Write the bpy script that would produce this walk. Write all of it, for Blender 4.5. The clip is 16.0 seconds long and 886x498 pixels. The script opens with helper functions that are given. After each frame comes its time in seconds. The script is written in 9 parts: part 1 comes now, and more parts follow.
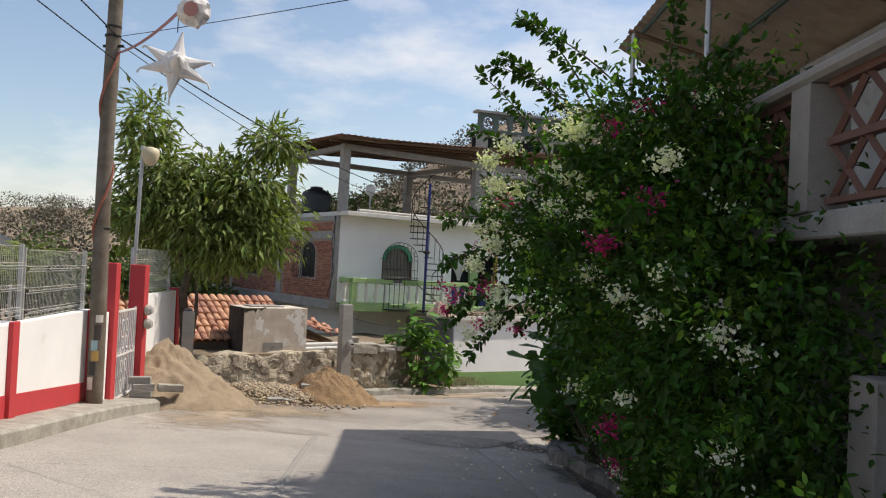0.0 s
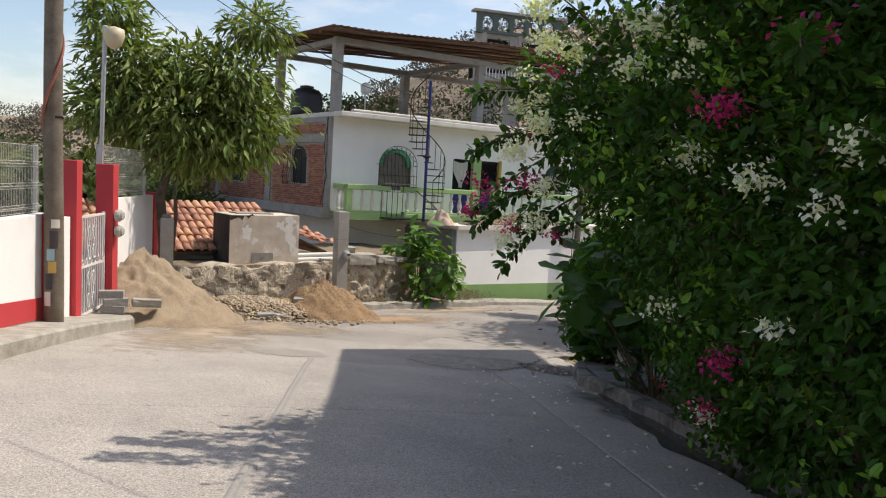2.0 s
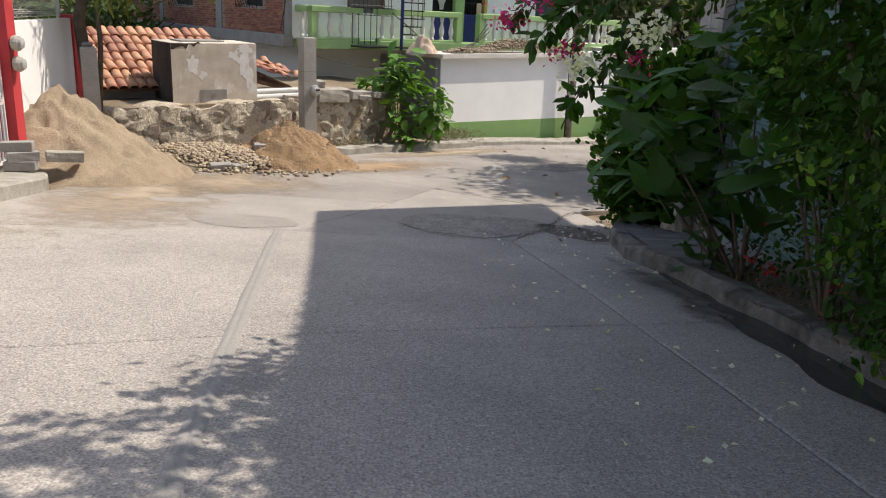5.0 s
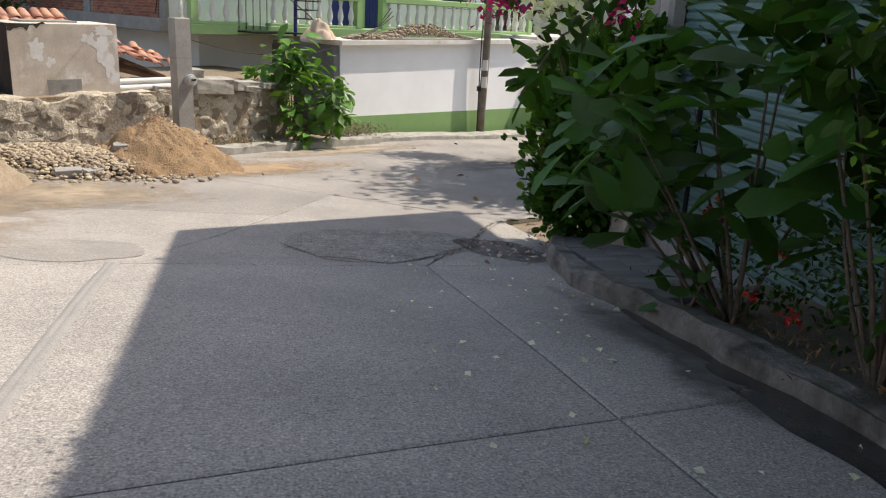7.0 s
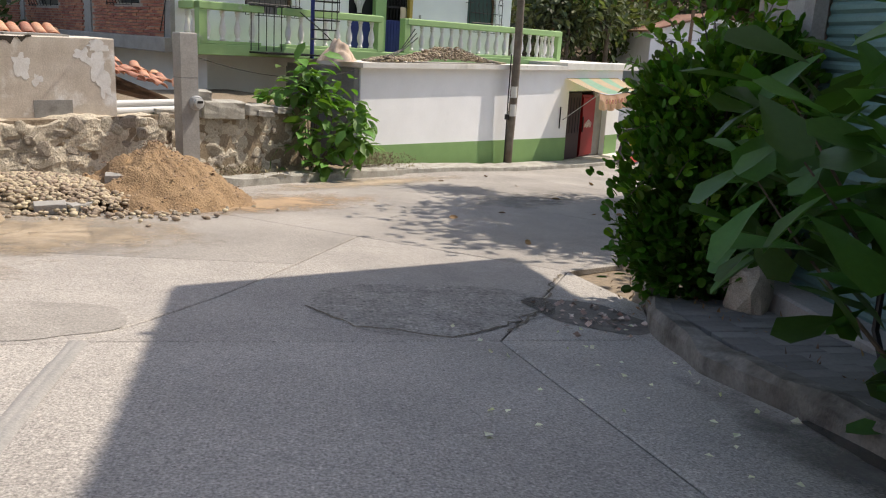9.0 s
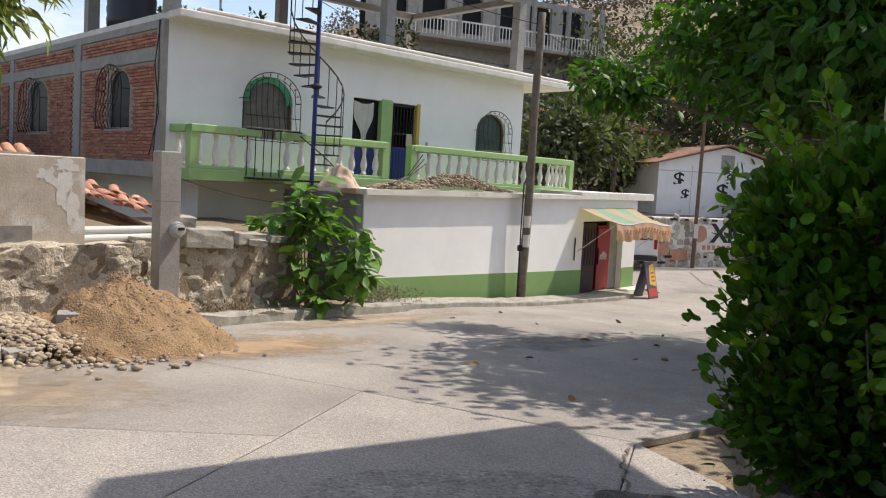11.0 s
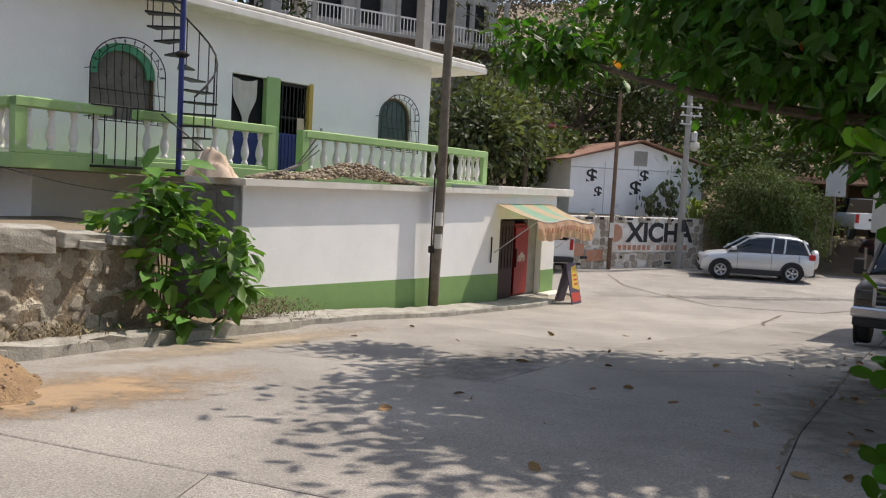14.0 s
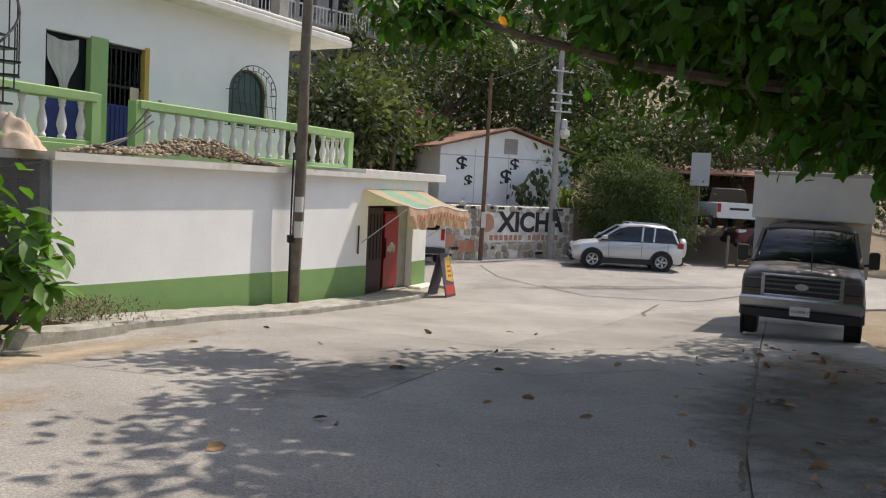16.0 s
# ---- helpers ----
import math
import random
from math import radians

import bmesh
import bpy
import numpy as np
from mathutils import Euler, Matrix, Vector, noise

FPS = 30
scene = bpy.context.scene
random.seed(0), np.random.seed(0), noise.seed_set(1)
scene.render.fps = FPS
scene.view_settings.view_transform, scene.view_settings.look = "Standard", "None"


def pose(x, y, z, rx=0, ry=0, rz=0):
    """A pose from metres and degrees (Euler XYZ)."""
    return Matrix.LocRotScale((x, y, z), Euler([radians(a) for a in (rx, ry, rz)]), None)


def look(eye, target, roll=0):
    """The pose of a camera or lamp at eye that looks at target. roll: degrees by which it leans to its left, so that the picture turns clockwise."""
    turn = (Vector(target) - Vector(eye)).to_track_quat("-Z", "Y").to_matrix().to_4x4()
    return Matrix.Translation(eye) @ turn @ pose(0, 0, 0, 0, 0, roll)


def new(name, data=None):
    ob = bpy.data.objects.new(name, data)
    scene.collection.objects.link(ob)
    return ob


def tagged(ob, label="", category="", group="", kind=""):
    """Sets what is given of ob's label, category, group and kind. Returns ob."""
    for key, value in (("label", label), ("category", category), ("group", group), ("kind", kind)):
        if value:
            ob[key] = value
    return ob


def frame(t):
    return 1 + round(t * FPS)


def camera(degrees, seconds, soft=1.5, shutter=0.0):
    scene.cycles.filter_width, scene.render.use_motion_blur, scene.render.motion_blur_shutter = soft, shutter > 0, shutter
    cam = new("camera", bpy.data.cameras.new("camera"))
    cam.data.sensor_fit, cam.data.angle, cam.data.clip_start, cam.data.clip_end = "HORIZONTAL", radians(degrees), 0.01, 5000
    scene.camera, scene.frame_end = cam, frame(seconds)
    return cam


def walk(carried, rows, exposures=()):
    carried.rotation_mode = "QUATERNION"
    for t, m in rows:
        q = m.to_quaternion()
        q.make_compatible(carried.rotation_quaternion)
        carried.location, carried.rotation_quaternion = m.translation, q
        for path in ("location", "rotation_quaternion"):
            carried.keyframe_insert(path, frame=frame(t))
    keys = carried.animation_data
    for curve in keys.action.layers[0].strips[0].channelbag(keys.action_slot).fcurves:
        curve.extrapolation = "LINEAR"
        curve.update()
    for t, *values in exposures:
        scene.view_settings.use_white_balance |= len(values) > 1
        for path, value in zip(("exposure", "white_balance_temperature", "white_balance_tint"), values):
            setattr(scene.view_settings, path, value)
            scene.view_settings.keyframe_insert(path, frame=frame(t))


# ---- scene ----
cam = camera(56.9, 16.0, soft=1.15)
METRES, EYE, TILT, LEAN, TURN = 15.5, 1.5, 0.0, 0.0, 0.0
ROWS = [
    (0.0, 0.0, 0.0, 0.0, -0.06, 1.26, -2.66),
    (0.5, -0.0028, 0.0275, -0.0032, -0.05, 1.26, -2.56),
    (1.0, -0.0039, 0.0605, -0.0068, -0.23, 1.23, -2.8),
    (1.5, -0.0147, 0.094, -0.0089, -0.56, 0.91, -2.88),
    (2.0, -0.0204, 0.1239, -0.0147, -0.66, -4.86, -2.75),
    (2.5, -0.031, 0.1542, -0.0169, -0.64, -13.62, -2.67),
    (3.0, -0.0387, 0.1818, -0.0163, -0.58, -16.22, -2.39),
    (5.5, -0.0421, 0.3382, -0.0372, -4.94, -16.37, -2.0),
    (6.0, -0.0369, 0.3723, -0.0426, -7.58, -16.52, -2.13),
    (6.5, -0.0319, 0.4096, -0.0471, -8.71, -16.6, -2.3),
    (7.0, -0.0253, 0.4394, -0.0498, -9.31, -16.48, -2.41),
    (7.5, -0.024, 0.4688, -0.0532, -9.56, -16.43, -2.84),
    (8.0, -0.0291, 0.497, -0.0549, -9.47, -16.41, -2.95),
    (8.5, -0.0326, 0.531, -0.0622, -9.12, -16.36, -2.98),
    (9.0, -0.0388, 0.5614, -0.068, -8.84, -14.39, -2.85),
    (9.5, -0.039, 0.5918, -0.073, -8.77, -9.58, -2.77),
    (10.0, -0.0389, 0.6216, -0.076, -8.79, -6.61, -2.96),
    (12.5, -0.0286, 0.7715, -0.0926, -9.46, -4.66, -2.86),
    (13.0, -0.0239, 0.8012, -0.0943, -11.97, -4.52, -2.73),
    (13.5, -0.0131, 0.8344, -0.0982, -14.48, -4.55, -2.78),
    (14.0, -0.0042, 0.8619, -0.1028, -15.95, -4.48, -2.76),
    (14.5, 0.0062, 0.8879, -0.1077, -20.02, -4.37, -2.73),
    (15.0, 0.0153, 0.915, -0.1106, -22.94, -4.32, -2.98),
    (15.5, 0.0206, 0.9416, -0.1121, -24.41, -4.24, -2.96),
    (16.0, 0.034, 0.9725, -0.1187, -25.32, -4.43, -2.93),
]
walk(cam, [(t, pose(0, 0, EYE, TILT, LEAN, TURN) @ pose(METRES * x, METRES * y, METRES * z, 90 + pitch, roll, yaw)) for t, x, y, z, yaw, pitch, roll in ROWS],
     [(0.0, 0.12, 7050, 12), (3.0, 0.34, 7050, 13), (5.5, 0.4, 7000, 13), (7.0, 0.52, 6950, 12), (10.0, 0.48, 6980, 13), (12.5, 0.33, 6980, 13), (16.0, 0.33, 6900, 12)])

# ---- world, sun ----
SUN_AZ, SUN_EL = radians(20.0), radians(55.0)      # azimuth from +x towards +y
sun_dir = Vector((math.cos(SUN_AZ) * math.cos(SUN_EL), math.sin(SUN_AZ) * math.cos(SUN_EL), math.sin(SUN_EL)))
world = bpy.data.worlds.new("world")
scene.world = world
world.use_nodes = True
wn, wl = world.node_tree.nodes, world.node_tree.links
wn.clear()
sky = wn.new("ShaderNodeTexSky")
sky.sky_type, sky.sun_disc = "NISHITA", False
sky.sun_elevation, sky.sun_rotation = SUN_EL, radians(90) - SUN_AZ
sky.air_density, sky.dust_density, sky.ozone_density = 1.0, 1.3, 1.6
wco = wn.new("ShaderNodeTexCoord")
wmap = wn.new("ShaderNodeMapping")
wmap.inputs["Scale"].default_value = (1.0, 1.0, 2.6)
wno = wn.new("ShaderNodeTexNoise")
wno.inputs["Scale"].default_value, wno.inputs["Detail"].default_value, wno.inputs["Roughness"].default_value = 2.6, 9.0, 0.6
wra = wn.new("ShaderNodeValToRGB")
wra.color_ramp.elements[0].position, wra.color_ramp.elements[1].position = 0.49, 0.70
wra.color_ramp.elements[1].color = (0.85, 0.85, 0.85, 1)
wmix = wn.new("ShaderNodeMix")
wmix.data_type = "RGBA"
wmix.inputs["B"].default_value = (6.0, 6.15, 6.4, 1)
wbg = wn.new("ShaderNodeBackground")
wbg.inputs["Strength"].default_value = 0.15
wout = wn.new("ShaderNodeOutputWorld")
wl.new(wco.outputs["Generated"], wmap.inputs["Vector"])
wl.new(wmap.outputs["Vector"], wno.inputs["Vector"])
wl.new(wno.outputs["Fac"], wra.inputs["Fac"])
wl.new(wra.outputs["Color"], wmix.inputs["Factor"])
wl.new(sky.outputs["Color"], wmix.inputs["A"])
wl.new(wmix.outputs["Result"], wbg.inputs["Color"])
wl.new(wbg.outputs["Background"], wout.inputs["Surface"])
sun = new("sun", bpy.data.lights.new("sun", "SUN"))
sun.data.energy, sun.data.angle, sun.data.color = 3.6, radians(0.53), (1.0, 0.95, 0.87)
sun.matrix_world = look(sun_dir * 60, (0, 0, 0))

# ---- materials ----
def material(name, colour, rough=0.8, second=None, scale=3.0, amount=0.5, fine=60.0, bump=0.25, metal=0.0, tone=0.12, spec=0.4, stain=None, stain_scale=0.7, stain_cut=0.58, island=0.0, single=0.0, trans=0.0, depth=0.01, speck=0.0, speck_scale=55.0):
    """Two-scale mottled surface: colour to second by coarse noise, tone by fine grain, stain by large patches."""
    m = bpy.data.materials.new(name)
    m.use_nodes = True
    n, l = m.node_tree.nodes, m.node_tree.links
    b = n["Principled BSDF"]
    b.inputs["Roughness"].default_value, b.inputs["Metallic"].default_value = rough, metal
    b.inputs["Specular IOR Level"].default_value = spec
    co = n.new("ShaderNodeTexCoord")

    def noise_node(s, detail=6.0):
        t = n.new("ShaderNodeTexNoise")
        t.inputs["Scale"].default_value, t.inputs["Detail"].default_value, t.inputs["Roughness"].default_value = s, detail, 0.6
        l.new(co.outputs["Object"], t.inputs["Vector"])
        return t

    def mix(kind, fac, a, c):
        x = n.new("ShaderNodeMix")
        x.data_type, x.blend_type = "RGBA", kind
        for key, value in (("Factor", fac), ("A", a), ("B", c)):
            if hasattr(value, "links"):
                l.new(value, x.inputs[key])
            elif key == "Factor":
                x.inputs["Factor"].default_value = value
            else:
                x.inputs[key].default_value = (*value, 1)
        return x.outputs["Result"]

    def ramp(src, lo, hi, a=0.0, c=1.0):
        r = n.new("ShaderNodeMapRange")
        r.inputs["From Min"].default_value, r.inputs["From Max"].default_value = lo, hi
        r.inputs["To Min"].default_value, r.inputs["To Max"].default_value = a, c
        l.new(src, r.inputs["Value"])
        return r.outputs["Result"]

    second = second or tuple(c * 0.72 for c in colour)
    coarse, grain = noise_node(scale), noise_node(fine, 3.0)
    col = mix("MIX", ramp(coarse.outputs["Fac"], 0.5 - 0.25 / max(amount, 0.05) * 0.5, 0.5 + 0.25 / max(amount, 0.05) * 0.5), colour, second)
    if stain:
        big = noise_node(stain_scale, 9.0)
        col = mix("MIX", ramp(big.outputs["Fac"], stain_cut, stain_cut + 0.12, 0.0, 0.85), col, stain)
    if tone:
        g = ramp(grain.outputs["Fac"], 0.25, 0.75, 1.0 - tone, 1.0 + tone)
        gc = n.new("ShaderNodeCombineColor")
        for k in range(3):
            l.new(g, gc.inputs[k])
        col = mix("MULTIPLY", 1.0, col, gc.outputs["Color"])
    if speck:
        vo = n.new("ShaderNodeTexVoronoi")
        vo.inputs["Scale"].default_value = speck_scale
        l.new(co.outputs["Object"], vo.inputs["Vector"])
        sep = n.new("ShaderNodeSeparateColor")
        l.new(vo.outputs["Color"], sep.inputs["Color"])
        pick = ramp(sep.outputs["Red"], 0.0, 1.0, 1.0 - speck, 1.0 + speck)
        sc = n.new("ShaderNodeCombineColor")
        for k in range(3):
            l.new(pick, sc.inputs[k])
        col = mix("MULTIPLY", ramp(vo.outputs["Distance"], 0.62, 0.38), col, sc.outputs["Color"])
        worn = noise_node(0.22, 8.0)
        wr = ramp(worn.outputs["Fac"], 0.36, 0.66, 1.16, 0.92)
        wc = n.new("ShaderNodeCombineColor")
        for k in range(3):
            l.new(wr, wc.inputs[k])
        col = mix("MULTIPLY", 1.0, col, wc.outputs["Color"])
    for source, size in (("isl", island), ("obj", single)):
        if size:
            gi = n.new("ShaderNodeNewGeometry") if source == "isl" else n.new("ShaderNodeObjectInfo")
            hv = n.new("ShaderNodeHueSaturation")
            out = gi.outputs["Random Per Island"] if source == "isl" else gi.outputs["Random"]
            l.new(ramp(out, 0, 1, 1 - size, 1 + size), hv.inputs["Value"])
            l.new(ramp(out, 0, 1, 0.5 - size * 0.05, 0.5 + size * 0.04), hv.inputs["Hue"])
            l.new(col, hv.inputs["Color"])
            col = hv.outputs["Color"]
    l.new(col, b.inputs["Base Color"])
    if bump:
        bp = n.new("ShaderNodeBump")
        bp.inputs["Strength"].default_value, bp.inputs["Distance"].default_value = bump, depth
        l.new(grain.outputs["Fac"], bp.inputs["Height"])
        l.new(bp.outputs["Normal"], b.inputs["Normal"])
    if trans:
        tr = n.new("ShaderNodeBsdfTranslucent")
        ms = n.new("ShaderNodeMixShader")
        ms.inputs["Fac"].default_value = trans
        bright = mix("MULTIPLY", 1.0, col, (1.5, 1.7, 0.5))
        l.new(bright, tr.inputs["Color"])
        l.new(b.outputs["BSDF"], ms.inputs[1])
        l.new(tr.outputs["BSDF"], ms.inputs[2])
        l.new(ms.outputs["Shader"], n["Material Output"].inputs["Surface"])
    return m


concrete_road = material("road_concrete", (0.39, 0.36, 0.32), 0.9, (0.32, 0.295, 0.265), 1.3, 0.6, 75, 0.9, tone=0.5, single=0.07, stain=(0.25, 0.232, 0.21), stain_scale=0.45, stain_cut=0.6, speck=0.3, speck_scale=62)
# Lower albedo than road_concrete, for the far slabs and the round patch.
darker_concrete = material("darker_road_concrete", (0.325, 0.298, 0.265), 0.92, (0.25, 0.23, 0.205), 0.9, 0.7, 60, 0.8, tone=0.4, stain=(0.20, 0.185, 0.165), stain_scale=0.35, stain_cut=0.56, single=0.07, speck=0.2, speck_scale=62)
patch_concrete = material("patch_concrete", (0.285, 0.275, 0.255), 0.9, (0.33, 0.31, 0.285), 3, 0.6, 70, 0.5, tone=0.2)
soil = material("joint_soil", (0.13, 0.11, 0.085), 1.0, (0.20, 0.165, 0.12), 4, 0.7, 50, 0.6, tone=0.3)
earth = material("earth", (0.28, 0.22, 0.155), 1.0, (0.22, 0.17, 0.11), 0.6, 0.7, 25, 0.8, tone=0.3, depth=0.03)
sand = material("sand", (0.37, 0.295, 0.205), 1.0, (0.29, 0.225, 0.155), 2.4, 0.8, 40, 0.9, tone=0.25, stain=(0.23, 0.175, 0.12), stain_scale=1.6, stain_cut=0.58, depth=0.025)
dirt = material("red_dirt", (0.335, 0.225, 0.125), 1.0, (0.25, 0.165, 0.095), 3, 0.9, 34, 0.9, tone=0.3, stain=(0.41, 0.255, 0.125), stain_scale=1.8, stain_cut=0.56, depth=0.035)
white_paint = material("white_wall_paint", (0.87, 0.865, 0.855), 0.75, (0.81, 0.805, 0.795), 1.2, 0.7, 40, 0.2, tone=0.05, stain=(0.70, 0.68, 0.64), stain_scale=1.1, stain_cut=0.66)
old_white = material("aged_white_paint", (0.72, 0.70, 0.65), 0.85, (0.60, 0.57, 0.51), 3.0, 0.7, 40, 0.25, tone=0.08, stain=(0.34, 0.31, 0.27), stain_scale=1.6, stain_cut=0.64)
green_paint = material("green_paint", (0.22, 0.36, 0.13), 0.7, (0.19, 0.32, 0.115), 2, 0.6, 40, 0.15, tone=0.06, stain=(0.30, 0.37, 0.22), stain_scale=2, stain_cut=0.66)
light_green = material("light_green_paint", (0.33, 0.50, 0.21), 0.7, (0.28, 0.44, 0.18), 3, 0.6, 40, 0.2, tone=0.08, stain=(0.45, 0.50, 0.38), stain_scale=3, stain_cut=0.63)
red_paint = material("red_paint", (0.56, 0.045, 0.055), 0.6, (0.48, 0.05, 0.055), 3, 0.6, 40, 0.15, tone=0.06, stain=(0.55, 0.16, 0.14), stain_scale=3, stain_cut=0.66)
grey_concrete = material("grey_concrete", (0.36, 0.345, 0.32), 0.9, (0.27, 0.26, 0.24), 3, 0.7, 45, 0.4, tone=0.14, stain=(0.19, 0.18, 0.165), stain_scale=2.0, stain_cut=0.62)
dark_concrete = material("dark_block_concrete", (0.20, 0.20, 0.195), 0.9, (0.145, 0.145, 0.14), 5, 0.7, 45, 0.5, tone=0.16)
kerb_concrete = material("kerb_concrete", (0.42, 0.40, 0.35), 0.95, (0.27, 0.25, 0.21), 4, 0.8, 40, 0.7, tone=0.2, stain=(0.12, 0.11, 0.09), stain_scale=2.4, stain_cut=0.62)
# Stained right kerb; its base is also darkened for shade under the bushes.
mossy_shaded_kerb = material("mossy_shaded_kerb", (0.25, 0.24, 0.215), 0.95, (0.13, 0.12, 0.10), 5, 0.9, 40, 0.9, tone=0.3, stain=(0.05, 0.047, 0.04), stain_scale=2.0, stain_cut=0.52, depth=0.02)
tank_plaster = material("tank_plaster", (0.68, 0.61, 0.52), 0.9, (0.55, 0.48, 0.395), 2.8, 0.9, 40, 0.4, tone=0.12, stain=(0.88, 0.87, 0.84), stain_scale=1.9, stain_cut=0.54)
mouldy = material("mouldy_plaster", (0.028, 0.026, 0.023), 0.95, (0.075, 0.062, 0.05), 2.2, 0.9, 40, 0.4, tone=0.2, stain=(0.34, 0.29, 0.23), stain_scale=2.2, stain_cut=0.66)
brick_red = material("red_brick", (0.42, 0.18, 0.115), 0.9, (0.32, 0.135, 0.088), 5, 0.7, 60, 0.5, tone=0.2, single=0.28)
brick_red_joined = material("red_brick_joined", (0.42, 0.18, 0.115), 0.9, (0.32, 0.135, 0.088), 5, 0.7, 60, 0.5, tone=0.2, island=0.28)
mortar = material("mortar", (0.40, 0.355, 0.295), 1.0, (0.32, 0.28, 0.23), 6, 0.6, 60, 0.5, tone=0.15)
clay_tile = material("clay_roof_tile", (0.47, 0.20, 0.115), 0.85, (0.60, 0.36, 0.25), 6, 0.8, 50, 0.4, tone=0.15, single=0.25, stain=(0.20, 0.14, 0.10), stain_scale=4, stain_cut=0.62)
rubble = material("rubble_stone", (0.52, 0.46, 0.37), 0.95, (0.39, 0.34, 0.265), 5, 0.9, 45, 0.9, tone=0.3, single=0.25, stain=(0.2, 0.175, 0.14), stain_scale=2.2, stain_cut=0.6, depth=0.02)
crumbling = material("crumbling_mortar", (0.60, 0.53, 0.42), 1.0, (0.47, 0.41, 0.32), 3, 0.9, 30, 1.0, tone=0.3, stain=(0.25, 0.215, 0.165), stain_scale=1.3, stain_cut=0.58, depth=0.03)
pebble_mat = material("pebbles", (0.44, 0.355, 0.25), 0.9, (0.33, 0.27, 0.195), 6, 0.7, 60, 0.4, tone=0.15, island=0.35)
wood_pole = material("weathered_pole_wood", (0.125, 0.098, 0.072), 0.9, (0.20, 0.17, 0.135), 4, 0.8, 70, 0.6, tone=0.25)
dark_wood = material("dark_wood", (0.11, 0.07, 0.045), 0.85, (0.17, 0.105, 0.065), 5, 0.7, 50, 0.4, tone=0.2)
rust_sheet = material("rusty_roof_sheet", (0.235, 0.105, 0.065), 0.8, (0.33, 0.20, 0.14), 1.4, 0.8, 40, 0.3, tone=0.2, metal=0.15)
pale_sheet = material("weathered_roof_sheet", (0.34, 0.29, 0.24), 0.7, (0.25, 0.20, 0.155), 1.6, 0.8, 40, 0.2, tone=0.15, metal=0.2)
black_iron = material("black_iron", (0.018, 0.018, 0.02), 0.5, (0.03, 0.026, 0.024), 8, 0.6, 60, 0.1, metal=0.4)
blue_iron = material("blue_iron", (0.03, 0.045, 0.20), 0.5, (0.02, 0.03, 0.14), 6, 0.6, 60, 0.1, metal=0.1)
white_iron = material("white_enamel_iron", (0.78, 0.76, 0.74), 0.5, (0.66, 0.62, 0.58), 6, 0.6, 60, 0.1, tone=0.06)
galvanised = material("galvanised_steel", (0.52, 0.52, 0.52), 0.5, (0.42, 0.42, 0.42), 6, 0.6, 60, 0.1, metal=0.6)
mesh_wire = material("grey_wire", (0.55, 0.54, 0.50), 0.6, (0.42, 0.40, 0.36), 6, 0.6, 60, 0.0, metal=0.2)
dark_glass = material("dark_window_glass", (0.012, 0.014, 0.015), 0.35, (0.02, 0.02, 0.022), 2, 0.5, 20, 0.0, tone=0.0, spec=0.08)
# Near-black colour that paints in the darkness of unlit rooms.
room_shade = material("painted_room_shade", (0.02, 0.018, 0.016), 0.9, (0.03, 0.026, 0.022), 2, 0.5, 20, 0.0)
teal_shutter = material("teal_shutter", (0.16, 0.27, 0.25), 0.55, (0.12, 0.215, 0.205), 2, 0.7, 40, 0.1, metal=0.2, tone=0.1)
curtain_mat = material("curtain_cloth", (0.62, 0.60, 0.56), 0.9, (0.52, 0.50, 0.46), 3, 0.6, 120, 0.2, tone=0.08)
cable_mat = material("black_cable", (0.012, 0.012, 0.012), 0.6, (0.02, 0.02, 0.02), 5, 0.5, 40, 0.0)
bark = material("bark", (0.16, 0.125, 0.09), 0.95, (0.09, 0.07, 0.05), 6, 0.8, 40, 0.9, tone=0.25)
leaf_boug = material("bougainvillea_leaf", (0.044, 0.104, 0.015), 0.5, (0.028, 0.07, 0.011), 2, 0.6, 30, 0.0, tone=0.1, island=0.45, spec=0.2, trans=0.3)
leaf_glossy = material("glossy_leaf", (0.055, 0.135, 0.012), 0.4, (0.03, 0.085, 0.01), 2, 0.6, 30, 0.0, tone=0.1, island=0.4, spec=0.2, trans=0.28)
leaf_big = material("broad_leaf", (0.04, 0.10, 0.022), 0.42, (0.055, 0.125, 0.028), 3, 0.6, 30, 0.1, tone=0.1, single=0.35, island=0.2, spec=0.2, trans=0.3)
leaf_olive = material("olive_leaf", (0.22, 0.26, 0.085), 0.5, (0.13, 0.18, 0.05), 2, 0.6, 30, 0.0, tone=0.1, island=0.5, spec=0.2, trans=0.25)
leaf_almond = material("almond_leaf", (0.055, 0.13, 0.02), 0.45, (0.04, 0.10, 0.018), 2, 0.6, 30, 0.0, tone=0.1, island=0.5, spec=0.2, trans=0.35)
leaf_hill = material("hill_leaf", (0.065, 0.10, 0.032), 0.7, (0.10, 0.125, 0.045), 0.5, 0.8, 10, 0.0, tone=0.1, island=0.5, spec=0.2, trans=0.15)
leaf_dry = material("dry_leaf", (0.28, 0.17, 0.08), 0.8, (0.20, 0.12, 0.06), 4, 0.7, 30, 0.0, island=0.4)
flower_white = material("white_bract", (0.80, 0.78, 0.74), 0.6, (0.72, 0.72, 0.64), 3, 0.6, 30, 0.0, tone=0.05, island=0.15, trans=0.3)
flower_pink = material("magenta_bract", (0.55, 0.03, 0.22), 0.6, (0.45, 0.02, 0.17), 3, 0.6, 30, 0.0, tone=0.05, island=0.3, trans=0.3)
flower_red = material("red_flower", (0.60, 0.05, 0.02), 0.6, (0.5, 0.03, 0.02), 3, 0.6, 30, 0.0, island=0.2)


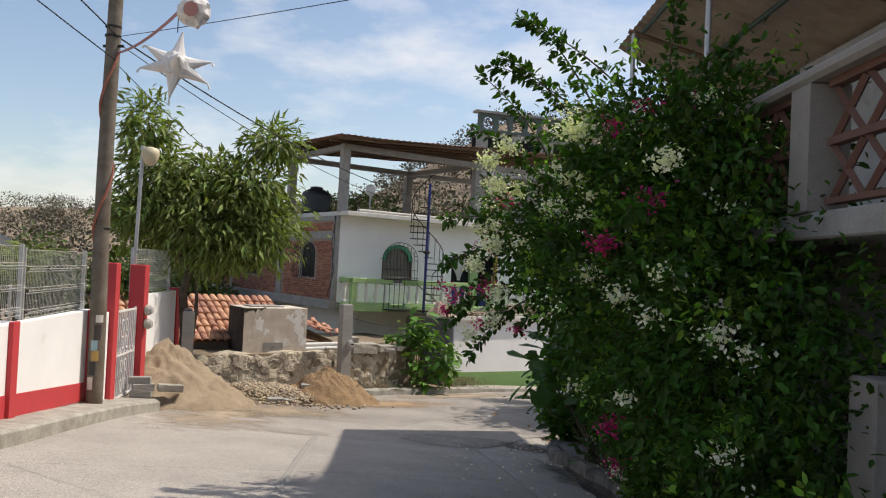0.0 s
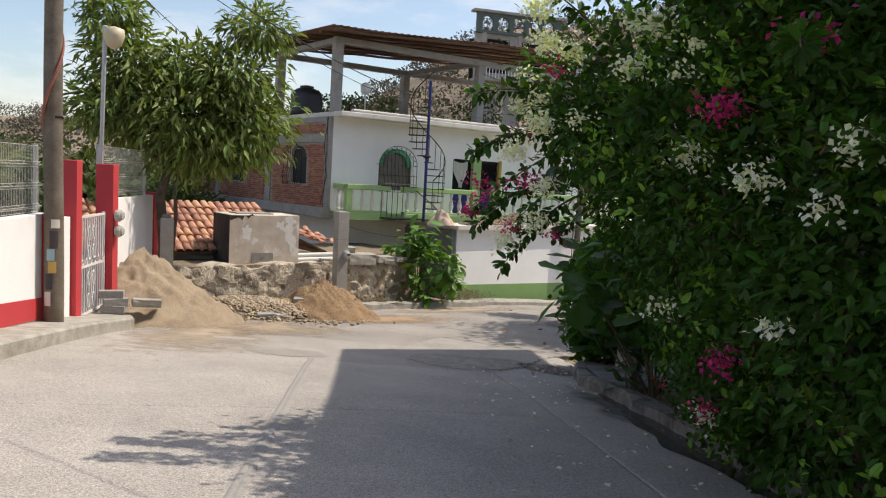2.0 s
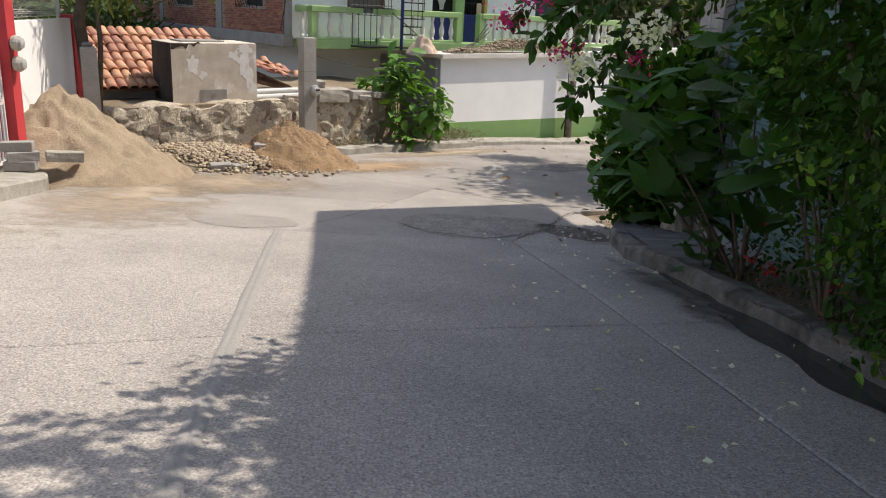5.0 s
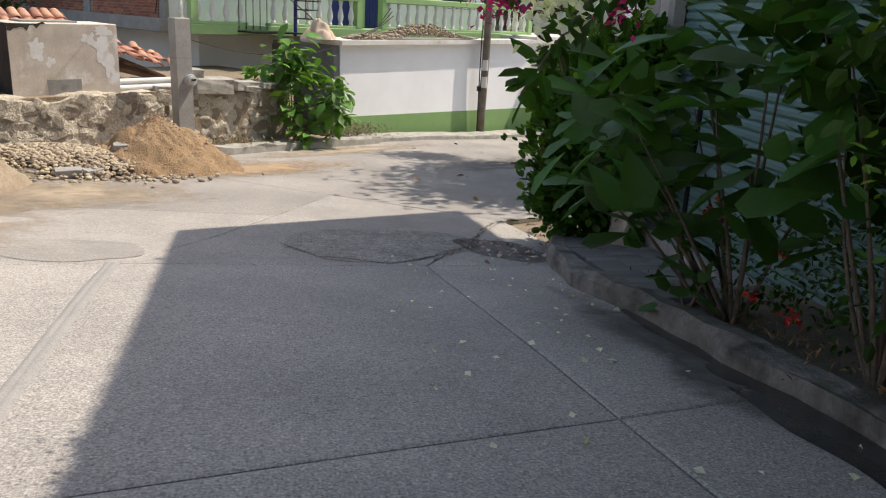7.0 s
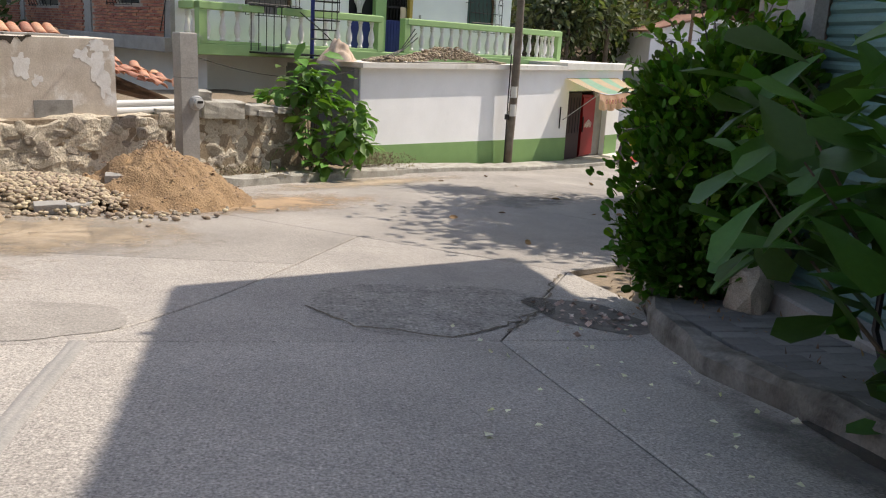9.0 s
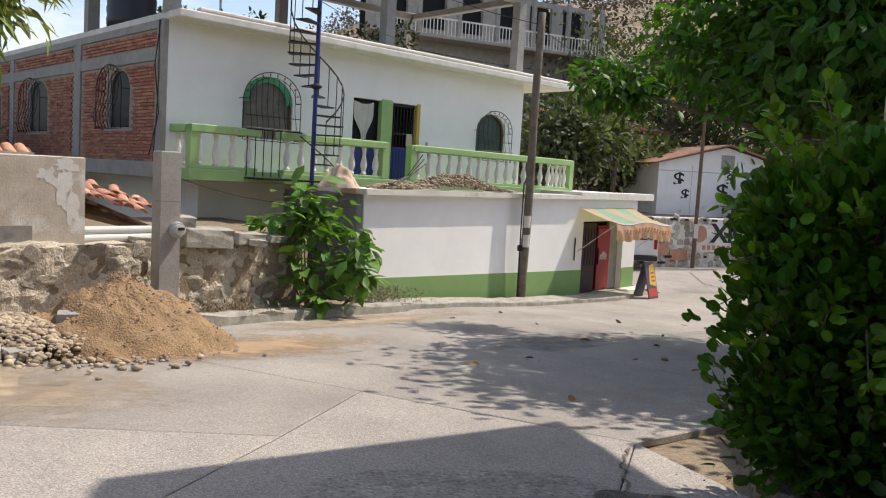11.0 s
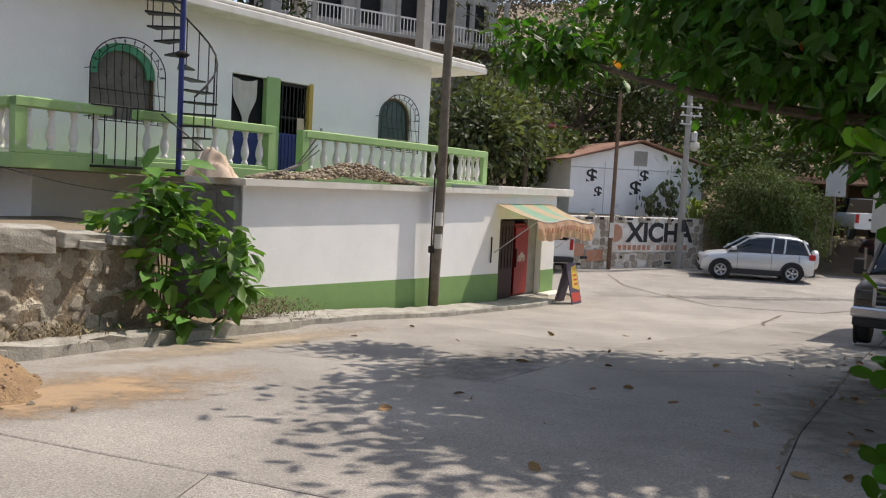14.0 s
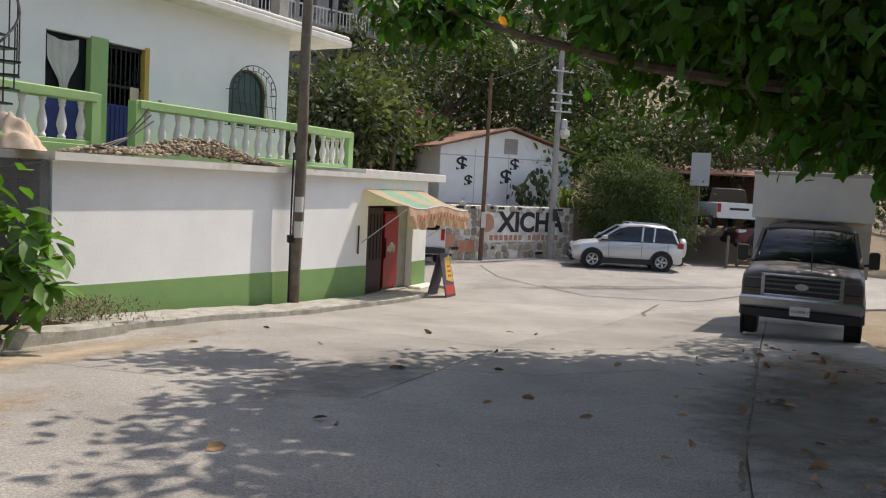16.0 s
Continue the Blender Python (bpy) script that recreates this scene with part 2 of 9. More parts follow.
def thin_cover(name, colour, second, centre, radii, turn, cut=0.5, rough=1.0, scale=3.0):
    """A thin patchy layer that breaks up towards the rim of an ellipse, so that the ground shows through."""
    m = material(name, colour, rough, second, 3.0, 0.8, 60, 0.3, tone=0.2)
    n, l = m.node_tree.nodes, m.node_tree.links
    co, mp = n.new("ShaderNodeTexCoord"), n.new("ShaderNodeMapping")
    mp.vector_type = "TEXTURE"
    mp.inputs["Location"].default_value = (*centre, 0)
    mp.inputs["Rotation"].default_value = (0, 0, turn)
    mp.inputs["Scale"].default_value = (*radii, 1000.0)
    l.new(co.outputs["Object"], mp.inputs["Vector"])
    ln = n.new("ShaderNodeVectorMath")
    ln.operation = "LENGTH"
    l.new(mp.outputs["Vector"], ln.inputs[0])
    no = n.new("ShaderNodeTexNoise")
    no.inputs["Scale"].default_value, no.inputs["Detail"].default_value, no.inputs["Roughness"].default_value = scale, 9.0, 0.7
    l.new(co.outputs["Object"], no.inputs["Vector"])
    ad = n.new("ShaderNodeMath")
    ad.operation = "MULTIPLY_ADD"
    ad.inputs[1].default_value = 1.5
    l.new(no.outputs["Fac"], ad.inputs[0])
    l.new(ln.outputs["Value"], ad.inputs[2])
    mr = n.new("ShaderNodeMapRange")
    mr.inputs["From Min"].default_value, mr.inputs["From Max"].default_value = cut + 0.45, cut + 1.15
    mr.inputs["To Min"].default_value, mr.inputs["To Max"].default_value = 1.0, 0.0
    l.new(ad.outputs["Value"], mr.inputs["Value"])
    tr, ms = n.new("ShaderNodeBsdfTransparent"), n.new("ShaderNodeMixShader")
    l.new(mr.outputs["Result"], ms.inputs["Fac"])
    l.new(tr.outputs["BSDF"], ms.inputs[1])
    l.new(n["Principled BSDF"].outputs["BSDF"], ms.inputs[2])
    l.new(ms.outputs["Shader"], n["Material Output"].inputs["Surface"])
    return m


def plain(name, colour, rough=0.5, metal=0.0, spec=0.5, tone=0.05):
    return material(name, colour, rough, tuple(c * 0.88 for c in colour), 3, 0.5, 50, 0.04, metal=metal, spec=spec, tone=tone)



# ---- mesh helpers ----
ROAD = ((-60, 4.5), (-20, 1.9), (0, 0.0), (9.5, -0.96), (11.5, -1.19), (14.1, -1.556), (18.5, -1.95), (22.5, -2.2), (28.8, -2.6), (32, -2.9), (36, -3.12), (39, -3.17), (46, -3.10), (400, -3.05))
ROAD_S, ROAD_Z = [r[0] for r in ROAD], [r[1] for r in ROAD]


def gz(x, y):
    """Height of the road surface."""
    return float(np.interp(y + 0.4 * x, ROAD_S, ROAD_Z))


class Mesh:
    def __init__(self):
        self.v, self.f = [], []

    def add(self, verts, faces, m=None):
        k = len(self.v)
        self.v += [tuple(m @ Vector(p)) for p in verts] if m is not None else [tuple(p) for p in verts]
        self.f += [tuple(i + k for i in f) for f in faces]
        return self

    def box(self, x0, y0, z0, x1, y1, z1, m=None, bevel=0.0):
        if bevel:
            b = bevel
            v, f = [], []
            for z, e in ((z0, b), (z0 + b, 0), (z1 - b, 0), (z1, b)):
                v += [(x0 + e, y0 + e, z), (x1 - e, y0 + e, z), (x1 - e, y1 - e, z), (x0 + e, y1 - e, z)]
            f.append((3, 2, 1, 0))
            for r in range(3):
                for k in range(4):
                    f.append((r * 4 + k, r * 4 + (k + 1) % 4, r * 4 + 4 + (k + 1) % 4, r * 4 + 4 + k))
            f.append((12, 13, 14, 15))
            return self.add(v, f, m)
        v = [(x0, y0, z0), (x1, y0, z0), (x1, y1, z0), (x0, y1, z0), (x0, y0, z1), (x1, y0, z1), (x1, y1, z1), (x0, y1, z1)]
        return self.add(v, [(3, 2, 1, 0), (4, 5, 6, 7), (0, 1, 5, 4), (1, 2, 6, 5), (2, 3, 7, 6), (3, 0, 4, 7)], m)

    def prism(self, poly, z0, z1, m=None):
        """A polygon (anticlockwise from above) drawn up from z0 to z1."""
        n = len(poly)
        v = [(x, y, z0) for x, y in poly] + [(x, y, z1) for x, y in poly]
        f = [tuple(range(n - 1, -1, -1)), tuple(range(n, 2 * n))] + [(k, (k + 1) % n, n + (k + 1) % n, n + k) for k in range(n)]
        return self.add(v, f, m)

    def tube(self, points, radius, n=6, end=None, caps=True):
        """A round bar along points; the radius runs from radius to end."""
        pts = [Vector(p) for p in points]
        end = radius if end is None else end
        v, f = [], []
        for k, p in enumerate(pts):
            d = (pts[min(k + 1, len(pts) - 1)] - pts[max(k - 1, 0)]).normalized()
            a = d.cross(Vector((0, 0, 1)) if abs(d.z) < 0.95 else Vector((1, 0, 0))).normalized()
            b = d.cross(a)
            r = radius + (end - radius) * k / max(1, len(pts) - 1)
            for j in range(n):
                t = 2 * math.pi * j / n
                v.append(p + (a * math.cos(t) + b * math.sin(t)) * r)
        for k in range(len(pts) - 1):
            for j in range(n):
                f.append((k * n + j, k * n + (j + 1) % n, (k + 1) * n + (j + 1) % n, (k + 1) * n + j))
        if caps:
            f.append(tuple(range(n - 1, -1, -1)))
            f.append(tuple(range((len(pts) - 1) * n, len(pts) * n)))
        return self.add(v, f)

    def lathe(self, profile, n=10, m=None):
        """Turn (radius, z) pairs about the z axis."""
        v, f = [], []
        for r, z in profile:
            v += [(r * math.cos(2 * math.pi * j / n), r * math.sin(2 * math.pi * j / n), z) for j in range(n)]
        for k in range(len(profile) - 1):
            for j in range(n):
                f.append((k * n + j, k * n + (j + 1) % n, (k + 1) * n + (j + 1) % n, (k + 1) * n + j))
        f.append(tuple(range(n - 1, -1, -1)))
        f.append(tuple(range((len(profile) - 1) * n, len(profile) * n)))
        return self.add(v, f, m)

    def weld(self):
        """Join corners that meet, so that the pieces make one body."""
        seen, index, out = {}, [], []
        for p in self.v:
            key = tuple(round(c, 4) for c in p)
            if key not in seen:
                seen[key] = len(out)
                out.append(p)
            index.append(seen[key])
        self.v, self.f = out, [tuple(index[i] for i in f) for f in self.f]
        return self

    def data(self, name, mat, smooth=False):
        d = bpy.data.meshes.new(name)
        d.from_pydata([tuple(p) for p in self.v], [], self.f)
        d.materials.append(mat)
        if smooth:
            d.shade_smooth()
        d.update()
        return d


def part(name, mesh, mat=None, parent=None, label="", smooth=False, m=None):
    """One mesh object, under a thing or part if given. mesh: a Mesh, or mesh data to share."""
    ob = new(name, mesh if isinstance(mesh, bpy.types.Mesh) else mesh.data(name, mat, smooth))
    if parent is not None:
        ob.parent = parent
    if m is not None:
        ob.matrix_basis = m
    return tagged(ob, label)


def thing(name, label, category, m=None, group="", kind=""):
    ob = new(name)
    ob.empty_display_size = 0.2
    if m is not None:
        ob.matrix_basis = m
    return tagged(ob, label, category, group, kind)


def structure(name, mesh, mat, label, smooth=False, category=""):
    return tagged(part(name, mesh, mat, None, label, smooth), label, category or name.split("_")[0], "", "structure")


def walling(mb, length, z0, z1, y0, y1, openings=(), m=None, start=0.0):
    """A wall along x with openings (x0, x1, sill, head, arched) that go through it."""
    xs = sorted({start, length, *[o[0] for o in openings], *[o[1] for o in openings]})
    for a, b in zip(xs, xs[1:]):
        here = [o for o in openings if o[0] <= a + 1e-6 and o[1] >= b - 1e-6]
        if not here:
            mb.box(a, y0, z0, b, y1, z1, m)
            continue
        o = here[0]
        if o[2] > z0 + 0.01:
            mb.box(a, y0, z0, b, y1, o[2], m)
        if len(o) > 4 and o[4]:
            r = (b - a) / 2
            spring = o[3] - r * o[4]
            c, k = (a + b) / 2, 14
            arc = [(c - r * math.cos(math.pi * j / k), spring + r * o[4] * math.sin(math.pi * j / k)) for j in range(k + 1)]
            for p, q in zip(arc, arc[1:]):
                vv = [(p[0], y0, p[1]), (q[0], y0, q[1]), (q[0], y0, z1), (p[0], y0, z1), (p[0], y1, p[1]), (q[0], y1, q[1]), (q[0], y1, z1), (p[0], y1, z1)]
                mb.add(vv, [(0, 1, 2, 3), (7, 6, 5, 4), (0, 4, 5, 1), (3, 2, 6, 7)], m)
        else:
            mb.box(a, y0, o[3], b, y1, z1, m)
    return mb.weld()


LEAF = {
    "oval": ([(0, 0, 0), (0.30, -0.24, 0.05), (0.30, 0.24, 0.05), (0.72, -0.20, 0.03), (0.72, 0.20, 0.03), (0.45, 0, -0.02), (1, 0, -0.08)], [(0, 1, 5), (0, 5, 2), (1, 3, 5), (5, 4, 2), (3, 6, 5), (5, 6, 4)]),
    "slim": ([(0, 0, 0), (0.4, -0.13, 0.03), (0.4, 0.13, 0.03), (0.5, 0, -0.03), (1, 0, -0.2)], [(0, 1, 3), (0, 3, 2), (1, 4, 3), (3, 4, 2)]),
    "round": ([(0, 0, 0), (0.25, -0.30, 0.06), (0.25, 0.30, 0.06), (0.75, -0.34, 0.05), (0.75, 0.34, 0.05), (0.5, 0, -0.03), (1, -0.12, 0), (1, 0.12, 0)], [(0, 1, 5), (0, 5, 2), (1, 3, 5), (5, 4, 2), (3, 6, 5), (6, 7, 5), (7, 4, 5)]),
    "obovate": ([(0, 0, 0), (0.32, -0.13, 0.03), (0.32, 0.13, 0.03), (0.70, -0.27, 0.04), (0.70, 0.27, 0.04), (0.5, 0, -0.03), (0.95, -0.13, -0.02), (0.95, 0.13, -0.02)], [(0, 1, 5), (0, 5, 2), (1, 3, 5), (5, 4, 2), (3, 6, 5), (6, 7, 5), (7, 4, 5)]),
    "bract": ([(0, 0, 0), (0.5, -0.42, 0.15), (0.5, 0.42, 0.15), (1, 0, 0.05)], [(0, 1, 3), (0, 3, 2)]),
}


def leaf_mesh(mesh, rng, points, aims, size, shape="oval", spread=0.9, droop=0.2):
    """A leaf at each point (numpy), turned about its aim, into a Mesh."""
    lv, lf = LEAF[shape]
    lv = np.array(lv)
    n = len(points)
    a = aims + rng.normal(0, spread, (n, 3))
    a[:, 2] -= droop
    a /= np.linalg.norm(a, axis=1)[:, None] + 1e-9
    up = np.array([0, 0, 1.0]) + rng.normal(0, 0.55, (n, 3))
    s = np.cross(up, a)
    s /= np.linalg.norm(s, axis=1)[:, None] + 1e-9
    t = np.cross(a, s)
    z = size * rng.uniform(0.6, 1.25, n)
    v = points[:, None, :] + z[:, None, None] * (lv[None, :, 0, None] * a[:, None, :] + lv[None, :, 1, None] * s[:, None, :] + lv[None, :, 2, None] * t[:, None, :])
    k0, k = len(mesh.v), len(lv)
    mesh.v += [tuple(p) for p in v.reshape(-1, 3).tolist()]
    mesh.f += [tuple(i + k0 + j * k for i in f) for j in range(n) for f in lf]
    return mesh


def crown_points(rng, blobs, density, shell=0.45, rough=0.25):
    """Points and outward aims in a crown of uneven ellipsoid clumps (x, y, z, rx, ry, rz)."""
    ps, asx = [], []
    for x, y, z, rx, ry, rz in blobs:
        n = int(density * (rx * ry + ry * rz + rx * rz) / 3 * 4)
        d = rng.normal(0, 1, (n, 3))
        d /= np.linalg.norm(d, axis=1)[:, None]
        r = 1 - shell * rng.uniform(0, 1, n) ** 1.6 + rough * 0.5 * rng.normal(0, 1, n)
        gap = np.array([noise.noise(Vector((p[0] * 2.6 + x, p[1] * 2.6 + y, p[2] * 2.6 + z))) for p in d])
        r = r * (1 + rough * gap)
        keep = gap > -0.33
        ps.append((d * r[:, None] * np.array([rx, ry, rz]) + np.array([x, y, z]))[keep])
        asx.append(d[keep])
    return np.concatenate(ps), np.concatenate(asx)


def limbs(mesh, rng, base, tips, radius, bend=0.25, n=7):
    """Tapered limbs from base to each tip."""
    base = Vector(base)
    for tip in tips:
        tip = Vector(tip)
        mid = base.lerp(tip, 0.5) + Vector(rng.normal(0, bend, 3) * (tip - base).length * 0.3)
        pts = [base.lerp(mid, t) .lerp(mid.lerp(tip, t), t) for t in (0, 0.2, 0.4, 0.6, 0.8, 1.0)]
        mesh.tube(pts, radius, n, radius * 0.25)
    return mesh


def letters(name, text, size, mat, parent, m, depth=0.004, label="", fat=0.012):
    """Lettering in the built-in font, as a mesh."""
    cu = bpy.data.curves.new(name, "FONT")
    cu.body, cu.size, cu.extrude, cu.align_x, cu.align_y = text, size, depth, "CENTER", "CENTER"
    cu.offset = fat * size
    tmp = bpy.data.objects.new(name, cu)
    d = bpy.data.meshes.new_from_object(tmp)
    bpy.data.objects.remove(tmp)
    d.materials.clear()
    d.materials.append(mat)
    return part(name, d, None, parent, label, m=m)

# ---- ground ----
def smooth(a, b, t):
    t = min(1.0, max(0.0, (t - a) / (b - a)))
    return t * t * (3 - 2 * t)


def terrain(x, y):
    q = 0.5 * x + 0.866 * y
    z = gz(x, y) - 0.07
    w = -0.25 * x + 0.97 * y
    z += 2.15 * smooth(38.6, 39.6 + 7 * smooth(20, 25, x), w) * smooth(8, 11, x) + 0.30 * (0.5 + 0.5 * smooth(-30, 15, x)) * max(0.0, q - 54) * (1 - smooth(150, 330, q)) + (26 + 30 * smooth(-60, 60, x)) * smooth(150, 420, q)
    far = smooth(60, 250, math.hypot(x, y))
    z += far * 5.0 * noise.noise(Vector((x * 0.008, y * 0.008, 0.3))) + smooth(100, 500, math.hypot(x, y)) * 9 * noise.noise(Vector((x * 0.02, y * 0.02, 1.3)))
    left = smooth(-7.2, -8.2, x) * smooth(-30, -10, y) * (1 - smooth(60, 80, y))
    return z - 0.5 * left


def axis(lo, hi, step, reach):
    inner = list(np.arange(lo, hi + 0.01, step))
    d, a, b = step, lo, hi
    while b < reach:
        d *= 1.22
        a, b = a - d, b + d
        inner = [a] + inner + [b]
    return inner


gx, gy = axis(-26, 44, 1.0, 1600), axis(-14, 62, 1.0, 1600)
ground_mesh = Mesh()
ground_mesh.add([(x, y, terrain(x, y)) for y in gy for x in gx], [(j * len(gx) + i, j * len(gx) + i + 1, (j + 1) * len(gx) + i + 1, (j + 1) * len(gx) + i) for j in range(len(gy) - 1) for i in range(len(gx) - 1)])
ground = structure("ground", ground_mesh, earth, "bare brown earth that rises into dry wooded hills", True)


def slab_mesh(poly, gap=0.006, step=1.0, lift=0.0, deep=0.055):
    """A cast slab over the sloping ground: poly shrunk by a joint, cut up to follow the slope, with worn rounded edges."""
    bm = bmesh.new()
    bm.faces.new([bm.verts.new((x, y, 0)) for x, y in poly])
    xs, ys = [p[0] for p in poly], [p[1] for p in poly]
    for k in np.arange(math.floor(min(xs)) + step, max(xs), step):
        bmesh.ops.bisect_plane(bm, geom=bm.verts[:] + bm.edges[:] + bm.faces[:], plane_co=(k, 0, 0), plane_no=(1, 0, 0))
    for k in np.arange(math.floor(min(ys)) + step, max(ys), step):
        bmesh.ops.bisect_plane(bm, geom=bm.verts[:] + bm.edges[:] + bm.faces[:], plane_co=(0, k, 0), plane_no=(0, 1, 0))
    bmesh.ops.triangulate(bm, faces=[f for f in bm.faces if len(f.verts) > 4])
    bmesh.ops.recalc_face_normals(bm, faces=bm.faces[:])
    if sum(f.normal.z for f in bm.faces) < 0:
        bmesh.ops.reverse_faces(bm, faces=bm.faces[:])
    bmesh.ops.inset_region(bm, faces=bm.faces[:], thickness=gap, depth=0, use_boundary=True, use_even_offset=False)
    rim = [f for f in bm.faces if any(e.is_boundary for e in f.edges)]
    bmesh.ops.delete(bm, geom=rim, context="FACES")
    bmesh.ops.inset_region(bm, faces=bm.faces[:], thickness=0.015, depth=0, use_boundary=True, use_even_offset=False)
    edge = {v for e in bm.edges if e.is_boundary for v in e.verts}
    for v in bm.verts:
        v.co.z = gz(v.co.x, v.co.y) + lift - (0.007 if v in edge else 0.0)
    ext = bmesh.ops.extrude_edge_only(bm, edges=[e for e in bm.edges if e.is_boundary])
    for v in ext["geom"]:
        if isinstance(v, bmesh.types.BMVert):
            v.co.z -= deep
    d = bpy.data.meshes.new("slab")
    bm.to_mesh(d)
    bm.free()
    return d


SLABS = (
    ((-4.45, -2.2), (-4.55, 4.1), (-1.28, 5.1), (-1.05, -1.2)), ((-1.05, -1.2), (-1.28, 5.1), (1.47, 5.95), (2.0, -0.3)), ((2.0, -0.3), (1.47, 5.95), (2.32, 6.2), (2.4, -0.1)),
    ((-4.55, 4.1), (-4.72, 8.1), (-1.6, 9.25), (-1.28, 5.1)), ((-1.28, 5.1), (-1.6, 9.25), (1.05, 10.05), (1.47, 5.95)), ((1.47, 5.95), (1.05, 10.05), (2.12, 10.4), (2.32, 6.2)),
    ((-4.72, 8.1), (-5.0, 12.2), (-1.92, 13.4), (-1.6, 9.25)), ((-1.6, 9.25), (-1.92, 13.4), (0.72, 13.92), (1.05, 10.05)), ((1.05, 10.05), (0.72, 13.92), (1.96, 14.05), (2.12, 10.4)),
    ((-5.0, 12.2), (-5.3, 16.6), (-0.73, 16.5), (-1.92, 13.4)), ((-1.92, 13.4), (-0.73, 16.5), (-0.02, 18.5), (2.1, 16.7), (0.72, 13.92)), ((0.72, 13.92), (2.1, 16.7), (2.3, 15.2), (1.96, 14.05)),
    ((-5.3, 16.6), (-6.0, 21.0), (-4.0, 21.6), (-0.02, 18.5), (-0.73, 16.5)),
    ((-4.0, 21.6), (-2.0, 22.75), (0.36, 24.14), (2.97, 21.69), (5.01, 19.27), (3.4, 17.6), (2.1, 16.7), (1.26, 17.45), (-0.02, 18.5)),
    ((-2.0, 22.75), (1.5, 26.8), (2.3, 27.55), (0.36, 24.14)), ((0.36, 24.14), (2.3, 27.55), (3.4, 28.6), (6.0, 24.6), (2.97, 21.69)), ((2.97, 21.69), (6.0, 24.6), (10.08, 23.91), (5.01, 19.27)),
    ((3.4, 28.6), (8.6, 33.4), (13.8, 30.85), (6.0, 24.6)), ((6.0, 24.6), (13.8, 30.85), (17.5, 30.6), (10.08, 23.91)),
    ((8.6, 33.4), (10.6, 35.2), (14.3, 36.3), (20.0, 33.0), (13.8, 30.85)), ((13.8, 30.85), (20.0, 33.0), (30.0, 34.0), (28.0, 30.0), (17.5, 30.6)),
    ((10.6, 35.2), (9.0, 42.0), (15.5, 45.2), (19.0, 39.4), (14.3, 36.3)), ((14.3, 36.3), (19.0, 39.4), (29.5, 39.4), (30.0, 34.0), (20.0, 33.0)), ((15.5, 45.2), (16.6, 46.0), (28.0, 40.2), (29.5, 39.4), (19.0, 39.4)),
)
SLABS += (((3.4, 17.6), (5.01, 19.27), (10.08, 23.91), (11.26, 22.62), (6.19, 17.98), (4.6, 16.6)), ((10.08, 23.91), (17.5, 30.6), (18.7, 29.3), (11.26, 22.62)))
road = thing("road", "worn grey concrete road cast in slabs with open joints", "road", kind="structure")
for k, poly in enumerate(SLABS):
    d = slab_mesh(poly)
    d.materials.append(concrete_road if k < 12 else darker_concrete)
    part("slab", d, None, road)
back = slab_mesh(((-4.4, -14), (-4.45, -2.2), (2.42, -0.1), (2.5, -14)))
back.materials.append(concrete_road)
part("slab", back, None, road)


def ring_path(points, step=0.5):
    out = []
    for (x0, y0), (x1, y1) in zip(points, points[1:]):
        n = max(1, int(math.hypot(x1 - x0, y1 - y0) / step))
        out += [(x0 + (x1 - x0) * k / n, y0 + (y1 - y0) * k / n) for k in range(n)]
    return out + [points[-1]]


def kerb_run(points, width, height, jitter, seed, drop=0.25):
    """A cast kerb along a line, width to its left, with a rounded uneven nose."""
    pts = ring_path(points, 0.3)
    rng = np.random.default_rng(seed)
    mb = Mesh()
    v = []
    for k, (x, y) in enumerate(pts):
        x1, y1 = pts[min(k + 1, len(pts) - 1)]
        x0, y0 = pts[max(k - 1, 0)]
        d = Vector((x1 - x0, y1 - y0, 0)).normalized()
        s = Vector((-d.y, d.x, 0))
        z = gz(x, y)
        j = rng.normal(0, jitter, 3)
        for off, h in ((0.0 + j[0], -drop), (0.0 + j[0], height * 0.75), (0.03 + j[1], height + j[2]), (width, height + j[2] * 0.5), (width, -drop)):
            v.append((x + s.x * off, y + s.y * off, z + h))
    f = []
    for k in range(len(pts) - 1):
        for a in range(4):
            f.append((k * 5 + a, (k + 1) * 5 + a, (k + 1) * 5 + a + 1, k * 5 + a + 1))
    f.append((4, 3, 2, 1, 0))
    f.append(tuple((len(pts) - 1) * 5 + a for a in range(5)))
    return mb.add(v, [tuple(reversed(q)) for q in f])


kerb_right_line = ((2.3, -14.0), (2.36, 0.0), (2.3, 6.0), (2.14, 9.6), (2.0, 12.2), (1.9, 13.6), (1.98, 14.3), (2.3, 15.2), (2.75, 16.2), (3.2, 17.2))
structure("kerb_right", kerb_run(tuple(reversed(kerb_right_line)), 0.16, 0.17, 0.022, 3), mossy_shaded_kerb, "rough stained concrete kerb beside planting", category="kerb")
structure("kerb_left", kerb_run(((-2.3, 22.45), (-1.75, 22.95), (-0.3, 24.55), (0.9, 25.8), (1.45, 26.4)), 0.28, 0.17, 0.015, 4), kerb_concrete, "pale cracked concrete kerb at the roadside", category="kerb")
structure("pavement_shop", kerb_run(((0.95, 26.25), (1.5, 26.75), (4.9, 29.95), (8.4, 33.0), (9.6, 34.2)), 0.75, 0.12, 0.02, 5), kerb_concrete, "broken strip of concrete pavement along the painted wall", category="pavement")

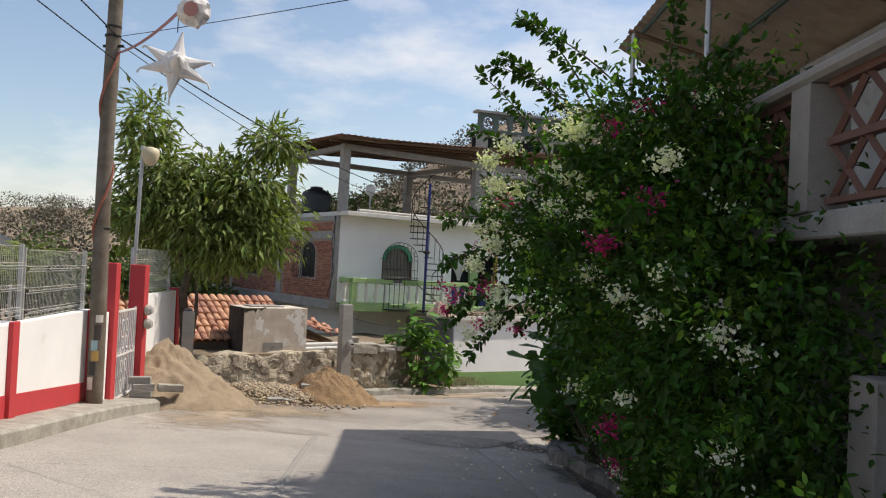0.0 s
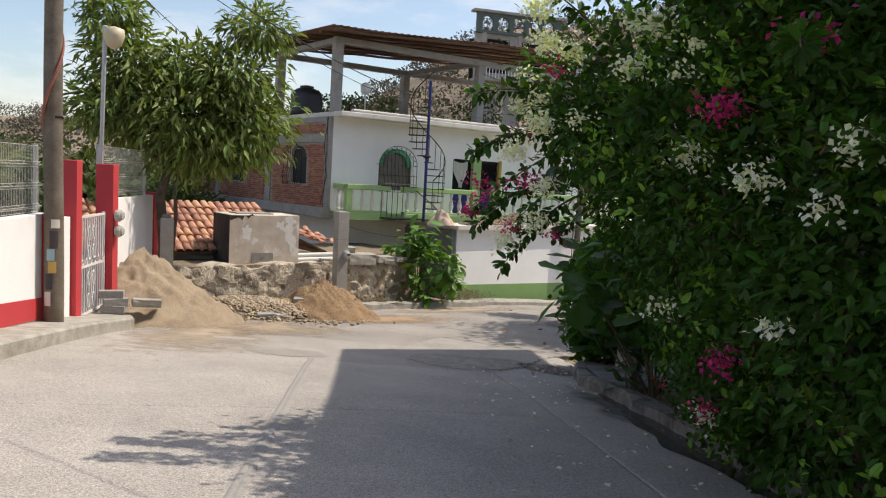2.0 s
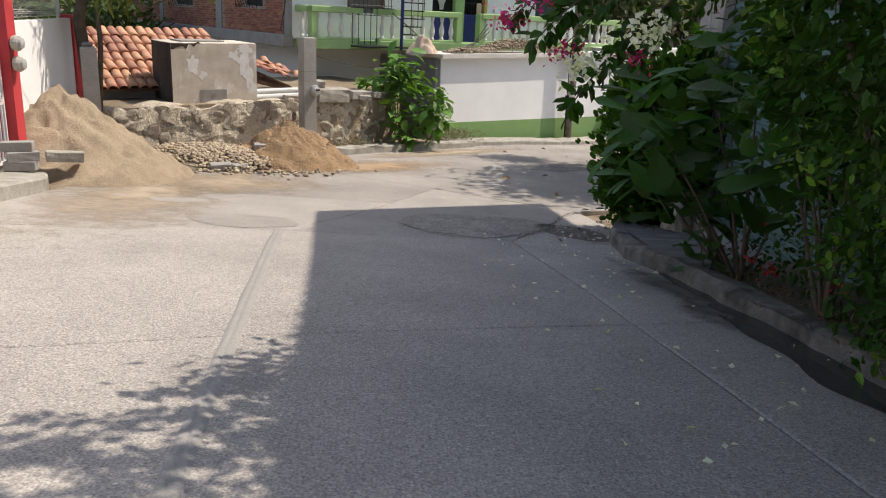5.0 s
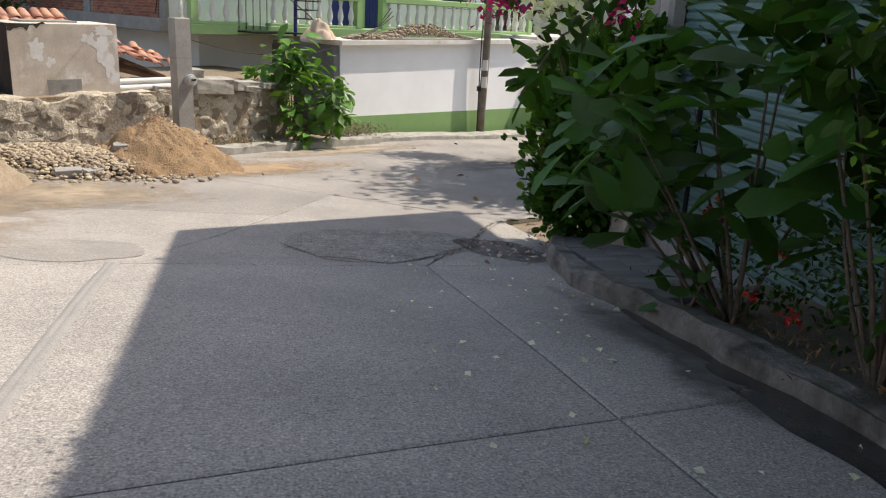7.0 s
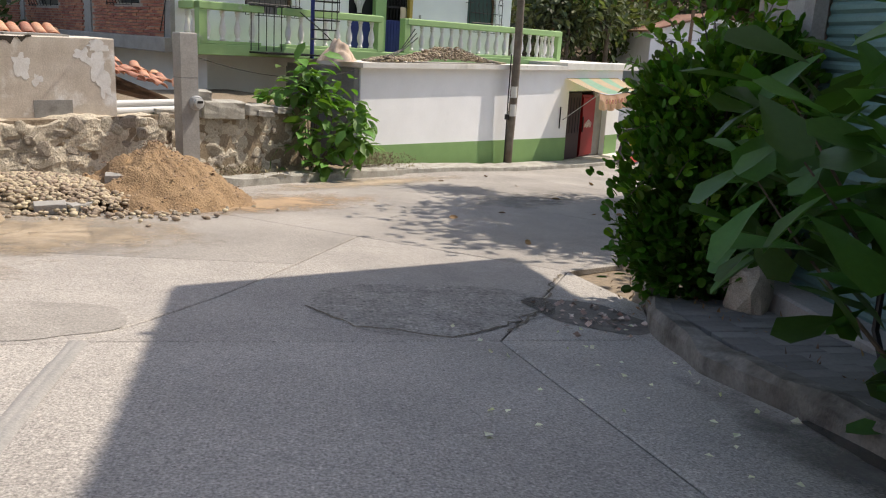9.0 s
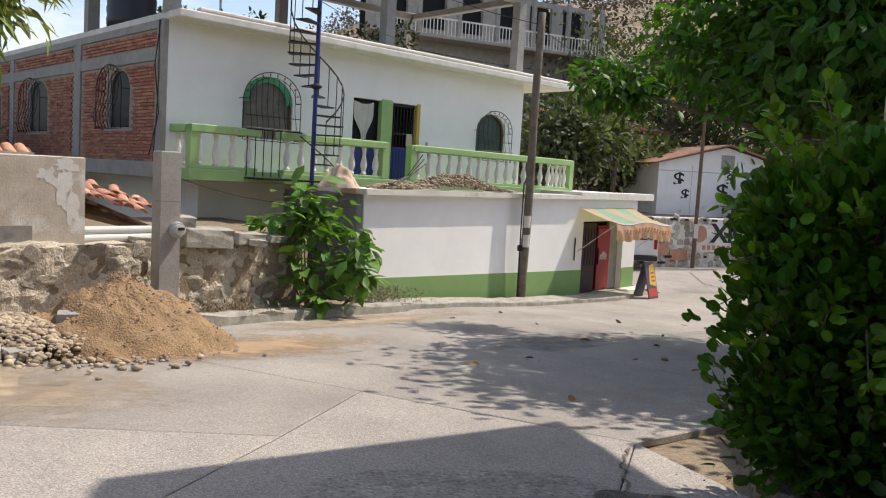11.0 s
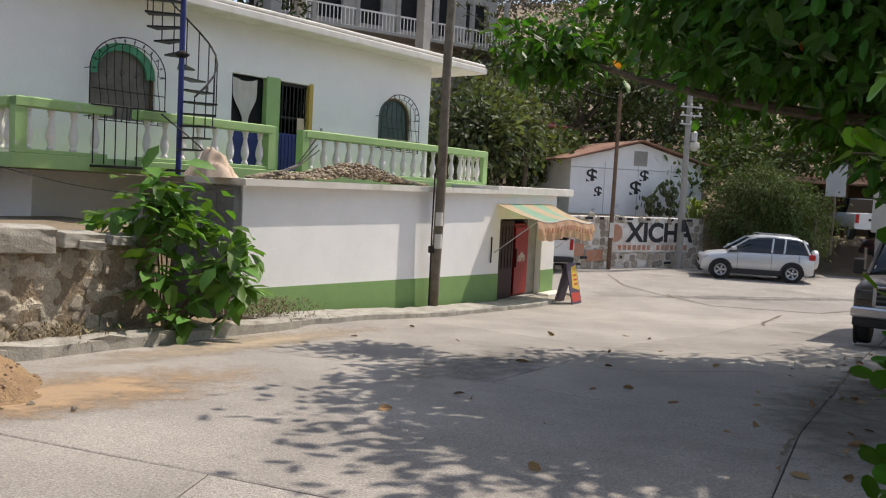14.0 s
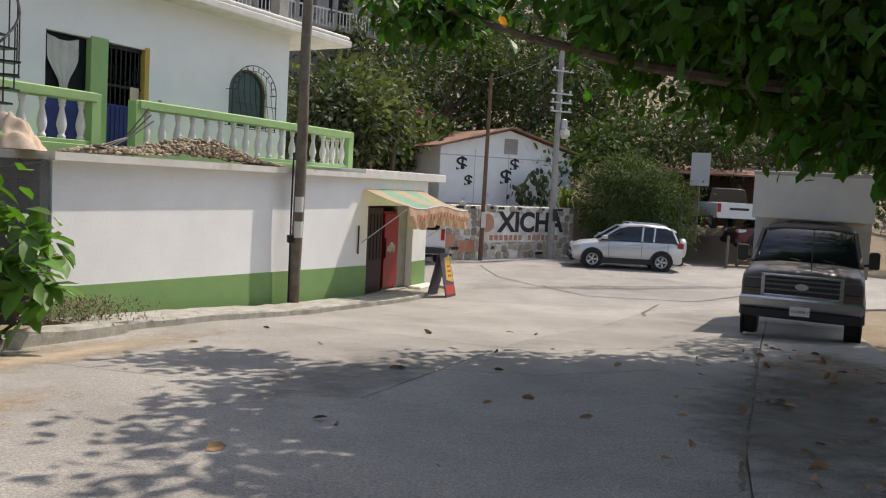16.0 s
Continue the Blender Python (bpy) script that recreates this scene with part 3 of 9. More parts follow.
filler = Mesh()
fpts = ring_path(((-1.05, -1.2), (-1.28, 5.1), (-1.6, 9.25), (-1.92, 13.4)), 0.12)
filler.add([(x + o + 0.008 * noise.noise(Vector((x * 9, y * 4, o * 30))), y, gz(x, y) + h + 0.003 * noise.noise(Vector((x * 5, y * 7, o)))) for x, y in fpts for o, h in ((-0.06, -0.003), (-0.035, 0.008), (-0.008, 0.013), (0.0, 0.006), (0.012, 0.012), (0.04, 0.007), (0.06, -0.003))], [(k * 7 + a, k * 7 + a + 1, k * 7 + 8 + a, k * 7 + 7 + a) for k in range(len(fpts) - 1) for a in range(6)])
structure("joint_filler", filler, patch_concrete, "rough raised mortar seam along a road joint", True, "road")

# planting strip behind the right kerb
strip = Mesh()
sp = ring_path([(x + 0.1, y) for x, y in kerb_right_line], 0.4)
strip.add([(x + o, y + o * 0.1, gz(x, y) + 0.10 + 0.05 * noise.noise(Vector((x * 3 + o * 5, y * 3, 0)))) for x, y in sp for o in (0, 0.35, 0.7, 1.05, 1.4)], [(k * 5 + a, k * 5 + a + 1, (k + 1) * 5 + a + 1, (k + 1) * 5 + a) for k in range(len(sp) - 1) for a in range(4)])
structure("planting_strip", strip, soil, "dark planted soil behind the kerb", True, "ground")

# left pavement
lp = Mesh()
left_edge = ((-4.3, -14.0), (-4.45, 0.0), (-4.75, 9.5), (-5.0, 12.6), (-5.2, 15.5), (-5.45, 16.1))
pv = []
lpts = ring_path(left_edge, 0.5)
for x, y in lpts:
    z = gz(x, y)
    pv += [(x, y, z - 0.3), (x, y, z + 0.16), (x - 0.04, y, z + 0.19), (-7.0, y, z + 0.22)]
lp.add(pv, [(k * 4 + a, k * 4 + a + 1, k * 4 + 5 + a, k * 4 + 4 + a) for k in range(len(lpts) - 1) for a in range(3)] + [tuple((len(lpts) - 1) * 4 + a for a in range(4))])
structure("pavement_left", lp, kerb_concrete, "raised concrete pavement with a rough edge", category="pavement")

# ---- two-storey house ----
HOUSE = pose(-3.72, 28.38, 0, 0, 0, 34.0) @ pose(0, 0, 0, 0, 0.6, 0)      # local x along the white front, y inwards
house = thing("house", "two-storey white plaster and red brick house with a green balcony", "house", HOUSE)
FLOOR, TOP = 0.10, 3.12
ARCH_1, ARCH_2 = (1.86, 3.16, 0.85, 2.26, 0.85), (9.25, 10.45, 0.85, 2.14, 0.85)
WIN, DOOR = (4.9, 5.8, FLOOR, 2.08), (6.14, 7.0, FLOOR, 2.08)
part("front_wall", walling(Mesh(), 11.15, -0.1, TOP, 0.0, 0.2, (ARCH_1, WIN, DOOR, ARCH_2), start=0.1), white_paint, house, "white painted plaster wall")
part("end_wall", Mesh().box(10.95, 0.2, -0.1, 11.15, 16.0, TOP), white_paint, house)
part("back_wall", Mesh().box(0.2, 16.0, -2.6, 11.15, 16.2, TOP), grey_concrete, house)
# Blackened wall paints the room's gloom behind the front openings.
part("inner_wall", Mesh().box(0.25, 3.2, 0.1, 10.9, 3.3, TOP), room_shade, house)
part("lower_front_wall", Mesh().box(1.0, 0.25, -3.6, 11.15, 0.45, -0.16), white_paint, house)
part("lower_side_wall", Mesh().box(1.0, 0.45, -3.6, 1.2, 16.0, -0.16), white_paint, house)
balcony = part("balcony", Mesh().box(0.2, -0.95, -0.14, 12.6, -0.002, 0.1, bevel=0.012), light_green, house, "green painted balcony slab")
part("floor_slab", Mesh().box(0.0, 0.0, -0.14, 11.15, 16.0, 0.09), grey_concrete, house)
part("roof_slab", Mesh().box(0.06, -0.62, TOP, 12.75, 16.0, TOP + 0.16, bevel=0.02), old_white, house, "white edged concrete roof slab")
part("roof_kerb", Mesh().box(0.5, -0.60, TOP + 0.16, 12.7, -0.42, TOP + 0.26, bevel=0.03), old_white, house)
part("corner_column", Mesh().box(-0.01, -0.012, 0.1, 0.1, 0.3, TOP), grey_concrete, house, "bare concrete corner column")

# brick side
side = part("side_wall", Mesh().box(0.9, 0.45, 0.1, 0.95, 0.5, 0.2), mortar, house, "red brick wall in a bare concrete frame")
SIDE_WINS = ((1.72, 3.02, 0.92, 2.24, 0.75), (7.25, 8.95, 0.85, 2.24, 0.6), (11.6, 13.0, 0.9, 2.2, 0.6))
swing = pose(0, 0, 0, 0, 0, 90) @ Matrix.Scale(-1, 4, (0, 1, 0))       # along y, into +x
mort = walling(Mesh(), 16.0, 0.1, TOP, 0.03, 0.2, SIDE_WINS, swing, 0.3)
mort.f = [tuple(reversed(f)) for f in mort.f]
part("mortar_backing", mort, mortar, side)
for y0, y1 in ((4.7, 5.15), (10.2, 10.55), (15.6, 16.0)):
    part("column", Mesh().box(-0.012, y0, 0.18, 0.1, y1, 2.95, bevel=0.01), grey_concrete, side)
for z0, z1, name in ((2.30, 2.56, "lintel_beam"), (2.95, TOP, "crown_beam")):
    part(name, Mesh().box(-0.008, 0.3, z0, 0.1, 15.99, z1, bevel=0.006), grey_concrete, side)
part("base_beam", Mesh().box(-0.16, -0.02, -0.15, 0.12, 16.0, 0.18, bevel=0.015), grey_concrete, side)
brick_data = Mesh().box(-0.006, 0.0, 0.0, 0.04, 0.24, 0.058, bevel=0.004).data("brick", brick_red)
rest, near_count = Mesh(), 0
rngb = np.random.default_rng(5)
for course in range(40):
    z = 0.185 + course * 0.0735
    if z + 0.06 > 2.95 or 2.30 - 0.06 < z < 2.56:
        continue
    y = 0.31 - (course % 2) * 0.126
    while y < 15.6:
        a, b = max(y, 0.31), min(y + 0.24, 15.58)
        y += 0.252
        blocked = b - a < 0.05 or any(a < c1 + 0.01 and b > c0 - 0.01 for c0, c1 in ((4.7, 5.15), (10.2, 10.55)))
        for w0, w1, s, h, k in SIDE_WINS:
            r = (w1 - w0) / 2 + 0.05
            c, spring = (w0 + w1) / 2, h - (w1 - w0) / 2 * k
            if s - 0.12 < z < h + 0.05:
                half = r if z < spring else r * math.sqrt(max(0.0, 1 - ((z - spring) / (r * k)) ** 2))
                blocked = blocked or (a < c + half and b > c - half)
        if blocked:
            continue
        jit = rngb.normal(0, 0.003, 2)
        if near_count < 300 and a < 4.6 and b - a > 0.2 and z < 2.3:
            near_count += 1
            part("brick", brick_data, None, side, m=pose(jit[0], a, z + jit[1]))
        else:
            rest.box(-0.006 + jit[0], a, z, 0.04, b, z + 0.058)
tagged(part("brickwork", rest, brick_red_joined, side), kind="stuff")


def arch_outline(w, z0, z1, k, n=18, grow=0.0):
    r = w / 2 + grow
    spring = z1 - w / 2 * k
    return [(-r, z0)] + [(-r * math.cos(math.pi * j / n), spring + r * k * math.sin(math.pi * j / n)) for j in range(n + 1)] + [(r, z0)]


def arch_ring(w, z0, z1, k, inner, outer, y0, y1):
    """A flat band that follows an arched outline."""
    a, b = arch_outline(w, z0, z1, k, grow=inner), arch_outline(w, z0, z1, k, grow=outer)
    v, f = [], []
    for p, q in zip(a, b):
        v += [(p[0], y0, p[1]), (q[0], y0, q[1]), (q[0], y1, q[1]), (p[0], y1, p[1])]
    for j in range(len(a) - 1):
        for s in range(4):
            f.append((j * 4 + s, j * 4 + (s + 1) % 4, j * 4 + 4 + (s + 1) % 4, j * 4 + 4 + s))
    return Mesh().add(v, f)


def arched_window(parent, m, w, z0, z1, k, frame_mat, pane_mat, belly, bars, band=None, band_top=0.5):
    win = part("window", arch_ring(w, z0, z1, k, -0.06, 0.0, 0.07, 0.14), frame_mat, parent, "arched window behind a bellied iron grille", m=m)
    pane = Mesh()
    o = arch_outline(w, z0, z1, k, grow=-0.02)
    pane.add([(x, 0.11, z) for x, z in o], [tuple(range(len(o)))])
    part("pane", pane, pane_mat, win)
    if band:
        part("arch_band", arch_ring(w, z1 - w / 2 * k - 0.05, z1, k, -0.16, -0.0, 0.03, 0.1), band, win, "painted arch over the window")
    out = 0.20
    g = Mesh()
    grow = 0.09
    rim = arch_outline(w, z0 - 0.06, z1, k, 22, grow)
    g.tube([(x, -out, z) for x, z in rim], 0.011, 5)
    inner = arch_outline(w, z0, z1, k, 22, grow - 0.14)
    spring = z1 - w / 2 * k
    g.tube([(x, -out, z) for x, z in inner if z >= spring - 0.01], 0.007, 4)
    for (x, z), (x2, z2) in list(zip(inner, rim))[1:-1:2]:
        g.tube([(x, -out, z), (x2, -out, z2)], 0.006, 4)
        g.tube([((x + x2) / 2 + 0.02 * math.cos(t), -out, (z + z2) / 2 + 0.02 * math.sin(t)) for t in np.linspace(0, 6.3, 7)], 0.005, 3)
    for x, z in (rim[1], rim[-2], rim[11], (rim[0][0], z0), (rim[-1][0], z0)):
        g.tube([(x, -out, z), (x, 0.0, z)], 0.008, 4)
    for j in range(bars):
        x = -w / 2 + w * (j + 0.5) / bars
        r = w / 2 + grow
        zt = spring + (r - 0.14) * k * math.sqrt(max(0.0, 1 - (x / r) ** 2))
        pts = [(x, -out - belly * math.exp(-((z - z0 - 0.25) / 0.28) ** 2), z) for z in np.linspace(z0 - 0.05, zt, 9)]
        g.tube(pts, 0.008, 4)
        if j % 2:
            c = (z0 + zt) / 2 + 0.15
            g.tube([(x + 0.05 * math.cos(t) * (1 - t / 9), -out, c + 0.06 * math.sin(t)) for t in np.linspace(0, 6.3, 8)], 0.005, 3)
    for z in (z0 - 0.05, z0 + 0.22, z0 + 0.5):
        b = belly * math.exp(-((z - z0 - 0.25) / 0.28) ** 2)
        g.tube([(-w / 2 - 0.07, -out - b, z), (w / 2 + 0.07, -out - b, z)], 0.009, 4)
    part("grille", g, black_iron, win, "black wrought iron grille")
    return win


curtained = material("curtained_pane", (0.20, 0.175, 0.155), 0.5, (0.12, 0.105, 0.095), 2.5, 0.8, 30, 0.05, tone=0.1)
teal_pane = material("dark_green_pane", (0.012, 0.05, 0.045), 0.2, (0.02, 0.07, 0.06), 2, 0.7, 30, 0.0)
band_green = material("bright_green_band", (0.06, 0.30, 0.16), 0.6, (0.10, 0.36, 0.22), 6, 0.7, 40, 0.1)
arched_window(house, pose(2.51, 0, 0), 1.3, 0.85, 2.26, 0.85, dark_wood, curtained, 0.10, 9, band_green)
arched_window(house, pose(9.85, 0, 0), 1.2, 0.85, 2.14, 0.85, dark_wood, teal_pane, 0.10, 7)
for (a, b, s, h, k), bars in zip(SIDE_WINS, (7, 7, 6)):
    wm = pose(0, (a + b) / 2, 0, 0, 0, -90)
    arched_window(house, wm, b - a, s, h, k, grey_concrete, dark_glass, 0.12, bars)

# door, curtained window, posts
door = part("door", Mesh().box(6.16, 0.08, FLOOR, 6.98, 0.12, 0.95, bevel=0.008), blue_iron, house, "blue sheet iron door with a barred upper half")
g = Mesh()
for x in np.linspace(6.19, 6.95, 8):
    g.box(x - 0.012, 0.09, 0.95, x + 0.012, 0.115, 2.05)
for x in np.linspace(6.3, 6.84, 4):
    g.tube([(x + 0.06 * math.cos(t), 0.085, 1.55 + 0.16 * math.sin(t)) for t in np.linspace(0, 6.3, 12)], 0.008, 4)
g.box(6.16, 0.085, 2.0, 6.98, 0.12, 2.06).box(6.16, 0.085, 1.28, 6.98, 0.12, 1.33)
part("door_grille", g, black_iron, door)
ribs = Mesh()
for x in np.linspace(6.22, 6.92, 8):
    ribs.box(x - 0.015, 0.066, FLOOR + 0.04, x + 0.015, 0.08, 0.92)
part("door_rib", ribs, blue_iron, door)
part("notice", Mesh().box(6.72, 0.06, 1.0, 6.92, 0.075, 1.32), plain("notice_card", (0.62, 0.50, 0.36), 0.8), door, "tan paper notice")
ochre = plain("ochre_paint", (0.52, 0.36, 0.08), 0.7)
part("door_jamb", Mesh().box(6.985, -0.02, FLOOR, 7.09, 0.1, 2.12, bevel=0.006), ochre, house, "ochre painted door jamb")
part("porch_post", Mesh().box(5.78, -0.03, FLOOR, 6.14, 0.12, 2.12, bevel=0.012), light_green, house, "green painted post")
part("dark_pane", Mesh().box(4.92, 0.12, 0.95, 5.78, 0.14, 2.06), dark_glass, house)
part("lower_panel", Mesh().box(4.92, 0.10, FLOOR, 5.78, 0.14, 0.95), blue_iron, house, "blue lower panel")
cv, cf = [], []
for j in range(13):
    for i in range(15):
        s, t = i / 14, j / 12
        wid = 1 - 0.75 * smooth(0.35, 0.95, t)
        cv.append((4.97 + 0.62 * (0.55 + (s - 0.55) * wid), 0.07 + 0.025 * math.sin(s * 22) * (1 - 0.5 * t), 2.02 - 0.95 * t - 0.07 * math.sin(s * 3.1) * (1 - t)))
for j in range(12):
    for i in range(14):
        cf.append((j * 15 + i, j * 15 + i + 1, j * 15 + 16 + i, j * 15 + 15 + i))
part("curtain", Mesh().add(cv, cf), curtain_mat, house, "white curtain tied in a knot", True)
part("wall_switch", Mesh().box(7.35, -0.015, 1.05, 7.42, 0.0, 1.15), grey_concrete, house)

# balustrade
PROFILE = ((0.065, 0.0), (0.065, 0.05), (0.045, 0.06), (0.05, 0.10), (0.075, 0.18), (0.082, 0.25), (0.07, 0.33), (0.042, 0.45), (0.036, 0.52), (0.05, 0.545), (0.055, 0.57), (0.042, 0.59), (0.06, 0.61), (0.062, 0.66))
baluster_data = Mesh().lathe(PROFILE, 10).data("baluster", white_iron, True)
runs = ((0.26, 1.75), (2.35, 5.2), (6.2, 12.45))
for x0, x1 in runs:
    part("plinth", Mesh().box(x0, -0.93, 0.1, x1, -0.75, 0.17, bevel=0.01), light_green, balcony)
    part("handrail", Mesh().box(x0 - 0.05, -0.97, 0.83, x1 + 0.05, -0.71, 1.0, bevel=0.02), light_green, balcony, "thick green concrete handrail")
    n = round((x1 - x0) / 0.36)
    for k in range(n):
        part("baluster", baluster_data, None, balcony, m=pose(x0 + (x1 - x0) * (k + 0.5) / n, -0.84, 0.17))
for x in (0.30, 5.25, 6.15, 12.5):
    part("rail_post", Mesh().box(x - 0.09, -0.95, 0.1, x + 0.09, -0.73, 0.99, bevel=0.012), light_green, balcony)
for x in (0.30, 12.5):
    part("side_handrail", Mesh().box(x - 0.12, -0.70, 0.83, x + 0.12, -0.02, 1.0, bevel=0.02), light_green, balcony)
    for y in (-0.5, -0.2):
        part("baluster", baluster_data, None, balcony, m=pose(x, y, 0.15))

# bare frame and sheet roof above
def roof_z(x, y):
    return 5.78 + 0.055 * (x + 0.4) + 0.035 * (y + 0.8)


for x, y in ((0.2, 0.1), (5.92, 0.1), (10.85, 0.1), (0.2, 4.6), (5.92, 5.2), (10.85, 5.2)):
    part("roof_column", Mesh().box(x - 0.14, y - 0.14, TOP + 0.1, x + 0.14, y + 0.14, 5.46, bevel=0.012), grey_concrete, house, "bare concrete roof column")
for y in (0.1, 5.0):
    part("roof_beam", Mesh().box(0.06, y - 0.12, 5.46, 11.0, y + 0.12, 5.66, bevel=0.01), grey_concrete, house, "bare concrete roof beam")
for x in (0.2, 5.92, 10.85):
    part("cross_beam", Mesh().box(x - 0.12, 0.23, 5.46, x + 0.12, 4.87, 5.64, bevel=0.01), grey_concrete, house)
sheet = Mesh()
cols, rows_ = 150, 6
for top in (0.012, 0.0):
    sheet.add([(x, y, roof_z(x, y) + 0.018 * math.cos(i * math.pi / 1.5) + top + 0.05 * noise.noise(Vector((x * 0.6, y * 0.4, 2)))) for y in np.linspace(-0.95, 6.2, rows_) for i, x in enumerate(np.linspace(-0.5, 11.6, cols))],
              [(j * cols + i, j * cols + i + 1, (j + 1) * cols + i + 1, (j + 1) * cols + i) for j in range(rows_ - 1) for i in range(cols - 1)])
part("sheet_roof", sheet, rust_sheet, house, "rusty corrugated roof sheets", True)
for y in np.linspace(-0.8, 6.0, 8):
    part("rafter", Mesh().tube([(x, y + 0.05 * math.sin(x * 3 + y), roof_z(x, y) - 0.09 + 0.02 * math.sin(x * 2.2 + y * 5)) for x in np.linspace(-0.45, 11.5, 9)], 0.055, 6), dark_wood, house, "round timber rafter")

# spiral stair
stair = thing("spiral_staircase", "dark blue iron spiral staircase from balcony to roof", "staircase", HOUSE @ pose(2.82, -1.42, 0))
part("pole", Mesh().tube([(0, 0, -0.12), (0, 0, 4.45)], 0.05, 10), blue_iron, stair, "dark blue centre pole")
STEP0, TURN_BY, RISE = -100.0, 21.5, 0.215
tread = Mesh()
tread.add([(0.04, -0.06, 0), (0.62, -0.16, 0), (0.62, 0.16, 0), (0.04, 0.06, 0), (0.04, -0.06, 0.03), (0.62, -0.16, 0.03), (0.62, 0.16, 0.03), (0.04, 0.06, 0.03)], [(3, 2, 1, 0), (4, 5, 6, 7), (0, 1, 5, 4), (1, 2, 6, 5), (2, 3, 7, 6), (3, 0, 4, 7)])
tread_data = tread.data("tread", black_iron)
rail_pts = []
for k in range(17):
    ang = radians(STEP0 + TURN_BY * k)
    z = 0.10 + RISE * (k + 1)
    if k < 16:
        part("tread", tread_data, None, stair, m=pose(0, 0, z, 0, 0, math.degrees(ang)))
        part("baluster_rod", Mesh().tube([(0.61 * math.cos(ang), 0.61 * math.sin(ang), z), (0.61 * math.cos(ang), 0.61 * math.sin(ang), z + 0.92)], 0.011, 5), black_iron, stair)
    rail_pts.append((0.61 * math.cos(ang), 0.61 * math.sin(ang), z + 0.92))
part("handrail", Mesh().tube(rail_pts, 0.018, 6), black_iron, stair)
low_rail = [(0.66 * math.cos(t), 0.66 * math.sin(t), 0.9 - 1.6 * (t + 2.6) / 3.2) for t in np.linspace(-2.6, 0.6, 14)]
part("lower_rail", Mesh().tube(low_rail, 0.014, 5), black_iron, stair)
for x in np.linspace(-1.35, -0.55, 5):
    part("landing_rod", Mesh().tube([(x, 0.46, 0.0), (x, 0.46, 1.0)], 0.011, 5), black_iron, stair)
part("landing_rail", Mesh().tube([(-1.4, 0.46, 1.0), (-0.1, 0.3, 1.0)], 0.014, 5), black_iron, stair)
part("landing_plate", Mesh().box(-1.4, -0.35, -0.06, 0.0, 0.45, -0.02), black_iron, stair)
part("collar", Mesh().lathe(((0.05, 1.95), (0.13, 2.0), (0.13, 2.03), (0.05, 2.08)), 10), black_iron, stair)

# on the roof terrace
water_tank = thing("water_tank", "black plastic water tank on the roof", "water tank", HOUSE @ pose(0.62, 3.2, TOP + 0.16))
part("tank_body", Mesh().lathe(((0.55, 0.0), (0.57, 0.2), (0.55, 0.25), (0.57, 0.45), (0.55, 0.5), (0.57, 0.7), (0.52, 0.85), (0.3, 0.98), (0.22, 1.0)), 24), plain("black_plastic", (0.02, 0.021, 0.024), 0.45), water_tank, smooth=True)
part("lid", Mesh().lathe(((0.24, 1.0), (0.24, 1.06), (0.1, 1.09)), 16), plain("black_plastic_lid", (0.03, 0.03, 0.032), 0.5), water_tank)
roof_lamp = thing("terrace_lamp", "white lamp on a slim pole at the roof edge", "lamp", HOUSE @ pose(1.55, 0.6, TOP + 0.16))
part("pole", Mesh().tube([(0, 0, 0), (0, 0, 0.75)], 0.025, 6), galvanised, roof_lamp)
part("shade", Mesh().lathe(((0.08, 0.72), (0.16, 0.8), (0.18, 1.05), (0.05, 1.12)), 12), white_iron, roof_lamp, "white glass lamp head")
rngp = np.random.default_rng(21)
for x, y, r, h in ((2.9, 5.5, 1.1, 0.7), (5.0, 6.2, 1.3, 0.9), (7.2, 2.6, 0.55, 0.7), (8.3, 2.4, 0.6, 0.95), (3.8, 3.0, 0.4, 0.5)):
    plant = thing("potted_plant", "leafy green plant in a pot on the roof terrace", "plant", HOUSE @ pose(x, y, TOP + 0.16), "terrace plants")
    part("pot", Mesh().lathe(((0.16, 0.0), (0.22, 0.28), (0.24, 0.3), (0.2, 0.3)), 12), clay_tile, plant)
    p, a = crown_points(rngp, [(0, 0, h * 0.5 + 0.35, r, r * 0.7, h * 0.6)], 260)
    p[:, 2] = np.maximum(p[:, 2], 0.22)
    part("foliage", leaf_mesh(Mesh(), rngp, p, a, 0.16), leaf_hill, plant)
cable = Mesh()
cable.tube([(-0.03, 0.1, 3.1), (-0.06, 0.25, 2.2), (-0.04, 0.05, 1.2), (-0.2, 0.1, 0.3)], 0.012, 5)
cable.tube([(-0.02, 0.18, 3.1), (-0.03, 0.12, 2.0), (-0.02, 0.2, 1.1), (-0.1, 0.16, -0.1)], 0.01, 5)
tagged(part("wall_cable", cable, cable_mat, house), "loose cables hanging down the brick corner")

# ---- low shop wing ----
SHOP = pose(0.56, 27.42, 0, 0, 0, 40.0)        # local x along its street wall, y inwards
shop = thing("shop", "low white roadside shop with a green skirting and flat roof", "shop", SHOP)
part("street_wall", walling(Mesh(), 11.9, -3.4, -0.26, 0.12, 0.3, ((8.72, 11.1, -3.4, -0.9),), start=0.02), white_paint, shop, "white painted street wall")
band = Mesh()
band.add([(0.02, 0.108, -2.02), (8.715, 0.108, -2.30), (8.715, 0.108, -3.4), (0.02, 0.108, -3.4), (0.02, 0.119, -2.02), (8.715, 0.119, -2.30), (8.715, 0.119, -3.4), (0.02, 0.119, -3.4)], [(3, 2, 1, 0), (0, 1, 5, 4), (0, 4, 7, 3), (1, 2, 6, 5)])
part("green_band", band, green_paint, shop, "green painted skirting band")
part("green_band", Mesh().box(11.1, 0.108, -3.4, 11.9, 0.119, -2.36), green_paint, shop)
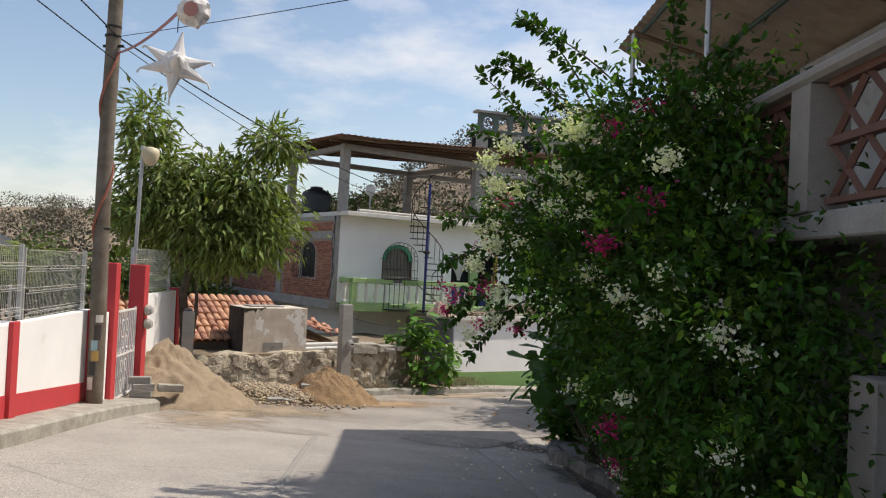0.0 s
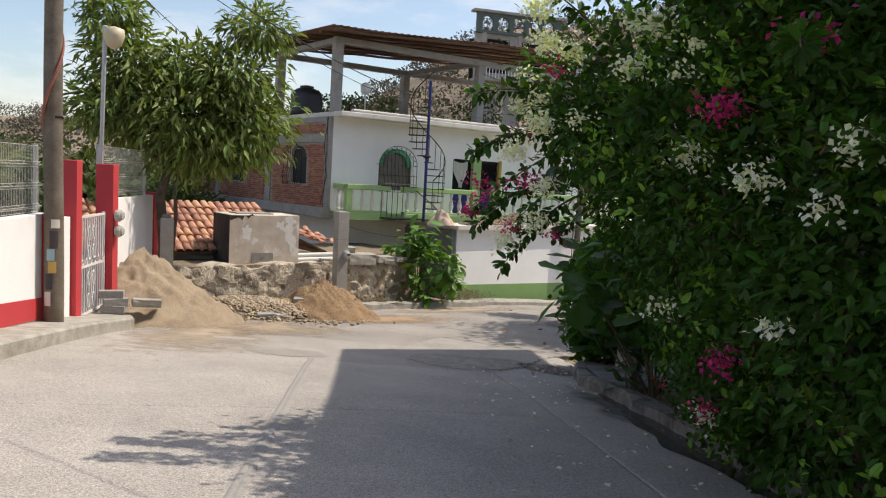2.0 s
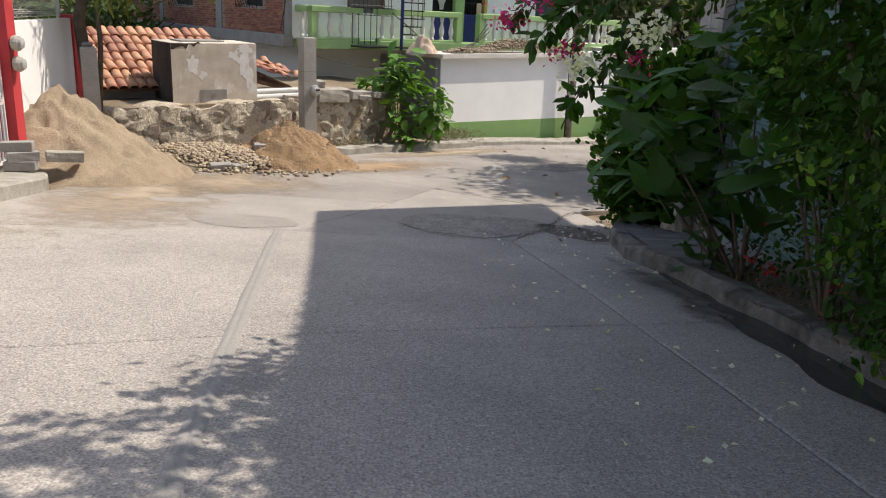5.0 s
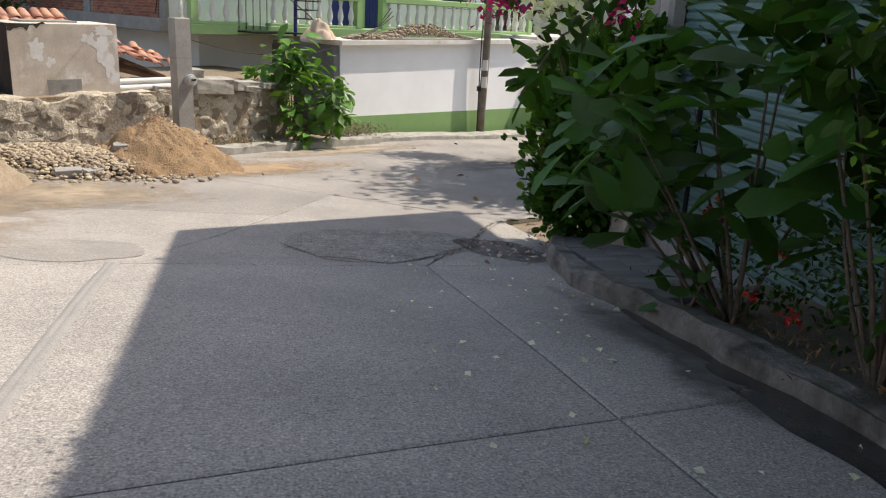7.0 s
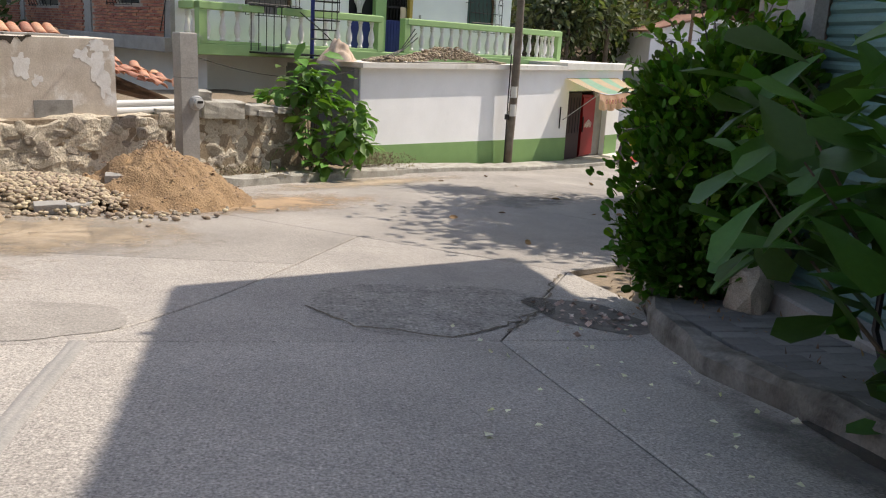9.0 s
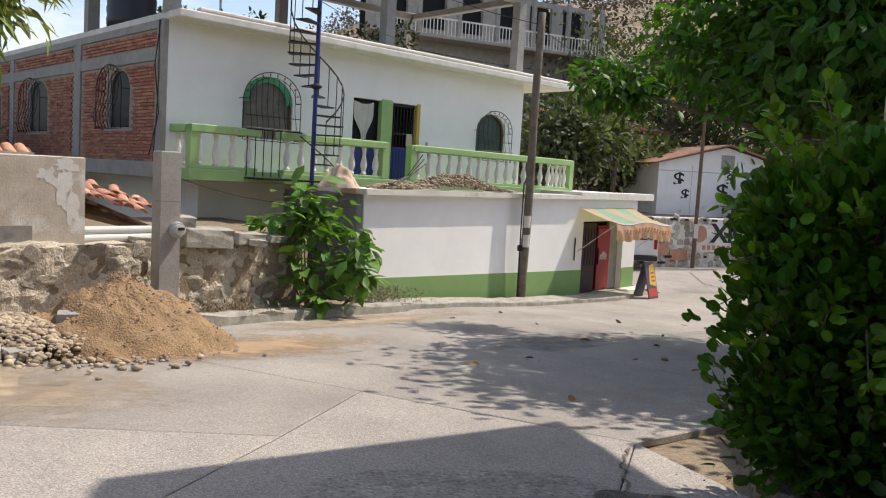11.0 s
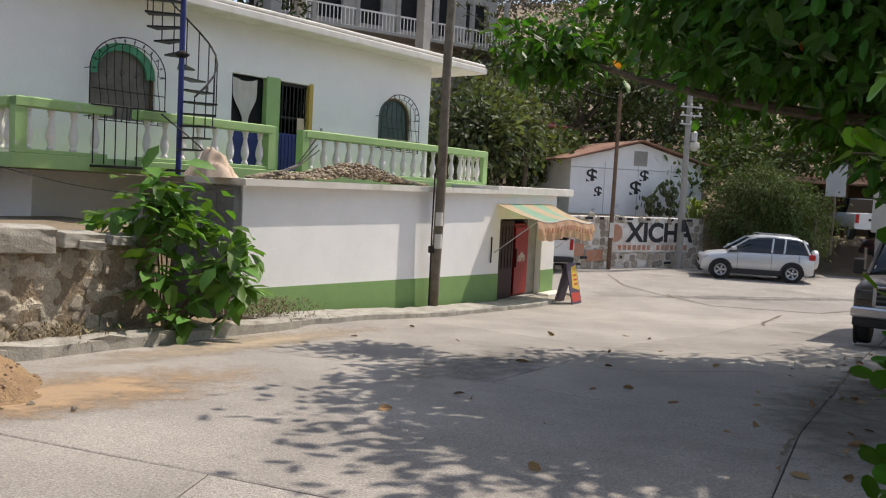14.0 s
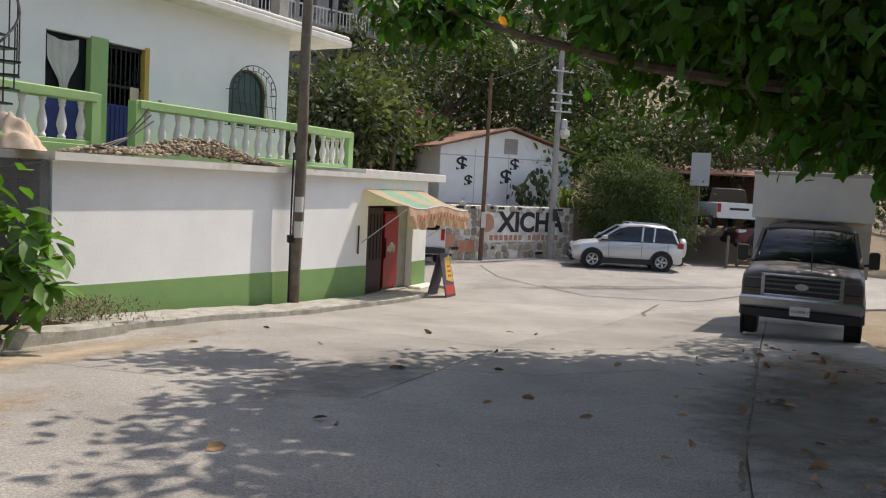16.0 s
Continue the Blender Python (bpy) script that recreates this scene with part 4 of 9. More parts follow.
part("flat_roof", Mesh().prism(((-0.08, -0.05), (8.3, -0.05), (8.3, 0.62), (-0.05, 1.55)), -0.26, -0.145), old_white, shop, "thin white concrete roof edge")
part("door_canopy", Mesh().box(8.3, -0.02, -0.26, 12.7, 0.75, -0.05, bevel=0.012), old_white, shop, "raised white concrete canopy")
part("canopy_slab", Mesh().box(8.3, 0.75, -0.26, 12.5, 4.5, -0.06), old_white, shop)
part("end_wall", Mesh().box(11.72, 0.3, -3.6, 11.9, 4.5, -0.26), white_paint, shop)
# Inner walls coloured black to stand for the unlit shop.
part("inside_wall", Mesh().box(8.2, 2.6, -3.6, 11.72, 2.7, -0.26), room_shade, shop)
part("inside_side", Mesh().box(8.4, 0.3, -3.6, 8.5, 2.6, -0.26), room_shade, shop)
part("shop_floor", Mesh().box(8.5, 0.12, -3.3, 11.72, 2.6, -3.02), grey_concrete, shop)
part("door_step", Mesh().box(10.9, -0.28, -3.5, 12.0, 0.11, -2.98, bevel=0.03), old_white, shop, "white worn door step")
part("jamb", Mesh().box(10.55, 0.3, -3.0, 11.1, 0.42, -0.9), grey_concrete, shop)
part("iron_door", Mesh().box(8.76, 0.2, -3.0, 9.6, 0.24, -0.95, bevel=0.006), plain("dark_red_door", (0.03, 0.009, 0.01), 0.5), shop, "dark red iron door")
dg = Mesh()
for x in np.linspace(8.85, 9.5, 5):
    dg.box(x - 0.01, 0.185, -2.2, x + 0.01, 0.2, -1.1)
part("door_bar", dg, black_iron, shop)
part("curb_pipe", Mesh().tube([(8.28, 0.09, -1.35), (8.28, 0.09, -2.0)], 0.02, 6), cable_mat, shop)
# side return of bare grey blocks
blocks = part("block_return", Mesh().box(-0.16, 0.14, -3.2, -0.02, 2.5, -0.28), dark_concrete, shop, "unpainted grey block end wall")
bd = Mesh().box(-0.012, 0.0, 0.0, 0.0, 0.39, 0.185, bevel=0.004).data("block", dark_concrete)
for r in range(13):
    for c in range(6):
        part("block", bd, None, blocks, m=pose(-0.161, 0.15 + c * 0.4 - (r % 2) * 0.0, -2.95 + r * 0.2))
# fridge
fridge = thing("drinks_fridge", "red upright drinks fridge with white lettering in the doorway", "fridge", SHOP @ pose(10.25, 0.34, -3.02))
fr = plain("fridge_red", (0.30, 0.008, 0.012), 0.35)
part("body", Mesh().box(-0.34, 0.0, 0.0, 0.34, 0.62, 1.98, bevel=0.02), fr, fridge)
part("front_panel", Mesh().box(-0.36, -0.05, 0.06, 0.36, 0.0, 1.9, bevel=0.015), fr, fridge)
sw = Mesh()
for k in range(7):
    sw.tube([(-0.2 + 0.06 * k, -0.055, 0.95 + 0.02 * math.sin(k * 2)), (-0.17 + 0.06 * k, -0.055, 1.15 - 0.05 * math.cos(k))], 0.014, 4)
part("lettering", sw, white_iron, fridge, "white script shapes")
part("handle", Mesh().box(-0.35, -0.09, 0.8, -0.32, -0.05, 1.3), black_iron, fridge)
cooler = thing("glass_cooler", "dark glass display cooler inside the doorway", "cooler", SHOP @ pose(9.2, 1.1, -3.02))
part("body", Mesh().box(-0.4, 0.0, 0.0, 0.4, 0.6, 1.85, bevel=0.02), plain("cooler_dark", (0.03, 0.03, 0.035), 0.4), cooler)
for k in range(4):
    part("shelf", Mesh().box(-0.36, -0.03, 0.3 + 0.38 * k, 0.36, 0.0, 0.33 + 0.38 * k), galvanised, cooler)
# awning: sagging striped cloth over a bar
awning = thing("awning", "sagging faded awning striped green and orange over the door", "awning", SHOP)
aw_green, aw_sand = material("awning_green", (0.22, 0.38, 0.28), 0.9, (0.28, 0.42, 0.33), 5, 0.7, 90, 0.2, trans=0.25), material("awning_sand", (0.50, 0.39, 0.27), 0.9, (0.44, 0.34, 0.24), 5, 0.7, 90, 0.2, trans=0.25)
aw_pink = material("awning_pink", (0.60, 0.42, 0.31), 0.9, (0.58, 0.34, 0.25), 5, 0.7, 90, 0.2, trans=0.25)


def awning_pt(s, t):
    """s along the wall, t outwards."""
    x = 8.45 + 3.1 * s + 0.3 * t * (s - 0.1)
    return (x, 0.1 - 1.2 * t, -0.50 - 0.30 * t - 0.16 * math.sin(math.pi * t * 0.7) * (0.35 + 0.65 * s) - 0.05 * math.sin(s * 9) * t)


stripes = 5
for k in range(stripes):
    v = [awning_pt((k + i / 4) / stripes, j / 10) for j in range(11) for i in range(5)]
    part("stripe", Mesh().add(v, [(j * 5 + i, j * 5 + i + 1, j * 5 + 6 + i, j * 5 + 5 + i) for j in range(10) for i in range(4)]), (aw_sand, aw_green)[k % 2], awning, smooth=True)
v, f = [], []
for i in range(57):
    x, y, z = awning_pt(i / 56, 1.0)
    v += [(x, y, z), (x + 0.02 * math.sin(i * 0.9), y - 0.03 - 0.02 * math.sin(i * 0.7), z - 0.2), (x, y - 0.02 + 0.04 * math.sin(i * 0.8), z - 0.42 - 0.06 * abs(math.sin(i * math.pi / 8)))]
for i in range(56):
    for a in range(2):
        f.append((i * 3 + a, i * 3 + a + 1, i * 3 + 4 + a, i * 3 + 3 + a))
part("valance", Mesh().add(v, f), aw_pink, awning, "scalloped pink valance")
faded_print = material("faded_awning_print", (0.50, 0.20, 0.12), 0.9, (0.42, 0.26, 0.18), 6, 0.8, 60, 0.1)
for i in range(6, 52, 3):
    x, y, z = awning_pt(i / 56, 1.0)
    part("faded_writing", Mesh().box(x - 0.05, y - 0.075, z - 0.27, x + 0.05, y - 0.066, z - 0.14), faded_print, awning)
part("stay", Mesh().tube([(8.45, 0.1, -1.75), awning_pt(0.02, 1.0)], 0.014, 5), galvanised, awning)
part("stay", Mesh().tube([(11.95, 0.1, -1.75), awning_pt(1.0, 1.0)], 0.014, 5), galvanised, awning)
part("front_bar", Mesh().tube([awning_pt(i / 8, 1.0) for i in range(9)], 0.013, 5), galvanised, awning)
# A-board
board = thing("pavement_sign", "folding pavement sign with faded yellow and red print", "sign", pose(9.5, 33.8, gz(9.5, 33.8)) @ pose(0, 0, 0, 0, 0, 42))
pm = [plain("sign_dark", (0.075, 0.055, 0.09), 0.6), plain("sign_yellow", (0.62, 0.42, 0.05), 0.6), plain("sign_red", (0.45, 0.05, 0.03), 0.6)]
for side_ in (-1, 1):
    panel = part("panel", Mesh().box(-0.32, -0.012, 0.0, 0.32, 0.012, 1.12, bevel=0.004), pm[0], board, m=pose(0, side_ * 0.26, 0, side_ * 13, 0, 0))
    part("print_yellow", Mesh().add([(-0.05, -0.016 * -side_, 1.0), (0.28, -0.016 * -side_, 1.05), (0.28, -0.016 * -side_, 0.35), (-0.15, -0.016 * -side_, 0.45)], [(0, 1, 2, 3)]), pm[1], panel)
    part("print_red", Mesh().add([(-0.28, 0.018 * side_, 0.32), (0.28, 0.018 * side_, 0.30), (0.28, 0.018 * side_, 0.06), (-0.28, 0.018 * side_, 0.06)], [(0, 1, 2, 3)]), pm[2], panel)
    for k in range(3):
        part("text_bar", Mesh().box(0.0, -0.02 if side_ < 0 else 0.017, 0.75 - 0.12 * k, 0.22, -0.017 if side_ < 0 else 0.02, 0.80 - 0.12 * k), pm[2], panel)
# pebbles and sack on the shop roof
rngq = np.random.default_rng(31)


def pebbles(name, label, spots, size, mat, parent_m=None):
    """A heap of small stones, one mesh: spots gives (x, y, z)."""
    mb = Mesh()
    for x, y, z in spots:
        s = size * rngq.uniform(0.5, 1.35)
        a, flat, long = rngq.uniform(0, 6.3), rngq.uniform(0.5, 0.85), rngq.uniform(1.0, 1.5)
        ca, sa = math.cos(a), math.sin(a)
        v = [(x, y, z - s * flat)]
        for h, r in ((-0.45, 0.85), (0.4, 0.9)):
            for k in range(5):
                t = k * 1.2566 + h
                px, py = r * s * long * math.cos(t) * rngq.uniform(0.85, 1.1), r * s * math.sin(t) * rngq.uniform(0.85, 1.1)
                v.append((x + px * ca - py * sa, y + px * sa + py * ca, z + h * s * flat))
        v.append((x, y, z + s * flat))
        mb.add(v, [(0, 2 + k if k < 4 else 1, 1 + k) for k in range(5)] + [(1 + k, 1 + (k + 1) % 5, 6 + (k + 1) % 5, 6 + k) for k in range(5)] + [(11, 6 + k, 6 + (k + 1) % 5) for k in range(5)])
    ob = part(name, mb, mat, smooth=True, m=parent_m)
    return tagged(ob, label, "pebbles", kind="stuff")


spots = []
for _ in range(2600):
    x, y = rngq.uniform(0.6, 5.4), rngq.uniform(0.12, 0.75)
    h = 0.44 * math.exp(-((x - 3.3) / 1.35) ** 2) + 0.10 * math.exp(-((x - 1.2) / 0.5) ** 2)
    if h > 0.03:
        spots.append((x, y, -0.145 + h * rngq.uniform(0.3, 1.0) * (1 - 0.5 * abs(y - 0.45) / 0.35) + 0.02))
pebbles("pebble_heap", "long heap of pale gravel on the shop roof", spots, 0.035, pebble_mat, SHOP)
sack = thing("cement_sack", "crumpled tan sack slumped on the shop roof edge", "sack", SHOP @ pose(-0.3, 0.5, -0.145))
sm = Mesh()
rings, ring, sv = 16, 40, []
for i in range(rings + 1):
    for j in range(ring):
        t, r = 2 * math.pi * j / ring, i / rings
        rim = 0.46 * (1 + 0.28 * math.sin(t * 3 + 0.6) * r + 0.12 * math.sin(t * 7))
        x, y = rim * r * math.cos(t), 0.72 * rim * r * math.sin(t)
        folds = abs(noise.noise(Vector((x * 5 + 2, y * 7, 0.4)))) * 0.26 + 0.05 * math.sin(t * 8 + r * 5) * r
        h = 0.11 * math.exp(-((x + 0.1) / 0.2) ** 2 - (y / 0.25) ** 2) + 0.08 * math.exp(-((x - 0.17) / 0.10) ** 2 - ((y + 0.05) / 0.15) ** 2) + 0.22 * max(0.0, 1 - r ** 3)
        sv.append((x + 0.06 * h, y, 0.004 if i == rings else max(0.02, h + folds * (1 - r ** 3))))
sm.add(sv, [(i * ring + j, (i + 1) * ring + j, (i + 1) * ring + (j + 1) % ring, i * ring + (j + 1) % ring) for i in range(rings) for j in range(ring)])
part("cloth", sm, material("sack_cloth", (0.58, 0.46, 0.36), 0.95, (0.46, 0.34, 0.25), 6, 0.9, 60, 0.6), sack, smooth=True)
plank = thing("board_pile", "short weathered boards lying beside the gravel", "boards", SHOP @ pose(1.0, 0.2, -0.14))
for k in range(3):
    part("board", Mesh().box(-0.5, -0.06, 0, 0.5, 0.06, 0.025), wood_pole, plank, m=pose(0.1 * k, 0.05 * k, 0.03 * k, 0, 3 * k, 12 * k))
rods = thing("steel_rods", "bent black reinforcing rods beside the gravel heap", "rods", SHOP @ pose(1.6, 0.35, -0.1))
for k in range(3):
    part("rod", Mesh().tube([(-0.5 - 0.15 * k, 0.02 * k, 0.0), (0.0, 0.04 * k, 0.25), (0.5, 0.05 * k, 0.55 + 0.1 * k)], 0.012, 5), black_iron, rods)

# ---- yard wall, gate and fence ----
WALL_LINE = ((-4.0, -14.0), (-4.95, 6.0), (-5.35, 10.0), (-5.76, 13.62))


def along(p, q, z):
    """Local frame with x from p to q."""
    return pose(p[0], p[1], z, 0, 0, math.degrees(math.atan2(q[1] - p[1], q[0] - p[0])))


def run_len(p, q):
    return math.hypot(q[0] - p[0], q[1] - p[1])


yard_wall = thing("wall_yard", "white painted yard wall with red bands and pilasters", "wall", kind="structure")
for p, q, top in ((WALL_LINE[0], WALL_LINE[1], 0.75), (WALL_LINE[1], WALL_LINE[2], 0.60), (WALL_LINE[2], WALL_LINE[3], 0.53)):
    L, fr = run_len(p, q), along(p, q, 0)
    part("panel", Mesh().box(0, 0, gz(*q) - 0.4, L, 0.15, top, bevel=0.008), white_paint, yard_wall, m=fr)
    zp, zq = gz(*p) + 0.16, gz(*q) + 0.20
    bnd = Mesh().add([(0, -0.012, zp), (L, -0.012, zq), (L, -0.012, zq + 0.30), (0, -0.012, zp + 0.30), (0, 0.003, zp), (L, 0.003, zq), (L, 0.003, zq + 0.30), (0, 0.003, zp + 0.30)], [(0, 1, 2, 3), (3, 2, 6, 7), (1, 5, 6, 2), (0, 3, 7, 4)])
    part("red_band", bnd, red_paint, yard_wall, "red painted plinth band", m=fr)
for x, y, top in ((-5.36, 10.35, 0.56), (-5.74, 13.45, 0.53), (-4.98, 6.6, 0.66), (-4.72, 1.5, 0.7)):
    part("pilaster", Mesh().box(-0.1, -0.03, gz(x, y) - 0.2, 0.1, 0.03, top, bevel=0.006), red_paint, yard_wall, m=pose(x, y, 0, 0, 0, 96))
part("panel", Mesh().box(0, 0, -1.6, 1.05, 0.15, 0.42, bevel=0.008), white_paint, yard_wall, m=along((-5.78, 13.65), (-5.93, 14.7), 0))
END_A, END_B = (-6.2, 16.85), (-6.55, 20.3)
part("panel", Mesh().box(0, 0, -2.2, run_len(END_A, END_B), 0.15, 0.62, bevel=0.008), white_paint, yard_wall, m=along(END_A, END_B, 0))
part("pilaster", Mesh().box(-0.13, -0.05, -2.2, 0.13, 0.2, 0.68, bevel=0.01), red_paint, yard_wall, m=pose(-6.56, 20.4, 0, 0, 0, 90))
for x, y, w, top in ((-5.98, 14.85, 0.12, 1.30), (-6.14, 16.66, 0.15, 1.26)):
    part("gate_post", Mesh().box(-w, -w, -1.9, w, w, top, bevel=0.012), red_paint, yard_wall, "red painted gate post", m=pose(x, y, 0, 0, 0, 4))

gate = thing("gate", "white iron gate with scrolled bars between red posts", "gate", along((-5.98, 14.98), (-6.12, 16.5), -1.32))
GL = run_len((-5.98, 14.98), (-6.12, 16.5))
for z in (0.05, 0.85, 1.68):
    part("rail", Mesh().box(0.02, -0.015, z, GL - 0.02, 0.015, z + 0.04), white_iron, gate)
for x in (0.02, GL - 0.06):
    part("stile", Mesh().box(x, -0.02, 0.03, x + 0.04, 0.02, 1.74), white_iron, gate)
for x in np.linspace(0.12, GL - 0.12, 12):
    part("bar", Mesh().box(x - 0.01, -0.01, 0.08, x + 0.01, 0.01, 1.69), white_iron, gate)
for x in (GL * 0.42, GL * 0.58):
    for z in (0.28, 0.65, 1.1, 1.42):
        part("scroll", Mesh().tube([(x + 0.055 * math.cos(t), -0.02, z + 0.12 * math.sin(t)) for t in np.linspace(0, 6.3, 12)], 0.012, 5), white_iron, gate)
for k in range(7):
    part("ring", Mesh().tube([(0.12 + k * (GL - 0.24) / 6 + 0.06 * math.cos(t), -0.015, 0.95 + 0.05 * math.sin(t)) for t in np.linspace(0, 6.3, 10)], 0.008, 4), white_iron, gate)


def fence_panel(p, q, z, height, label):
    """Welded wire panel with folded ribs."""
    L = run_len(p, q)
    fence = thing("wire_fence", label, "fence", along(p, q, z), "fence panels")
    wires = Mesh()
    hs = [0, 0.05, 0.08, 0.11, height * 0.36, height * 0.4, height * 0.44, height * 0.68, height * 0.72, height * 0.76, height]
    depth = [0, 0, -0.04, 0, 0, -0.04, 0, 0, -0.04, 0, 0]
    for x in np.arange(0.03, L, 0.055):
        wires.tube([(x, d, h) for h, d in zip(hs, depth)], 0.0035, 3, caps=False)
    tagged(part("wire_infill", wires, mesh_wire, fence), kind="stuff")
    for h, d in zip(hs, depth):
        part("cross_wire", Mesh().tube([(0, d, h), (L, d, h)], 0.0042, 4), mesh_wire, fence)
    for x in (0.0, L):
        part("post", Mesh().box(x - 0.025, 0.02, -0.05, x + 0.025, 0.07, height + 0.03), galvanised, fence)
    return fence


for p, q, z in (((-4.55, -2.0), (-4.80, 2.6), 0.72), ((-4.80, 2.7), (-5.0, 6.0), 0.70), ((-5.0, 6.1), (-5.27, 9.0), 0.62), ((-5.3, 9.1), (-5.48, 10.9), 0.60), ((-5.49, 11.0), (-5.82, 13.6), 0.55), ((-6.28, 16.9), (-6.62, 20.25), 0.66)):
    off = 0.08
    fence_panel((p[0] - off, p[1]), (q[0] - off, q[1]), z, 0.92, "pale welded wire fence panel on the yard wall")
for z in (0.02, 0.30):
    meter = thing("electric_meter", "round pale electric meter on the red gate post", "meter", pose(-5.96, 16.62, z + 0.05), "gate meters")
    part("case", Mesh().lathe(((0.10, 0.0), (0.11, 0.05), (0.10, 0.09)), 14, pose(0, 0, 0, 0, 90, 0)), plain("meter_beige", (0.50, 0.46, 0.38), 0.6), meter, smooth=False)
    part("glass", Mesh().lathe(((0.08, 0.09), (0.07, 0.13), (0.02, 0.145)), 14, pose(0, 0, 0, 0, 90, 0)), plain("meter_glass", (0.45, 0.45, 0.43), 0.15), meter)
street_lamp = thing("street_lamp", "slim galvanised lamp post with a beige lamp head", "street lamp", pose(-6.3, 16.72, -1.4))
part("pole", Mesh().tube([(0, 0, 0), (0.02, 0, 2.7), (0.06, 0, 4.95)], 0.04, 8), galvanised, street_lamp)
part("arm", Mesh().tube([(0.06, 0, 4.9), (0.1, -0.02, 5.05), (0.22, -0.05, 5.02)], 0.022, 6), galvanised, street_lamp)
part("lamp_head", Mesh().lathe(((0.05, 0.12), (0.17, 0.08), (0.18, -0.04), (0.13, -0.2), (0.05, -0.26)), 14, pose(0.24, -0.05, 4.95)), plain("lamp_beige", (0.62, 0.53, 0.36), 0.5), street_lamp, "beige lamp head", True)
part("photocell", Mesh().lathe(((0.05, 0.0), (0.05, 0.08), (0.02, 0.1)), 8, pose(0.06, 0, 5.0)), galvanised, street_lamp)

# utility poles
def wooden_pole(name, label, x, y, z0, z1, r, lean=(0, 0)):
    pole = thing(name, label, "pole", pose(x, y, z0))
    pts = [(lean[0] * t + 0.012 * math.sin(t * 9 + x), lean[1] * t + 0.012 * math.cos(t * 7), (z1 - z0) * t) for t in np.linspace(0, 1, 14)]
    part("shaft", Mesh().tube(pts, r, 14, r * 0.8), wood_pole, pole, smooth=True)
    return pole


pole_1 = wooden_pole("utility_pole", "weathered wooden utility pole with pasted notices", -5.55, 13.3, -1.35, 7.6, 0.135)
notices = ((plain("paper_white", (0.62, 0.60, 0.55), 0.9), 0.62, 0.2), (plain("paper_black", (0.05, 0.05, 0.05), 0.8), 0.85, 0.22), (plain("paper_blue", (0.30, 0.45, 0.50), 0.9), 1.25, 0.16), (plain("paper_ochre", (0.50, 0.33, 0.10), 0.9), 1.08, 0.16), (plain("paper_black2", (0.06, 0.05, 0.05), 0.8), 1.42, 0.24), (plain("paper_pale", (0.66, 0.62, 0.55), 0.9), 1.7, 0.12))
for k, (mt, z, h) in enumerate(notices):
    v = [(0.139 * math.cos(t), 0.139 * math.sin(t), z + s * h) for s in (0, 1) for t in np.linspace(-2.0 + 0.13 * k, -1.35 + 0.17 * k, 8)]
    part("notice", Mesh().add(v, [(i, i + 1, i + 9, i + 8) for i in range(7)]), mt, pole_1, "torn paper notice")
for z in (3.2, 6.35, 6.5):
    part("strap", Mesh().lathe(((0.128, 0), (0.13, 0.03)), 14, pose(0, 0, z)), black_iron, pole_1)
part("insulator", Mesh().tube([(-0.15, 0, 6.2), (0.2, -0.05, 6.2)], 0.025, 6), black_iron, pole_1)
garland = [(0.12 * math.cos(z * 3.1), 0.13 * math.sin(z * 3.1) - 0.04, z) for z in np.linspace(2.4, 6.1, 40)]
part("garland_wrap", Mesh().tube(garland, 0.022, 5), plain("garland_red", (0.35, 0.12, 0.08), 0.8), pole_1, "faded tinsel wound round the pole")

pole_2 = wooden_pole("utility_pole", "dark leaning wooden utility pole beside the shop wall", 4.83, 30.80, -2.85, 4.4, 0.115, (0.12, 0.1))
for z, h in ((1.35, 0.32), (1.85, 0.3)):
    v = [(0.125 * math.cos(t), 0.125 * math.sin(t), z + s * h) for s in (0, 1) for t in np.linspace(-2.2, -0.5, 8)]
    part("notice", Mesh().add(v, [(i, i + 1, i + 9, i + 8) for i in range(7)]), notices[0][0], pole_2, "white paper notice")
part("conduit", Mesh().tube([(-0.13, -0.06, 0.0), (-0.13, -0.06, 1.8), (-0.12, -0.06, 3.0)], 0.018, 6), black_iron, pole_2)
part("clamp_box", Mesh().box(-0.19, -0.12, 1.25, -0.08, -0.02, 1.4, bevel=0.01), black_iron, pole_2)

meter_post = thing("meter_post", "square concrete post with a round electric meter", "post", pose(-2.58, 22.52, -2.1, 0, 0, 38))
part("shaft", Mesh().box(-0.15, -0.12, 0.0, 0.15, 0.12, 2.45, bevel=0.015), grey_concrete, meter_post)
part("meter_case", Mesh().lathe(((0.11, 0.0), (0.12, 0.05), (0.10, 0.1)), 16, pose(0.08, -0.12, 1.36, 90, 0, 0)), galvanised, meter_post, "round grey meter")
part("meter_dial", Mesh().lathe(((0.085, 0.1), (0.08, 0.15), (0.02, 0.16)), 16, pose(0.08, -0.12, 1.36, 90, 0, 0)), plain("dial_glass", (0.55, 0.55, 0.52), 0.12), meter_post)
part("dial_window", Mesh().box(0.03, -0.285, 1.36, 0.13, -0.28, 1.40), black_iron, meter_post)
part("groove", Mesh().box(-0.152, -0.122, 1.75, 0.152, 0.122, 1.76), dark_concrete, meter_post)
stub = thing("stub_post", "short rough concrete post in the sand", "post", pose(-5.85, 19.1, -1.9, 0, 0, 20))
part("shaft", Mesh().box(-0.13, -0.13, 0, 0.13, 0.13, 2.1, bevel=0.03), grey_concrete, stub)
part("broken_top", Mesh().box(-0.1, -0.1, 2.1, 0.08, 0.06, 2.17, bevel=0.03), dark_concrete, stub)

